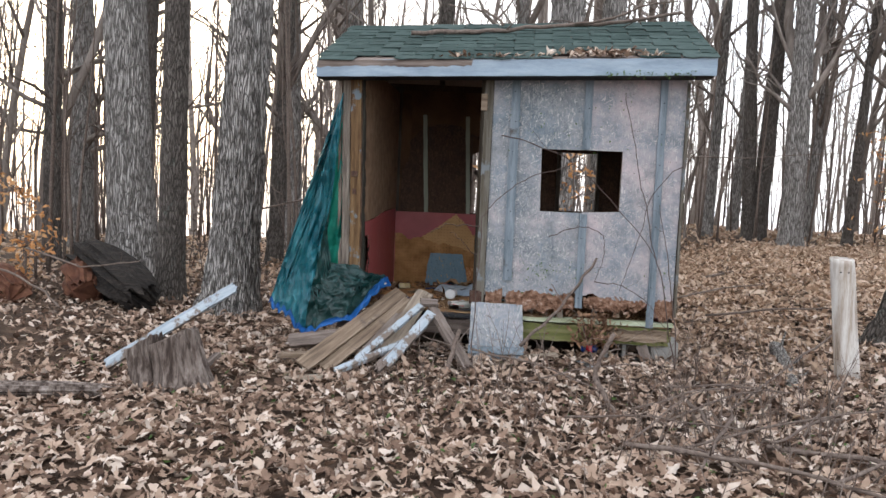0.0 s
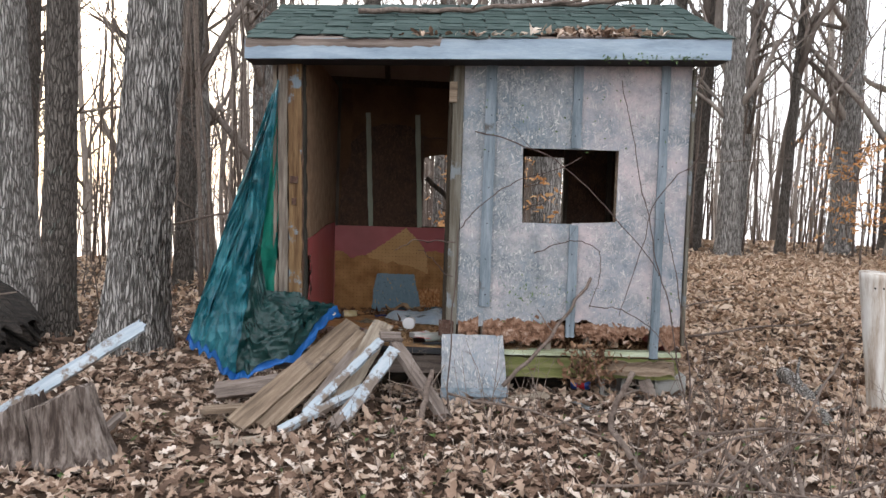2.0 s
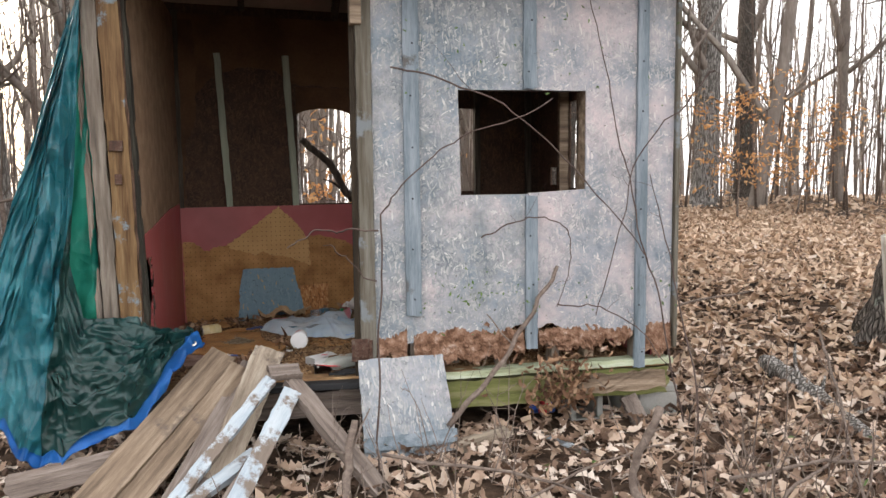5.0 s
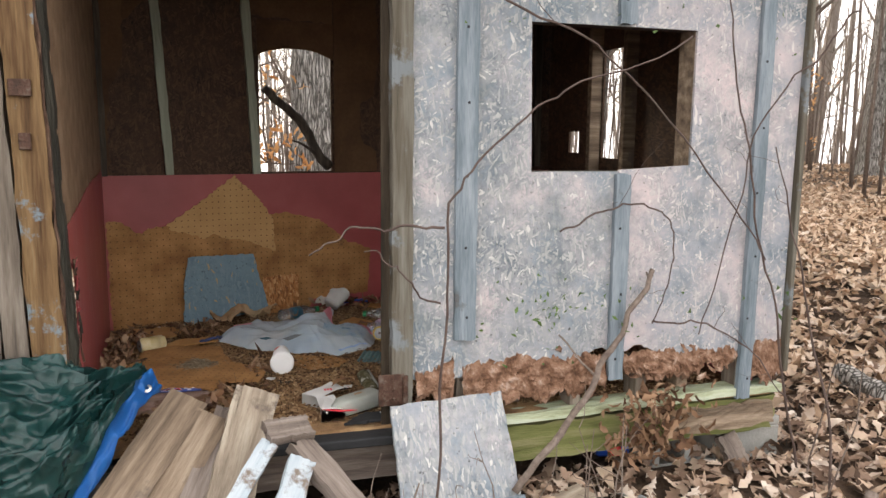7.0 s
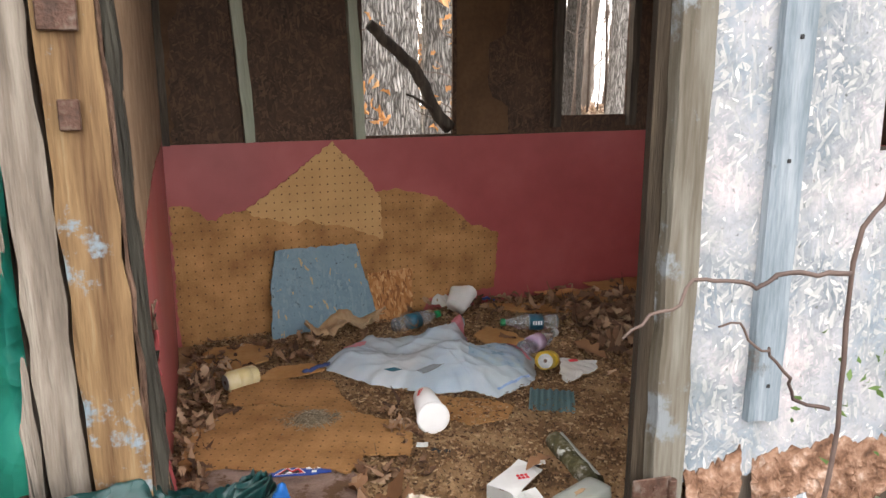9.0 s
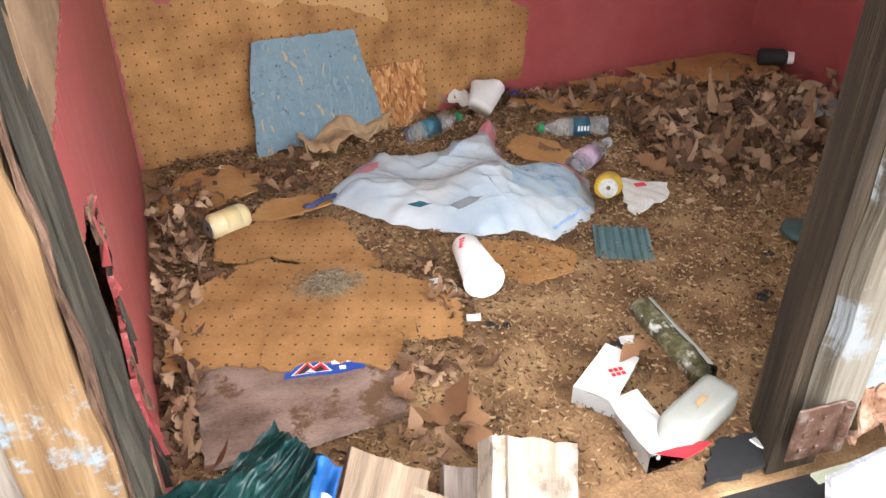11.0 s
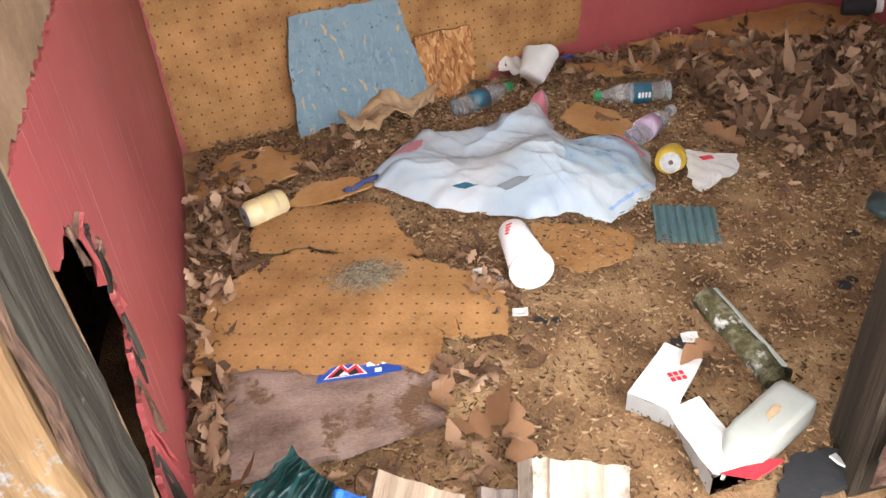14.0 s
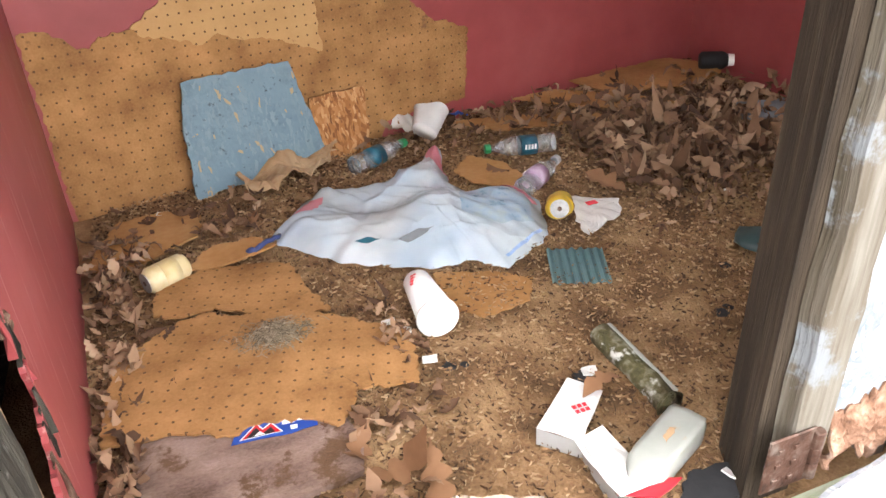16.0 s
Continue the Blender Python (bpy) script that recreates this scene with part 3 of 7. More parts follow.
# ---------------------------------------------------------------- ground
def axis(lo, hi, c0, c1, fine, coarse):
    out, v = [], lo
    while v < hi:
        out.append(v)
        d = max(c0 - v, v - c1, 0)
        v += fine + (coarse - fine) * min(1, d / 25)
    return out + [hi]


gx, gy = axis(-110, 110, -4, 7, 0.16, 6), axis(-60, 140, -7, 4, 0.16, 6)
gv = [(x, y, ground_z(x, y)) for y in gy for x in gx]
nx = len(gx)
gf = [(j * nx + i, j * nx + i + 1, (j + 1) * nx + i + 1, (j + 1) * nx + i) for j in range(len(gy) - 1) for i in range(nx - 1)]
tagged(raw("ground", gv, gf, M_ground, smooth=True), "woodland floor of dark leaf mould under fallen leaves", "ground", kind="structure")


def leaf_template(n):
    """Half-outline stations of a lobed oak leaf: along, half width."""
    full = [(0, 0.02), (0.10, 0.03), (0.2, 0.15), (0.3, 0.07), (0.45, 0.24), (0.55, 0.10), (0.7, 0.25), (0.8, 0.12), (0.9, 0.14), (1.0, 0.01)]
    if n == 12:
        return [(0, 0.015), (0.10, 0.02), (0.19, 0.11), (0.27, 0.13), (0.34, 0.07), (0.44, 0.19), (0.53, 0.20), (0.60, 0.09), (0.71, 0.20), (0.80, 0.18), (0.89, 0.10), (1.0, 0.015)]
    if n == 10:
        return full
    if n == 6:
        return [(0, 0.02), (0.22, 0.16), (0.42, 0.11), (0.66, 0.22), (0.84, 0.12), (1.0, 0.01)]
    return [(0, 0.03), (0.5, 0.23), (1.0, 0.02)]


def scatter(name, spots, size, n, material, label, lift=0.012, tilt=0.55, parent=None, flatness=1.0, seed=3):
    """Many curled leaves in one mesh. spots: array of x, y, z."""
    rs = np.random.RandomState(seed)
    k = len(spots)
    st = leaf_template(n)
    ns = len(st)
    u = np.array([a for a, _ in st]) - 0.5
    w = np.array([b for _, b in st])
    L = rs.uniform(size[0], size[1], k)[:, None]
    wid = rs.uniform(0.8, 1.25, k)[:, None]
    curl = rs.normal(0.0, 0.55, k)[:, None] * flatness
    cup = rs.normal(0.15, 0.45, k)[:, None] * flatness
    px = np.stack([np.broadcast_to(u, (k, ns))] * 3, 2) * L[:, :, None]
    py = np.stack([np.zeros((k, ns)), w * wid, -w * wid], 2) * L[:, :, None]
    if n >= 10:
        py[:, :, 1] *= rs.uniform(0.8, 1.2, (k, ns))
        py[:, :, 2] *= rs.uniform(0.8, 1.2, (k, ns))
    pz = (curl * (u ** 2) * 2)[:, :, None] * L[:, :, None] + np.abs(py) * cup[:, :, None]
    P = np.stack([px, py, pz], 3).reshape(k, ns * 3, 3)
    yaw = rs.uniform(0, 2 * np.pi, k)
    rx, ry = rs.normal(0, tilt, k), rs.normal(0, tilt * 0.7, k)
    c, s = np.cos(rx), np.sin(rx)
    y1, z1 = P[:, :, 1] * c[:, None] - P[:, :, 2] * s[:, None], P[:, :, 1] * s[:, None] + P[:, :, 2] * c[:, None]
    c, s = np.cos(ry), np.sin(ry)
    x2, z2 = P[:, :, 0] * c[:, None] + z1 * s[:, None], -P[:, :, 0] * s[:, None] + z1 * c[:, None]
    c, s = np.cos(yaw), np.sin(yaw)
    X, Y = x2 * c[:, None] - y1 * s[:, None], x2 * s[:, None] + y1 * c[:, None]
    low = z2.min(axis=1)
    sp = np.asarray(spots)
    V = np.stack([X + sp[:, 0:1], Y + sp[:, 1:2], z2 - low[:, None] * 0.6 + sp[:, 2:3] + rs.uniform(0, lift, k)[:, None]], 2).reshape(-1, 3)
    quads = []
    for i in range(ns - 1):
        a, b = i * 3, (i + 1) * 3
        quads += [(a, b, b + 1, a + 1), (a, a + 2, b + 2, b)]
    Q = np.array(quads)
    F = (Q[None] + (np.arange(k) * ns * 3)[:, None, None]).reshape(-1, 4)
    me = bpy.data.meshes.new(name)
    me.vertices.add(len(V))
    me.vertices.foreach_set("co", V.astype(np.float32).ravel())
    me.loops.add(F.size)
    me.loops.foreach_set("vertex_index", F.astype(np.int32).ravel())
    me.polygons.add(len(F))
    me.polygons.foreach_set("loop_start", np.arange(0, F.size, 4, dtype=np.int32))
    me.update(calc_edges=True)
    me.materials.append(material)
    ob = new(name, me)
    if parent is not None:
        ob.parent = parent
    else:
        tagged(ob, label, "leaves", kind="stuff")
    return ob


def litter(count, x0, x1, y0, y1, seed, clear=True):
    rs = np.random.RandomState(seed)
    pts = []
    while len(pts) < count:
        x, y = rs.uniform(x0, x1) + rs.normal(0, 0.6), rs.uniform(y0, y1) + rs.normal(0, 0.6)
        if clear and -0.2 < x < 2.5 and 0.12 < y < 1.85:
            continue
        pts.append((x, y, ground_z(x, y)))
    return pts


scatter("leaf_litter", litter(15500, -2.3, 4.9, -4.7, 0.9, 5), (0.05, 0.115), 10, M_leaf, "pale brown fallen oak leaves covering the ground", lift=0.04, tilt=0.42, seed=11)
scatter("leaf_litter", litter(22000, -6, 9, -5.6, 6, 6), (0.05, 0.11), 6, M_leaf, "pale brown fallen oak leaves farther over the ground", lift=0.035, tilt=0.42, seed=12)
# The paler leaf colour carries the warm sunlight here and farther off.
scatter("leaf_litter", litter(22000, 2.45, 8.8, -0.1, 9.5, 15), (0.06, 0.115), 3, M_leaf_far, "oak leaves beside the shed, sunlight painted into their pale orange-brown", lift=0.035, tilt=0.42, seed=14)
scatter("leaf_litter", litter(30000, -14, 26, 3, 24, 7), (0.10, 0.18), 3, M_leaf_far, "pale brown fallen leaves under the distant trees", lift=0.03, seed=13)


# ---------------------------------------------------------------- trees
def trunk_data(x, y, r, h, lean, seed, sides, rings, ridge=0.0, flare=0.5, wob=0.0):
    rng = random.Random(seed)
    z0 = ground_z(x, y) - 0.08
    v, f = [], []
    ph = [rng.uniform(0, 6.28) for _ in range(3)]
    wv = wob if wob else 0.10 * r
    for i in range(rings + 1):
        t = (i / rings) ** 1.25
        z = t * h
        rr = r * (1 - 0.62 * t) * (1 + flare * math.exp(-z / (1.3 * r + 0.05)))
        cx = x + lean[0] * z + wv * math.sin(z * 0.5 + ph[0])
        cy = y + lean[1] * z + wv * math.cos(z * 0.43 + ph[1])
        for k in range(sides):
            a = 2 * math.pi * k / sides
            d = 1 + 0.10 * flare * math.exp(-z / 0.5) * math.sin(4 * a + ph[2])
            if ridge:
                q = noise.noise(Vector((math.cos(a) * r * 46, math.sin(a) * r * 46, z * 3.2 + seed)))
                d += ridge * (abs(q) * 2 - 0.5) / 1.0
            v.append((cx + rr * d * math.cos(a), cy + rr * d * math.sin(a), z0 + z))
    for i in range(rings):
        for k in range(sides):
            k2 = (k + 1) % sides
            f.append((i * sides + k, i * sides + k2, (i + 1) * sides + k2, (i + 1) * sides + k))
    f.append(tuple(rings * sides + k for k in range(sides)))

    def centre(z):
        return Vector((x + lean[0] * z + wv * math.sin(z * 0.5 + ph[0]), y + lean[1] * z + wv * math.cos(z * 0.43 + ph[1]), z0 + z))
    return v, f, centre


def limbs_data(v, f, centre, r, h, rng, count, low, sides=5, twigs=5, reach=1.0):
    for _ in range(count):
        z = h * (low + (1 - low) * rng.random())
        a = rng.uniform(0, 6.28)
        ln = reach * h * rng.uniform(0.10, 0.24)
        d = Vector((math.cos(a), math.sin(a), rng.uniform(0.3, 1.5))).normalized()
        p0 = centre(z)
        r0 = max(0.014, r * (1 - 0.6 * z / h) * rng.uniform(0.22, 0.5))
        if rng.random() < 0.22:
            d = Vector((d.x, d.y, rng.uniform(1.6, 3.0))).normalized()
            ln, r0 = ln * 2.2, r0 * 1.5
        pts = wander(p0, p0 + d * ln, 5, ln * 0.05, rng)
        tube_data(pts, [r0 * (1 - 0.16 * i) for i in range(6)], sides, v, f)
        for _ in range(twigs):
            q = pts[rng.randrange(1, 6)]
            e = (d + Vector((rng.uniform(-1, 1), rng.uniform(-1, 1), rng.uniform(-0.3, 1)))).normalized()
            l2 = ln * rng.uniform(0.25, 0.6)
            tw = wander(q, q + e * l2, 3, l2 * 0.05, rng)
            tube_data(tw, [r0 * 0.4, r0 * 0.3, r0 * 0.22, r0 * 0.1], 3, v, f)


def tree(x, y, r, h, lean, seed, material, label, ridge=0.12, sides=40, rings=70, limbs=9, low=0.45, flare=0.5):
    t = thing("tree", label, "tree", "trees round the shed")
    v, f, c = trunk_data(x, y, r, h, lean, seed, sides, rings, ridge, flare)
    raw("trunk", v, f, material, t, True)
    v, f = [], []
    limbs_data(v, f, c, r, h, random.Random(seed + 50), limbs, low)
    ob = raw("branchwork", v, f, M_bark_f, t, True)
    tagged(ob, "bare grey branches", kind="stuff")
    return t


tree(-1.80, 1.35, 0.235, 14, (0.055, 0.0), 1, M_bark, "large oak with grey deeply ridged bark beside the shed", 0.16, 96, 220, 8, flare=0.55)
tree(-2.80, 2.00, 0.155, 13, (0.0, 0.0), 2, M_bark_d, "slim dark tree trunk with pale lichen patches", 0.06, 40, 90, flare=0.3)
tree(-3.90, 3.00, 0.30, 15, (-0.045, 0.0), 3, M_bark, "broad grey tree trunk leaning in the low light", 0.08, 48, 90, flare=0.35)
tree(4.46, 0.66, 0.27, 15, (0.10, 0.0), 4, M_bark_d, "thick dark tree trunk with a flared base", 0.14, 64, 120, flare=0.6)
tree(1.42, 5.45, 0.28, 16, (0.0, 0.0), 5, M_bark, "thick grey oak trunk standing behind the shed", 0.16, 72, 160, 8, flare=0.4)
tree(2.08, 6.10, 0.22, 15, (0.0, 0.0), 6, M_bark, "grey tree trunk behind the shed", 0.12, 48, 90, 8, flare=0.4)
for i, (x, y, r, lean, d) in enumerate(((5.4, 10.7, 0.17, (0.035, 0), 1), (5.75, 9.6, 0.21, (0.0, 0), 0), (5.5, 13.8, 0.13, (0.03, 0), 0), (4.6, 11.9, 0.13, (0.02, 0), 0),
                                        (6.6, 11.5, 0.11, (0.03, 0), 0), (7.0, 10.3, 0.10, (0.05, 0), 1), (8.5, 11.0, 0.25, (0.0, 0), 0), (-6.2, 4.5, 0.13, (0, 0), 1),
                                        (-4.1, 9.0, 0.20, (-0.02, 0), 0), (-2.95, 9.4, 0.26, (-0.02, 0), 0), (-5.6, 6.0, 0.16, (0.02, 0), 1), (-7.5, 7.0, 0.22, (0.0, 0), 0),
                                        (0.2, 11.0, 0.17, (0.02, 0), 0), (3.4, 11.2, 0.12, (-0.02, 0), 0), (10.5, 13.0, 0.22, (0.0, 0), 1), (-0.9, 7.6, 0.17, (0.03, 0), 1),
                                        (-3.4, 6.4, 0.14, (0.04, 0), 1), (12.5, 9.5, 0.25, (0.02, 0), 0), (5.22, 10.6, 0.13, (-0.05, 0), 1), (-9.0, 4.5, 0.24, (0.0, 0), 0))):
    tree(x, y, r, 15, lean, 20 + i, M_bark_d if d else M_bark, "dark slender bare tree among others" if d else "grey bare tree with rough bark among others",
         0.08, 24, 44, 24, 0.12, 0.35)

rng = random.Random(77)
v, f = [], []
spots = 0
while spots < 800:
    a, d = rng.uniform(-1.5, 1.5), 14 + 60 * rng.random() ** 0.75
    x, y = 1.2 + d * math.sin(a), -4 + d * math.cos(a)
    if y < 5 and abs(x) < 9:
        continue
    spots += 1
    slim = spots > 480
    r = rng.choice((0.022, 0.028, 0.035, 0.045)) if slim else rng.choice((0.04, 0.05, 0.06, 0.08, 0.10, 0.13, 0.18))
    h = 8 + r * 55 + rng.uniform(-2, 2)
    lean = (rng.uniform(-0.10, 0.10), rng.uniform(-0.06, 0.06))
    tv, tf, c = trunk_data(x, y, r, h, lean, spots, 5 if slim else 8, 10, 0, 0.3, rng.uniform(0.05, 0.28))
    base = len(v)
    v += tv
    f += [tuple(i + base for i in q) for q in tf]
    limbs_data(v, f, c, r * 1.3, h, rng, 7 if slim else 11 if d < 40 else 8, 0.10, 3 if slim else 4, 3 if d < 40 else 2, 1.1)
tagged(raw("far_woods", v, f, M_bark_f, smooth=True), "bare brown winter woodland receding into the distance", "woods", kind="stuff")
v, f = [], []
for _ in range(1700):
    a, d = rng.uniform(-1.4, 1.4), rng.uniform(8.5, 38)
    x, y = 1.2 + d * math.sin(a), -4 + d * math.cos(a)
    if (y < 3.2 and -3.5 < x < 4) or (2.5 < x < 9 and y < 9.5) or (0.4 < x < 2.6 and y < 6.5):
        continue
    z = ground_z(x, y)
    h = rng.uniform(0.8, 7)
    p = wander((x, y, z - 0.03), (x + rng.uniform(-0.4, 0.4), y, z + h), 6, 0.04, rng)
    tube_data(p, [(0.006 + 0.004 * h) * (1 - 0.14 * i) for i in range(7)], 4, v, f)
    for _ in range(7):
        q = p[rng.randrange(2, 7)]
        e = Vector((rng.uniform(-1, 1), rng.uniform(-1, 1), rng.uniform(0.2, 1.6))).normalized()
        tube_data(wander(q, q + e * h * rng.uniform(0.15, 0.35), 3, 0.03, rng), [0.008, 0.006, 0.005, 0.003], 3, v, f)
tagged(raw("undergrowth", v, f, M_twig, smooth=True), "thin bare saplings and brush between the trees", "undergrowth", kind="stuff")


def beech(x, y, h, spread, leaves, seed):
    """A young beech that has kept its orange leaves."""
    t = thing("sapling", "young beech with clinging orange dead leaves", "sapling", "young beeches")
    rg = random.Random(seed)
    z = ground_z(x, y)
    v, f, tips = [], [], []
    p = wander((x, y, z - 0.03), (x + rg.uniform(-0.2, 0.2), y, z + h), 8, 0.03, rg)
    tube_data(p, [0.02 * (1 - 0.1 * i) for i in range(9)], 6, v, f)
    for _ in range(22):
        q = p[rg.randrange(2, 9)]
        a = rg.uniform(0, 6.28)
        e = Vector((math.cos(a), math.sin(a), rg.uniform(-0.05, 0.45))).normalized()
        w = wander(q, q + e * spread * rg.uniform(0.4, 1), 5, 0.03, rg)
        tube_data(w, [0.008, 0.007, 0.006, 0.005, 0.004, 0.002], 4, v, f)
        tips += w[1:]
    raw("stem", v, f, M_twig, t, True)
    pts = [tuple(tips[rg.randrange(len(tips))] + Vector([rg.gauss(0, 0.06) for _ in range(3)])) for _ in range(leaves)]
    ob = scatter("foliage", pts, (0.06, 0.11), 6, M_beech, "", tilt=1.0, parent=t, seed=seed)
    ob["label"] = "orange papery dead leaves"


beech(7.4, 7.9, 1.9, 1.1, 420, 1)
beech(8.9, 8.6, 1.7, 1.2, 380, 2)
beech(-4.3, 1.6, 1.15, 0.42, 170, 3)
beech(1.75, 3.9, 2.0, 0.5, 110, 4)
beech(0.86, 4.1, 2.1, 0.42, 150, 8)
beech(11.0, 12.5, 2.6, 1.6, 400, 5)
beech(-6.9, 3.3, 1.5, 0.9, 260, 6)
beech(3.3, 14.0, 2.0, 1.2, 260, 7)

# ---------------------------------------------------------------- the shed
SK = -0.08                                   # the back of the shed stands to the side of the front
shed = thing("shed", "small derelict wooden shed with grey-blue strand-board front and green shingle roof", "shed")


def sp(name, bm, material, label="", parent=None, skew=True, smooth=False):
    if skew:
        for q in bm.verts:
            q.co.x += SK * q.co.y
    return part(name, bm, material, parent or shed, label, smooth)


def wall_sheet(name, pts, th, y, material, label="", step=0.03, amp=0.004, seed=1, keep=(), parent=None, skew=True):
    bm = slab(outline(pts, step, amp, seed, keep), th)
    for q in bm.verts:
        q.co = Vector((q.co.x, y + th - q.co.z, q.co.y))
    bmesh.ops.recalc_face_normals(bm, faces=bm.faces[:])
    return sp(name, bm, material, label, parent, skew)


TOP = 2.16
wall_sheet("front_panel", ((1.02, 0.44), (1.16, 0.425), (1.30, 0.46), (1.45, 0.43), (1.58, 0.455), (1.70, 0.50), (1.738, 0.47), (1.738, 1.113),
                           (1.42, 1.113), (1.409, 1.589), (1.738, 1.590), (1.738, TOP), (1.02, TOP)), 0.011, 0.0, M_osb,
           "weathered strand-board sheet with flaking blue-grey paint", 0.012, 0.006, 3, (6, 7, 8, 9, 10, 11, 12))
wall_sheet("front_panel", ((1.742, 0.47), (1.85, 0.50), (1.93, 0.47), (2.02, 0.44), (2.10, 0.47), (2.20, 0.43), (2.30, 0.46), (2.37, 0.38), (2.45, 0.34), (2.455, TOP), (1.742, TOP),
                           (1.742, 1.590), (2.017, 1.589), (2.016, 1.134), (1.742, 1.118)), 0.011, 0.0, M_osb_pink,
           "weathered strand-board sheet with faded pinkish paint", 0.012, 0.006, 4, (8, 9, 10, 11, 12, 13, 14))
def rotten_edge(x0, x1, low, seed):
    """Swollen, peeling strands along the foot of a sheet; low gives the torn line at x."""
    bm = bmesh.new()
    n, rows = int((x1 - x0) / 0.007), 14
    rg = random.Random(seed)
    g = []
    for i in range(n + 1):
        x = x0 + (x1 - x0) * i / n
        top = 0.475 + 0.05 * noise.noise(Vector((x * 9, 3, seed))) + rg.uniform(-0.01, 0.01)
        foot = low(x) + rg.uniform(-0.012, 0.012)
        col = []
        for j in range(rows + 1):
            k = j / rows
            z = top + (foot - top) * k
            y = 0.002 - 0.004 * k - 0.030 * k * abs(noise.noise(Vector((x * 16, z * 24, seed)))) - 0.014 * abs(noise.noise(Vector((x * 45, z * 60, seed + 2)))) * min(1, 3 * k)
            col.append(bm.verts.new((x + 0.006 * noise.noise(Vector((x * 50, z * 50, seed + 5))), y, z)))
        g.append(col)
    for i in range(n):
        for j in range(rows):
            bm.faces.new((g[i][j], g[i][j + 1], g[i + 1][j + 1], g[i + 1][j]))
    bmesh.ops.recalc_face_normals(bm, faces=bm.faces[:])
    bmesh.ops.solidify(bm, geom=bm.faces[:], thickness=0.006)
    sp("rotten_edge", bm, M_rot, "rotten brown swollen board edge")


rotten_edge(1.03, 1.16, lambda x: 0.37 + 0.02 * math.sin(x * 60), 1)
rotten_edge(1.19, 1.715, lambda x: 0.375 - 0.035 * math.sin((x - 1.19) * 6.0) + 0.014 * math.sin(x * 50), 2)
rotten_edge(1.79, 2.25, lambda x: 0.365 + 0.05 * abs(math.sin((x - 1.99) * 5.5)) + 0.012 * math.sin(x * 45), 3)
rotten_edge(2.32, 2.45, lambda x: 0.335 + 0.02 * math.sin(x * 60), 4)
rng = random.Random(5)
for x0, x1 in ((1.18, 1.69), (1.80, 2.22)):
    bm = bmesh.new()
    for _ in range(34):
        x = rng.uniform(x0, x1)
        z = 0.405 + rng.gauss(0, 0.035)
        m = pose(x, -0.004 + rng.uniform(-0.006, 0.002), z, rng.uniform(-50, 30), rng.uniform(-60, 60), rng.uniform(-40, 40))
        add_box(bm, (0, 0, 0), (rng.uniform(0.015, 0.045), 0.003, rng.uniform(0.006, 0.018)), m, 0, 0.006, rng)
    tagged(sp("flaked_wood", bm, M_rot, "peeling brown wood strands"), kind="stuff")
for x0, x1, z0, z1 in ((1.158, 1.228, 0.56, TOP - 0.01), (1.712, 1.772, 1.592, TOP - 0.02), (1.722, 1.778, 0.38, 1.108), (2.262, 2.315, 0.265, TOP - 0.01)):
    bm = board((0, 0, z0), (0, 0, z1), x1 - x0, 0.018, seg=24, seed=int(x0 * 100), rough=0.002, ragged=0.006)
    bm.transform(Matrix.Translation(((x0 + x1) / 2, -0.0095, 0)) @ along((0, 0, z0), (0, 0, z1), (0, -1, 0)))
    sp("batten", bm, M_batten)
    for z in np.arange(z0 + 0.08, z1, 0.23):
        sp("nail_head", box(((x0 + x1) / 2 + 0.01 * math.sin(z * 40), -0.0195, z), (0.008, 0.003, 0.008), None, 0.001), M_black)
sp("corner_trim", box((2.466, 0.012, 1.235), (0.022, 0.07, 1.75), None, 0.003, 0.003), M_jamb, "narrow weathered corner strip")
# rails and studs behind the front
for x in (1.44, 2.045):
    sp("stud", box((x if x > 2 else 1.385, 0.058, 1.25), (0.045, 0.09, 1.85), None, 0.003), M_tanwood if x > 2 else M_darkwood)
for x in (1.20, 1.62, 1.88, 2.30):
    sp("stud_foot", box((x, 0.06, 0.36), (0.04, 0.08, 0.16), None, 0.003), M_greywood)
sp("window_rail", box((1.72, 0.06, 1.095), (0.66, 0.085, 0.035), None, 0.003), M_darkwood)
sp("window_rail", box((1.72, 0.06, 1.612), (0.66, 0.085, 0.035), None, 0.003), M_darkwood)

# door posts
LEAN = Matrix(((1, 0, -0.028, 0.028 * 0.55), (0, 1, 0, 0), (0, 0, 1, 0), (0, 0, 0, 1)))
for c, s, m_, lab in (((-0.118, 0.015, 1.22), (0.062, 0.06, 1.86), M_greywood, "rough grey edge board"),
                      ((-0.034, -0.005, 1.23), (0.086, 0.085, 1.84), M_barepost, "peeled yellow-brown post with flakes of blue paint"),
                      ((0.0125, -0.012, 1.23), (0.007, 0.05, 1.84), M_crack, "crumbling brown split wood"),
                      ((0.0225, 0.016, 1.23), (0.020, 0.075, 1.84), M_stop, "dark weathered door stop"),
                      ((-0.172, 0.02, 1.22), (0.026, 0.05, 1.84), M_greywood, "split grey strip")):
    bm = board((0, 0, 0), (0, 0, s[2]), s[0], s[1], seg=30, seed=int(abs(c[0]) * 999), rough=0.004)
    bm.transform(LEAN @ Matrix.Translation((c[0], c[1], c[2] - s[2] / 2)) @ along((0, 0, 0), (0, 0, 1), (0, -1, 0)))
    sp("door_post", bm, m_, lab)
bm = box((-0.07, 0.062, 1.23), (0.20, 0.012, 1.84), None, 0.002)
bm.transform(LEAN)
sp("corner_board", bm, M_tanpanel, "brown board closing the wall corner")
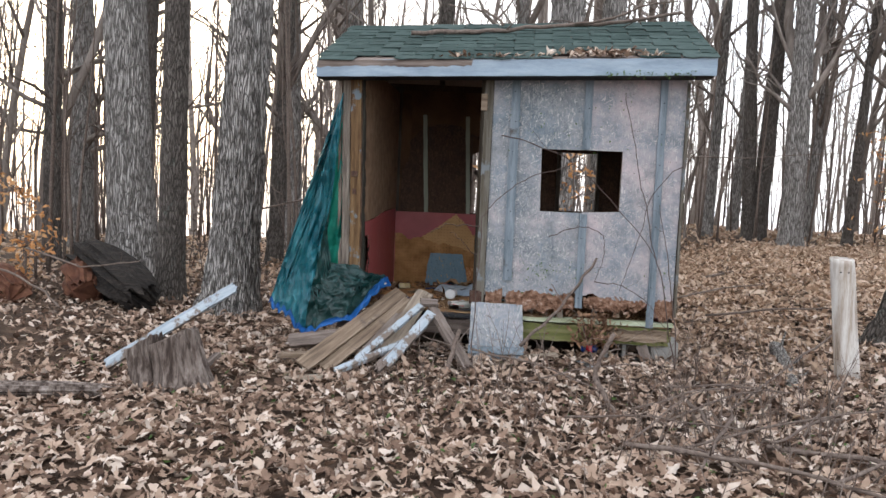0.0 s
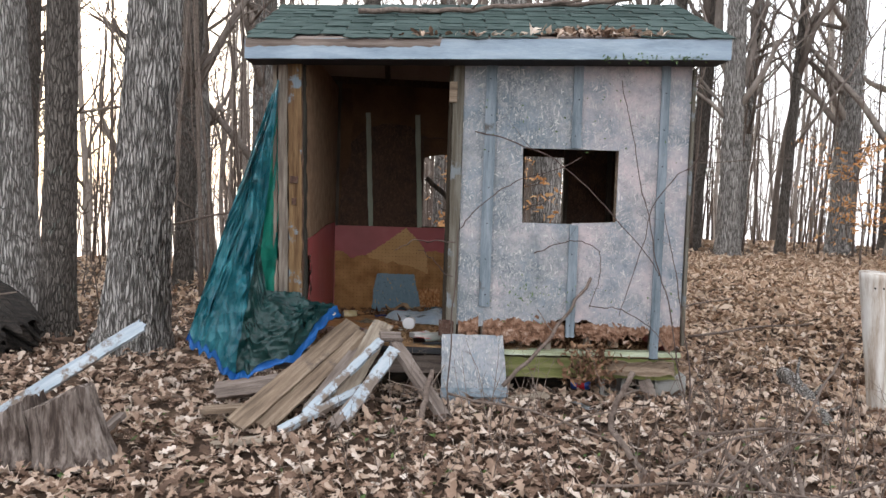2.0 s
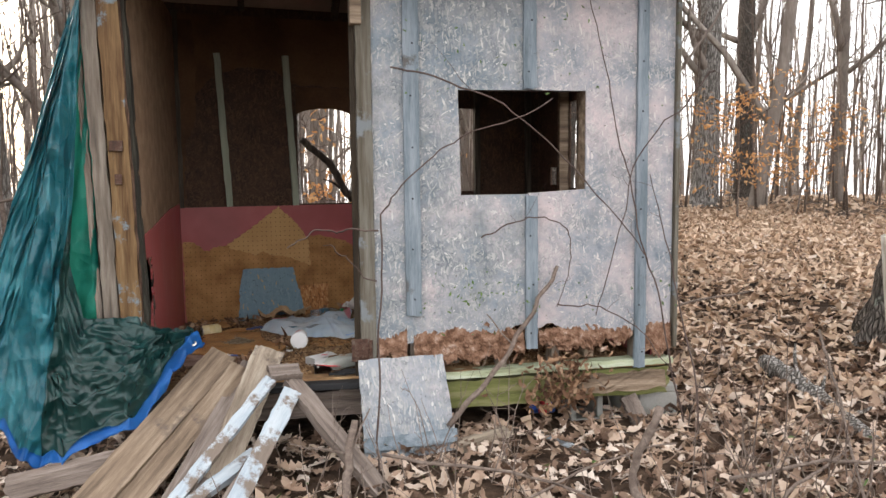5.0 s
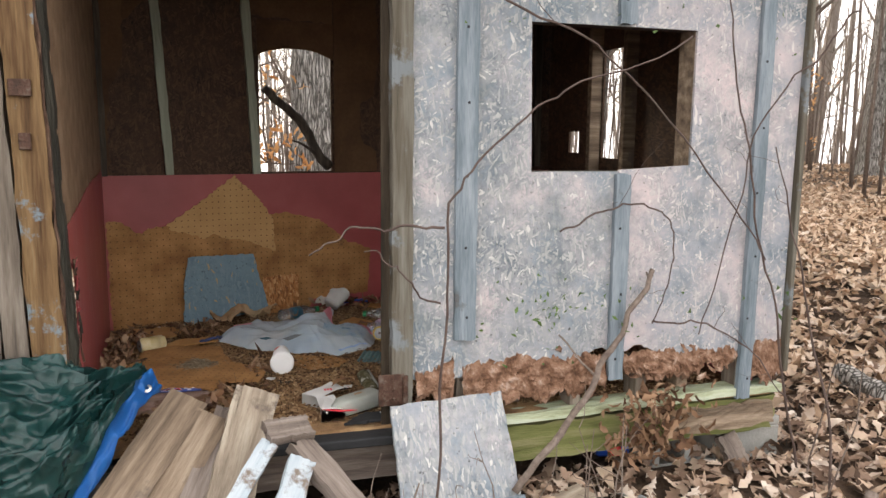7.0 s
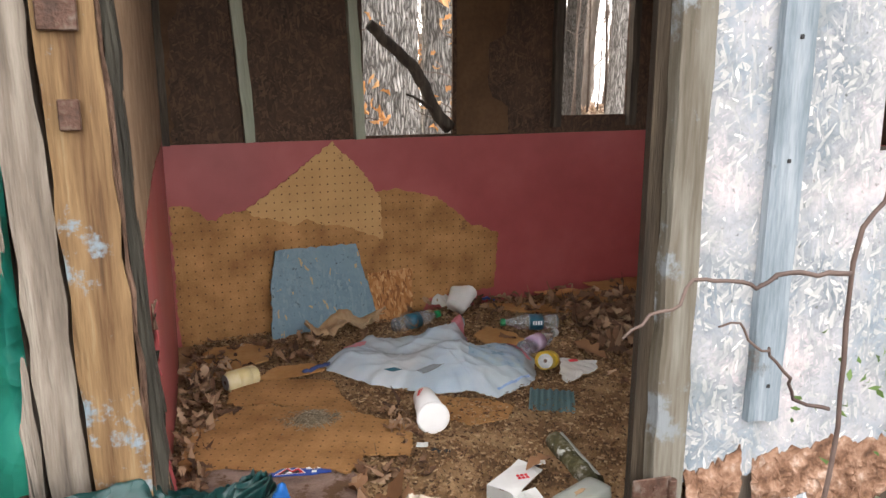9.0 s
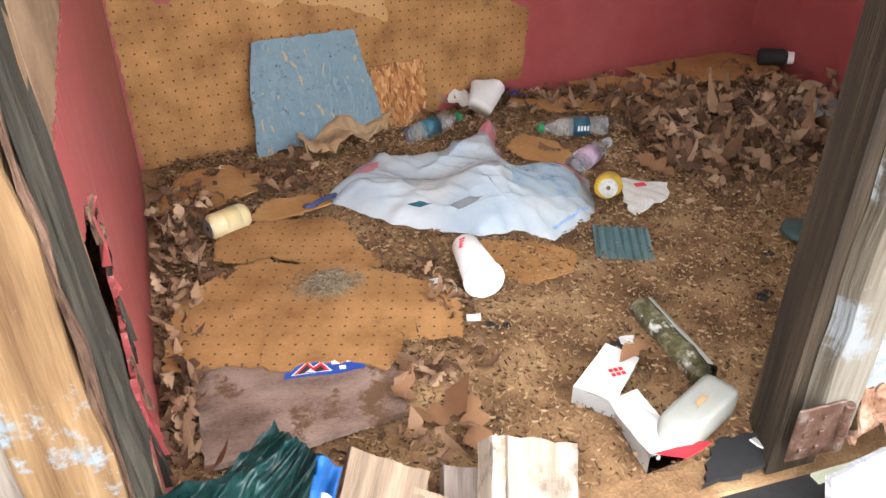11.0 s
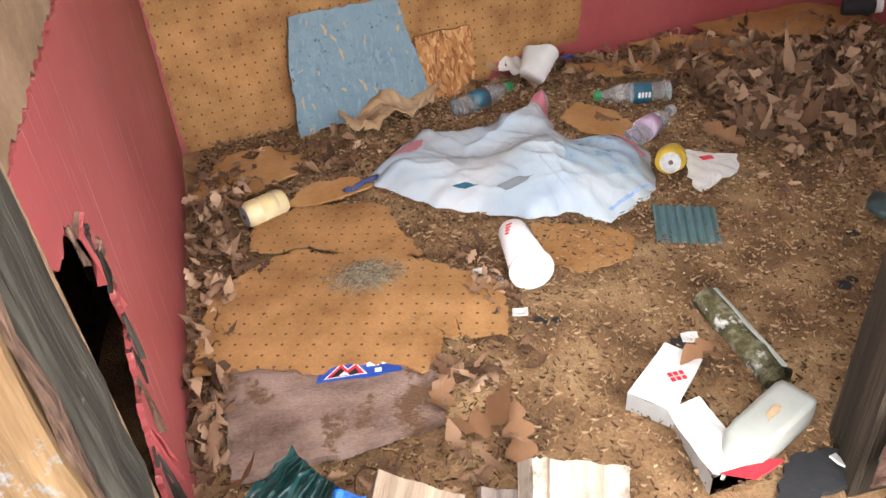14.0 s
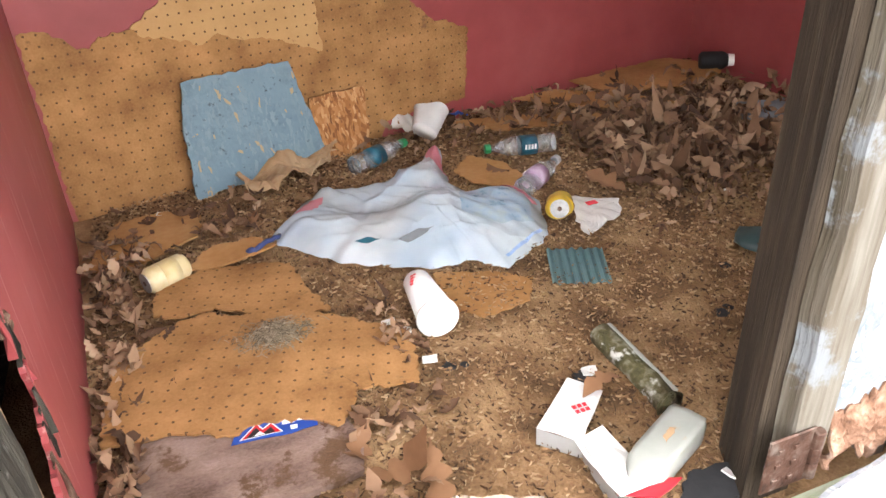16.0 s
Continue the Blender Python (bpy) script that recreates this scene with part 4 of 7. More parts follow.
for z in (1.34, 1.20):
    sp("latch_plate", box((-0.040 - 0.028 * (z - 0.55), -0.053, z), (0.055 if z > 1.3 else 0.03, 0.012, 0.045), None, 0.002), M_metal, "rusted iron plate")
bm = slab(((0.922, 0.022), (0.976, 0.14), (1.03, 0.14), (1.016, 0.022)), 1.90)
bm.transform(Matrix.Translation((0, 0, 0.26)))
sp("door_jamb", bm, M_jambdark, "weathered brown jamb with doorway shade in its colour", skew=False)
bm = board((0, 0, 0), (0, 0, 1.80), 0.066, 0.035, seg=30, seed=21, rough=0.003)
bm.transform(Matrix.Translation((0.984, 0.002, 0.36)) @ along((0, 0, 0), (0, 0, 1), (0, -1, 0)))
sp("door_jamb", bm, M_jamb, "yellowed jamb with white paint remains")
hb = box((0, 0, 0), (0.085, 0.005, 0.105), pose(0.948, -0.019, 0.415, 0, 0, 0), 0.002)
for dx in (-0.022, 0.006):
    for dz in (-0.03, 0.0, 0.03):
        add_box(hb, (dx, -0.004, dz), (0.009, 0.004, 0.009), pose(0.948, -0.019, 0.415, 0, 0, 0), 0.001)
kn = lathe([(-0.046, 0.008), (-0.044, 0.0095), (-0.016, 0.0095), (-0.015, 0.008), (-0.014, 0.0095), (0.014, 0.0095), (0.015, 0.008), (0.016, 0.0095), (0.044, 0.0095), (0.046, 0.008)], 12)
kn.transform(pose(0.993, -0.022, 0.415, 0, 90, 0))
sp("hinge_knuckle", kn, M_metal, "rusted hinge barrel", skew=False)
sp("hinge", hb, M_metal, "rusted hinge leaf", skew=False)
sp("jamb_block", box((0.95, -0.01, 1.93), (0.05, 0.05, 0.13), None, 0.003), M_tanwood)

# floor frame
bm = board((0, 0, 0), (1.46, 0, 0), 0.13, 0.09, seg=24, seed=31, rough=0.006, ragged=0.03)
bm.transform(along((1.0, 0.05, 0.165), (2.46, 0.05, 0.20), (0, 1, 0)))
sp("floor_beam", bm, M_mossbeam, "mossy green floor beam")
bm = board((0, 0, 0), (0.50, 0, 0), 0.085, 0.025, seg=16, seed=35, rough=0.008, ragged=0.09)
bm.transform(along((1.95, -0.012, 0.195), (2.45, -0.012, 0.21), (0, -1, 0)))
sp("beam_face", bm, M_tanwood, "broken tan face of the beam")
bm = board((0, 0, 0), (1.20, 0, 0), 0.12, 0.09, seg=24, seed=33, rough=0.006)
bm.transform(along((-0.18, 0.06, 0.15), (1.02, 0.06, 0.165), (0, 1, 0)))
sp("floor_beam", bm, M_greywood_x, "grey splintered floor beam")
bm = board((0, 0, 0), (1.46, 0, 0), 0.09, 0.03, seg=26, seed=32, rough=0.006)
bm.transform(along((1.0, 0.035, 0.262), (2.46, 0.035, 0.296), (0, 0, 1)))
sp("sill", bm, M_sill, "pale green split sill plate")
sp("door_sill", box((0.80, 0.005, 0.262), (0.55, 0.13, 0.03), pose(0, 0, 0, 0, 0, 0), 0.004), M_black, "black felted sill strip")
for x in (0.1, 0.75, 1.4, 2.1):
    sp("joist", box((x, 0.98, 0.2), (0.045, 1.66, 0.11), None, 0.003), M_darkwood)
bm = bmesh.new()
bmesh.ops.create_grid(bm, x_segments=110, y_segments=80, size=1)
for q in bm.verts:
    x, k = 1.11 + q.co.x * 1.32, (q.co.y + 1) / 2
    y = 0.01 + k * (1.60 + 0.17 * x + 0.02)
    z = 0.288 - 0.03 * k * max(0, 0.6 - x) + 0.006 * noise.noise(Vector((x * 3, y * 3, 1))) + 0.004 * noise.noise(Vector((x * 14, y * 14, 2)))
    q.co = Vector((x, y, z))
ret = bmesh.ops.extrude_face_region(bm, geom=bm.faces[:])
for g in ret["geom"]:
    if isinstance(g, bmesh.types.BMVert):
        g.co.z = 0.265
bmesh.ops.recalc_face_normals(bm, faces=bm.faces[:])
sp("floor", bm, M_floor, "floor covered in brown rotten sawdust", skew=False)

# side and back walls
HX0, HX1 = -0.195, 2.452
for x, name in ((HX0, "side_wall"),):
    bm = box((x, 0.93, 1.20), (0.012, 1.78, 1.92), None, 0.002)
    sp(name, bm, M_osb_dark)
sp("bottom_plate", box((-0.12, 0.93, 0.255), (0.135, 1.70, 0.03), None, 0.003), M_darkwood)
for y in (0.5, 0.95, 1.4):
    sp("stud", box((-0.15, y, 1.22), (0.07, 0.04, 1.84), None, 0.003), M_darkwood)


def side_sheet(name, pts, xf, th, material, label, seed, step=0.03, amp=0.004, keep=()):
    """A sheet in y and z whose x comes from xf(y)."""
    bm = slab(outline(pts, step, amp, seed, keep), th)
    if xf is left_x:
        for yy in (0.08, 0.14, 0.2, 0.27, 0.34, 0.42, 0.5, 0.6, 0.8, 1.0, 1.2, 1.4):
            bmesh.ops.bisect_plane(bm, geom=bm.verts[:] + bm.edges[:] + bm.faces[:], plane_co=(yy, 0, 0), plane_no=(1, 0, 0))
    for q in bm.verts:
        y, z, d = q.co.x, q.co.y, q.co.z
        q.co = Vector((xf(y) - d - (0.028 * (z - 0.55) * max(0.0, 1 - y / 0.6) ** 2 if xf is left_x else 0.0), y, z))
    bmesh.ops.recalc_face_normals(bm, faces=bm.faces[:])
    return sp(name, bm, material, label, skew=False)


left_x = lambda y: 0.030 - 0.092 * y - 0.012 * math.sin(y * 3.2)
side_sheet("red_panel", ((0.05, 0.28), (1.62, 0.22), (1.62, 1.05), (1.02, 1.03), (0.5, 0.972), (0.16, 0.957), (0.04, 0.95), (0.04, 0.87), (0.09, 0.845), (0.13, 0.842), (0.165, 0.852), (0.20, 0.815),
            (0.241, 0.80), (0.266, 0.76), (0.292, 0.714), (0.268, 0.685), (0.284, 0.635), (0.235, 0.625), (0.215, 0.59), (0.175, 0.58), (0.15, 0.52), (0.12, 0.51), (0.11, 0.45), (0.05, 0.43)),
           left_x, 0.008, M_red_side, "dull red painted hardboard with a torn hole", 41, 0.009, 0.004, (0, 1, 2))
side_sheet("tan_panel", ((0.03, 0.957), (0.16, 0.964), (0.5, 0.979), (1.02, 1.037), (1.62, 1.058), (1.62, 2.2), (0.03, 2.2)), left_x, 0.008, M_tanpanel, "bare tan hardboard wall lining", 42, 0.012, 0.006, (4, 5, 6))
rng = random.Random(45)
TEAR = [(0.165, 0.85), (0.20, 0.815), (0.241, 0.80), (0.266, 0.76), (0.292, 0.714), (0.275, 0.66), (0.235, 0.62), (0.20, 0.585), (0.16, 0.55), (0.14, 0.51)]
for k in range(34):
    (ya, za), (yb, zb) = TEAR[k % 9], TEAR[k % 9 + 1]
    t = rng.random()
    y, z = ya + (yb - ya) * t, za + (zb - za) * t
    ln, w = rng.uniform(0.02, 0.075) * (1.4 if z < 0.62 else 1), rng.uniform(0.002, 0.006)
    bm = bmesh.new()
    lean = rng.uniform(-0.5, 0.7)
    dirz = -1 if z < 0.66 or rng.random() < 0.4 else 0.35
    vs = [bm.verts.new((left_x(y) - 0.003 + d + 0.10 * ln * f * rng.uniform(-1, 2), y - ln * f * lean * 0.4 + sgn * w * (1 - f), z + dirz * ln * f)) for d in (0, 0.002) for f, sgn in ((0, -1), (0, 1), (0.55, 1), (1, 0), (0.55, -1))]
    bm.faces.new(vs[:5]), bm.faces.new(list(reversed(vs[5:])))
    for a in range(5):
        bm.faces.new((vs[a], vs[a + 5], vs[(a + 1) % 5 + 5], vs[(a + 1) % 5]))
    bmesh.ops.recalc_face_normals(bm, faces=bm.faces[:])
    sp("splinter", bm, (M_crack, M_red, M_stop)[k % 3], skew=False)


BACK = Matrix.Translation((-0.10, 1.60, 0)) @ Matrix.Rotation(math.atan(0.17), 4, "Z")    # along the back wall, out of it, up


def back_sheet(name, pts, th, d, material, label="", step=0.03, amp=0.004, seed=1, keep=()):
    """A sheet on the back wall, d in front of it."""
    bm = slab(outline(pts, step, amp, seed, keep), th)
    for q in bm.verts:
        q.co = BACK @ Vector((q.co.x, -d - q.co.z, q.co.y))
    bmesh.ops.recalc_face_normals(bm, faces=bm.faces[:])
    return part(name, bm, material, shed, label)


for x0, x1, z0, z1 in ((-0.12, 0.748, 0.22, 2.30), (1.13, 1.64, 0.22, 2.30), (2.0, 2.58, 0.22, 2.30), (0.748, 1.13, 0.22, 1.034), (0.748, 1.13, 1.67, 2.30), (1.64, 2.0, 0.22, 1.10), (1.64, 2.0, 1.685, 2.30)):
    part("back_wall", box(((x0 + x1) / 2, 0.018, (z0 + z1) / 2), (x1 - x0, 0.012, z1 - z0), BACK, 0), M_osb_dark, shed, "dark brown strand-board back wall")
for x, z0, z1, m_ in ((0.30, 1.024, 2.0, M_palestud), (0.727, 1.024, 2.0, M_palestud), (2.02, 1.05, 2.28, M_darkwood), (1.62, 1.05, 2.28, M_darkwood), (0.0, 1.02, 2.25, M_darkwood), (2.42, 1.05, 2.28, M_darkwood)):
    bm = board((0, 0, 0), (0, 0, z1 - z0), 0.040, 0.03, seg=16, seed=int(x * 77))
    bm.transform(BACK @ Matrix.Translation((x, -0.004, z0)) @ along((0, 0, 0), (-0.05 if m_ is M_palestud else 0, 0, 1), (0, -1, 0)))
    part("stud", bm, m_, shed, "pale green painted stud" if m_ is M_palestud else "")
back_sheet("brown_lining", ((1.145, 1.03), (1.385, 1.03), (1.383, 1.14), (1.31, 1.18), (1.29, 1.23), (1.294, 1.40), (1.37, 1.44), (1.40, 1.66), (1.36, 2.2), (1.145, 2.2)), 0.004, -0.006, M_lining,
           "torn brown hardboard lining", 0.03, 0.008, 51, (0, 8, 9))
back_sheet("brown_lining", ((0.0, 1.03), (0.03, 1.03), (0.04, 1.42), (0.10, 1.56), (0.13, 1.9), (0.10, 2.2), (0.0, 2.2)), 0.004, -0.006, M_lining, "torn brown hardboard lining", 0.03, 0.01, 52, (5, 6))
back_sheet("brown_lining", ((0.0, 1.72), (0.11, 1.74), (0.17, 1.80), (0.27, 1.88), (0.45, 1.92), (0.62, 1.90), (0.72, 1.82), (1.14, 1.80), (1.14, 2.24), (0.0, 2.24)), 0.004, -0.011, M_lining, "brown lining with an arched torn edge", 0.03, 0.01, 55, (7, 8, 9))
back_sheet("window_head", ((0.74, 1.62), (0.80, 1.648), (0.88, 1.662), (0.98, 1.662), (1.06, 1.648), (1.14, 1.615), (1.14, 1.80), (0.74, 1.80)), 0.005, -0.002, M_lining, "dark board with a bowed edge over the opening", 0.03, 0.002, 54, (5, 6, 7))
back_sheet("red_panel", ((-0.06, 0.22), (2.54, 0.22), (2.54, 1.027), (-0.06, 1.022)), 0.006, 0.0, M_red, "dull red painted lower wall lining", 9, 0.001, 53, (0, 1, 2, 3))


def peg_sheet(pts, d, material, label, seed):
    bm = slab(outline(pts, 0.012, 0.005, seed), 0.005)
    ob = part("pegboard", bm, material, shed, label)
    ob.matrix_basis = BACK @ pose(0, -d, 0, 90, 0, 0)


peg_sheet(((0.005, 0.22), (0.98, 0.22), (1.0, 0.345), (1.325, 0.36), (1.342, 0.60), (1.245, 0.643), (1.21, 0.645), (1.14, 0.71), (1.04, 0.78), (0.90, 0.812), (0.869, 0.824), (0.766, 0.806), (0.74, 0.72), (0.60, 0.735), (0.45, 0.74),
           (0.42, 0.77), (0.30, 0.783), (0.25, 0.768), (0.19, 0.766), (0.16, 0.738), (0.13, 0.742), (0.105, 0.774), (0.05, 0.80), (0.0, 0.80)), 0.0075, M_peg, "torn brown pegboard wall lining", 61)
peg_sheet(((0.27, 0.775), (0.30, 0.745), (0.36, 0.735), (0.45, 0.70), (0.50, 0.725), (0.55, 0.70), (0.65, 0.685), (0.808, 0.62), (0.80, 0.79), (0.725, 0.90), (0.61, 1.02), (0.43, 0.88)), 0.0135, M_peglight, "light torn pegboard piece", 62)
# right side wall with its opening
RX = lambda y: 2.465 - 0.036 * y
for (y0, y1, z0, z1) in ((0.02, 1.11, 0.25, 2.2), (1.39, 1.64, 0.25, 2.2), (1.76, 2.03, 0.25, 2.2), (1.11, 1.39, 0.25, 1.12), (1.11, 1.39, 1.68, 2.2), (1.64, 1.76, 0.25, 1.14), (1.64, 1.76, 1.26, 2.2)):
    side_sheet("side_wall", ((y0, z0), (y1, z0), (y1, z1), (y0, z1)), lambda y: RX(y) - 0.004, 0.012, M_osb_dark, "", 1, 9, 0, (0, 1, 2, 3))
for y in (0.42, 1.08, 1.42):
    sp("stud", box((RX(y) - 0.045, y, 1.22), (0.07, 0.04, 1.84), None, 0.003), M_tanwood if y > 1 else M_darkwood, skew=False)
side_sheet("red_panel", ((0.05, 0.28), (2.0, 0.28), (2.0, 1.03), (0.05, 1.03)), lambda y: RX(y) - 0.085, 0.006, M_red, "dull red painted lower wall lining", 1, 9, 0, (0, 1, 2, 3))

# roof
EY, EZ, RY, RZ = -0.215, 2.225, 0.92, 2.725
SL = math.hypot(RY - EY, RZ - EZ)
ANG = math.atan2(RZ - EZ, RY - EY)
X0, X1 = -0.36, 2.60
ROOF = Matrix(((1, SK, 0, 0), (0, 1, 0, 0), (0.019, 0, 1, -0.021), (0, 0, 0, 1)))


def on_roof(u, s, h=0.0):
    return Vector((u, EY + s * math.cos(ANG) - h * math.sin(ANG), EZ + s * math.sin(ANG) + h * math.cos(ANG)))


roof = part("roof", bmesh.new(), M_white_in, shed, "green shingled gable roof")
bm = bmesh.new()
bmesh.ops.create_cube(bm, size=1)
for q in bm.verts:
    q.co = ROOF @ on_roof((X0 + X1) / 2 + q.co.x * (X1 - X0 - 0.02), SL / 2 + q.co.y * SL, -0.012 + q.co.z * 0.012)
part("roof_deck", bm, M_white_in, roof, "grey-brown roof boards")
bm = bmesh.new()
bmesh.ops.create_cube(bm, size=1)
for q in bm.verts:
    p = on_roof((X0 + X1) / 2 + q.co.x * (X1 - X0 - 0.02), SL / 2 + q.co.y * SL, -0.012 + q.co.z * 0.012)
    p.y = 2 * RY - p.y
    q.co = ROOF @ p
bmesh.ops.recalc_face_normals(bm, faces=bm.faces[:])
part("roof_deck", bm, M_white_in, roof, "grey-brown roof boards")
bm = bmesh.new()
bmesh.ops.create_cube(bm, size=1)
for q in bm.verts:
    p = on_roof((X0 + X1) / 2 + q.co.x * (X1 - X0), SL / 2 + q.co.y * SL, 0.004 + q.co.z * 0.008)
    p.y = 2 * RY - p.y
    q.co = ROOF @ p
bmesh.ops.recalc_face_normals(bm, faces=bm.faces[:])
part("rear_shingles", bm, M_shingle, roof)
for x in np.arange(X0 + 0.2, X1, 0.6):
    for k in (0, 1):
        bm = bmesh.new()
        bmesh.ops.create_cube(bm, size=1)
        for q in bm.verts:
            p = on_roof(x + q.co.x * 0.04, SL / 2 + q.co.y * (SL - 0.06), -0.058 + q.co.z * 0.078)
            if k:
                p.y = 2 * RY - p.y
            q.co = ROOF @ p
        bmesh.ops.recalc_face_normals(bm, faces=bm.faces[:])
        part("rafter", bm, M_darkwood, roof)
# gable ends
for x in (-0.19, 2.44):
    bm = bmesh.new()
    q = [bm.verts.new(ROOF @ Vector((x + d, y, z))) for d in (0, 0.012) for y, z in ((0.0, 2.12), (1.83, 2.12), (RY, RZ - 0.03))]
    for a in ((0, 1, 2), (5, 4, 3), (0, 3, 4, 1), (1, 4, 5, 2), (2, 5, 3, 0)):
        bm.faces.new([q[i] for i in a])
    part("gable", bm, M_osb_dark, roof)
bm = board((0, 0, 0), (X1 - X0, 0, 0), 0.122, 0.022, seg=40, seed=71, rough=0.002)
bm.transform(ROOF @ along((X0, EY - 0.0, 2.163), (X1, EY - 0.0, 2.163), (0, -1, 0)))
part("fascia", bm, M_fascia, shed, "pale blue painted fascia board")
bm = slab(outline([(X0 + 0.004, 2.172), (0.1, 2.18), (0.45, 2.170), (0.85, 2.176), (0.86, 2.222), (X0 + 0.004, 2.222)], 0.03, 0.007, 72, (3, 4, 5)), 0.002)
for q in bm.verts:
    q.co = ROOF @ Vector((q.co.x, EY - 0.0105 - q.co.z, q.co.y))
bmesh.ops.recalc_face_normals(bm, faces=bm.faces[:])
part("bare_strip", bm, M_greywood_x, shed, "bare weathered strip of the fascia")
bm = bmesh.new()
bmesh.ops.create_cube(bm, size=1)
for q in bm.verts:
    q.co = ROOF @ Vector(((X0 + X1) / 2 + q.co.x * (X1 - X0), -0.10 + q.co.y * 0.2, 2.108 + q.co.z * 0.01))
part("soffit", bm, M_black, shed)
for x in (X0 + 0.008, X1 - 0.008):
    bm = bmesh.new()
    bmesh.ops.create_cube(bm, size=1)
    for q in bm.verts:
        q.co = ROOF @ on_roof(x + q.co.x * 0.016, SL / 2 + q.co.y * SL, -0.06 + q.co.z * 0.11)
    part("barge_board", bm, M_black, shed, "dark barge board")
# shingles in courses, shared meshes
def shingle_mesh(seed):
    rg = random.Random(seed)
    bm = bmesh.new()
    n = 5
    top, bot = [], []
    for j in range(3):
        for i in range(n):
            x = (i / (n - 1) - 0.5) * 0.288
            y = j / 2 * 0.20
            dz = 0.006 - 0.002 * j + (rg.uniform(-0.003, 0.005) if j == 0 else 0)
            yy = y + (rg.uniform(-0.006, 0.006) if j == 0 else 0)
            top.append(bm.verts.new((x, yy, dz + 0.005)))
            bot.append(bm.verts.new((x, yy, dz)))
    for j in range(2):
        for i in range(n - 1):
            a = j * n + i
            bm.faces.new((top[a], top[a + 1], top[a + n + 1], top[a + n]))
    for i in range(n - 1):
        bm.faces.new((bot[i], bot[i + 1], top[i + 1], top[i]))
    for j in range(2):
        bm.faces.new((bot[j * n], top[j * n], top[(j + 1) * n], bot[(j + 1) * n]))
        bm.faces.new((bot[j * n + n - 1], bot[(j + 1) * n + n - 1], top[(j + 1) * n + n - 1], top[j * n + n - 1]))
    me = bpy.data.meshes.new("shingle")
    bm.normal_update()
    bm.to_mesh(me)
    bm.free()
    me.materials.append(M_shingle)
    return me


sh = [shingle_mesh(i) for i in range(6)]
rng = random.Random(9)
rows = 10
for r in range(rows):
    s0 = -0.02 + r * (SL - 0.02) / rows
    x = X0 - 0.15 * (r % 2)
    while x < X1 - 0.02:
        xc = x + 0.15
        x += 0.302
        lo, hi = max(xc - 0.15, X0 - 0.015), min(xc + 0.15, X1 + 0.02)
        if hi - lo < 0.05:
            continue
        if (r == 0 and (1.55 < xc < 2.0 or -0.12 < xc < 0.12)) or (r == 1 and 1.66 < xc < 1.9):
            continue
        ob = new("shingle", sh[rng.randrange(6)])
        ob.parent = roof
        rot = Matrix.Rotation(ANG + rng.uniform(-0.006, 0.012), 4, "X") @ Matrix.Rotation(rng.uniform(-0.012, 0.012), 4, "Z")
        ob.matrix_basis = Matrix.Translation(ROOF @ on_roof((lo + hi) / 2 - 0.004 * math.sin(r * 7), s0 + rng.uniform(-0.006, 0.006), 0.001 + 0.002 * rng.random())) @ rot @ Matrix.Diagonal(((hi - lo) / 0.30, 1, 1, 1))

# ---------------------------------------------------------------- tarp
def spline(keys, u):
    """A smooth value through (u, point) keys."""
    for (u0, a), (u1, b) in zip(keys, keys[1:]):
        if u <= u1:
            k = (u - u0) / (u1 - u0)
            return Vector(a).lerp(Vector(b), k * k * (3 - 2 * k) * 0.5 + k * 0.5)
    return Vector(keys[-1][1])


T_EDGE = [(0, (-0.20, 0.0, 1.99)), (0.30, (-0.165, -0.08, 1.97)), (0.42, (-0.205, -0.10, 1.4)), (0.56, (-0.25, -0.11, 0.86)), (0.66, (-0.20, -0.13, 0.64)), (0.80, (0.0, -0.04, 0.585)), (1, (0.17, 0.14, 0.51))]
B_EDGE = [(0, (-0.80, 0.05, 0.23)), (0.15, (-0.66, -0.08, 0.20)), (0.3, (-0.54, -0.2, 0.19)), (0.45, (-0.36, -0.38, 0.105)), (0.6, (-0.22, -0.41, 0.10)), (0.75, (0.02, -0.36, 0.235)), (0.88, (0.15, -0.13, 0.375)), (1, (0.25, 0.08, 0.455))]


def tarp_point(u, v):
    a, b = spline(T_EDGE, u), spline(B_EDGE, u)
    p = a.lerp(b, v)
    w = math.sin(math.pi * min(1, v * 1.05)) ** 0.7 if v < 0.95 else 0.25
    hang = 1 - min(1, max(0, (u - 0.45) / 0.2))
    fold = math.sin(u * 38 + 3.5 * v + 2 * noise.noise(Vector((u * 6, v * 3, 9)))) * 0.010 * (0.35 + v) * hang + math.sin(u * 23 + 1 - 3 * v) * 0.03 * (0.3 + v) * hang
    crum = noise.noise(Vector((u * 7, v * 5, 1))) * 0.05 + abs(noise.noise(Vector((u * 16, v * 10, 4)))) * -0.055 + abs(noise.noise(Vector((u * 30, v * 22, 8)))) * -0.018 + abs(noise.noise(Vector((u * 70, v * 50, 2)))) * 0.003
    diag = abs(noise.noise(Vector((u * 13 + v * 5, v * 2.6 - u * 3, 6)))) * 0.13 * hang * min(1, 4 * v)
    fold += diag - 0.03 * hang
    p.y -= (fold + crum * (0.5 + 0.5 * v)) * (0.4 + 0.6 * w)
    p.x += 0.4 * fold * w
    flop = (1 - hang) * math.sin(math.pi * v)
    p.z += 0.05 * flop + crum * 0.9 * (1 - hang)
    p.y -= 0.06 * flop
    p.z += 0.02 * math.sin(u * 60) * (v > 0.9) * hang
    return p


def hem_v(u, width):
    """How far down the sheet its hem begins at u."""
    return 1 - min(0.7, width / max(0.02, (spline(T_EDGE, u) - spline(B_EDGE, u)).length))


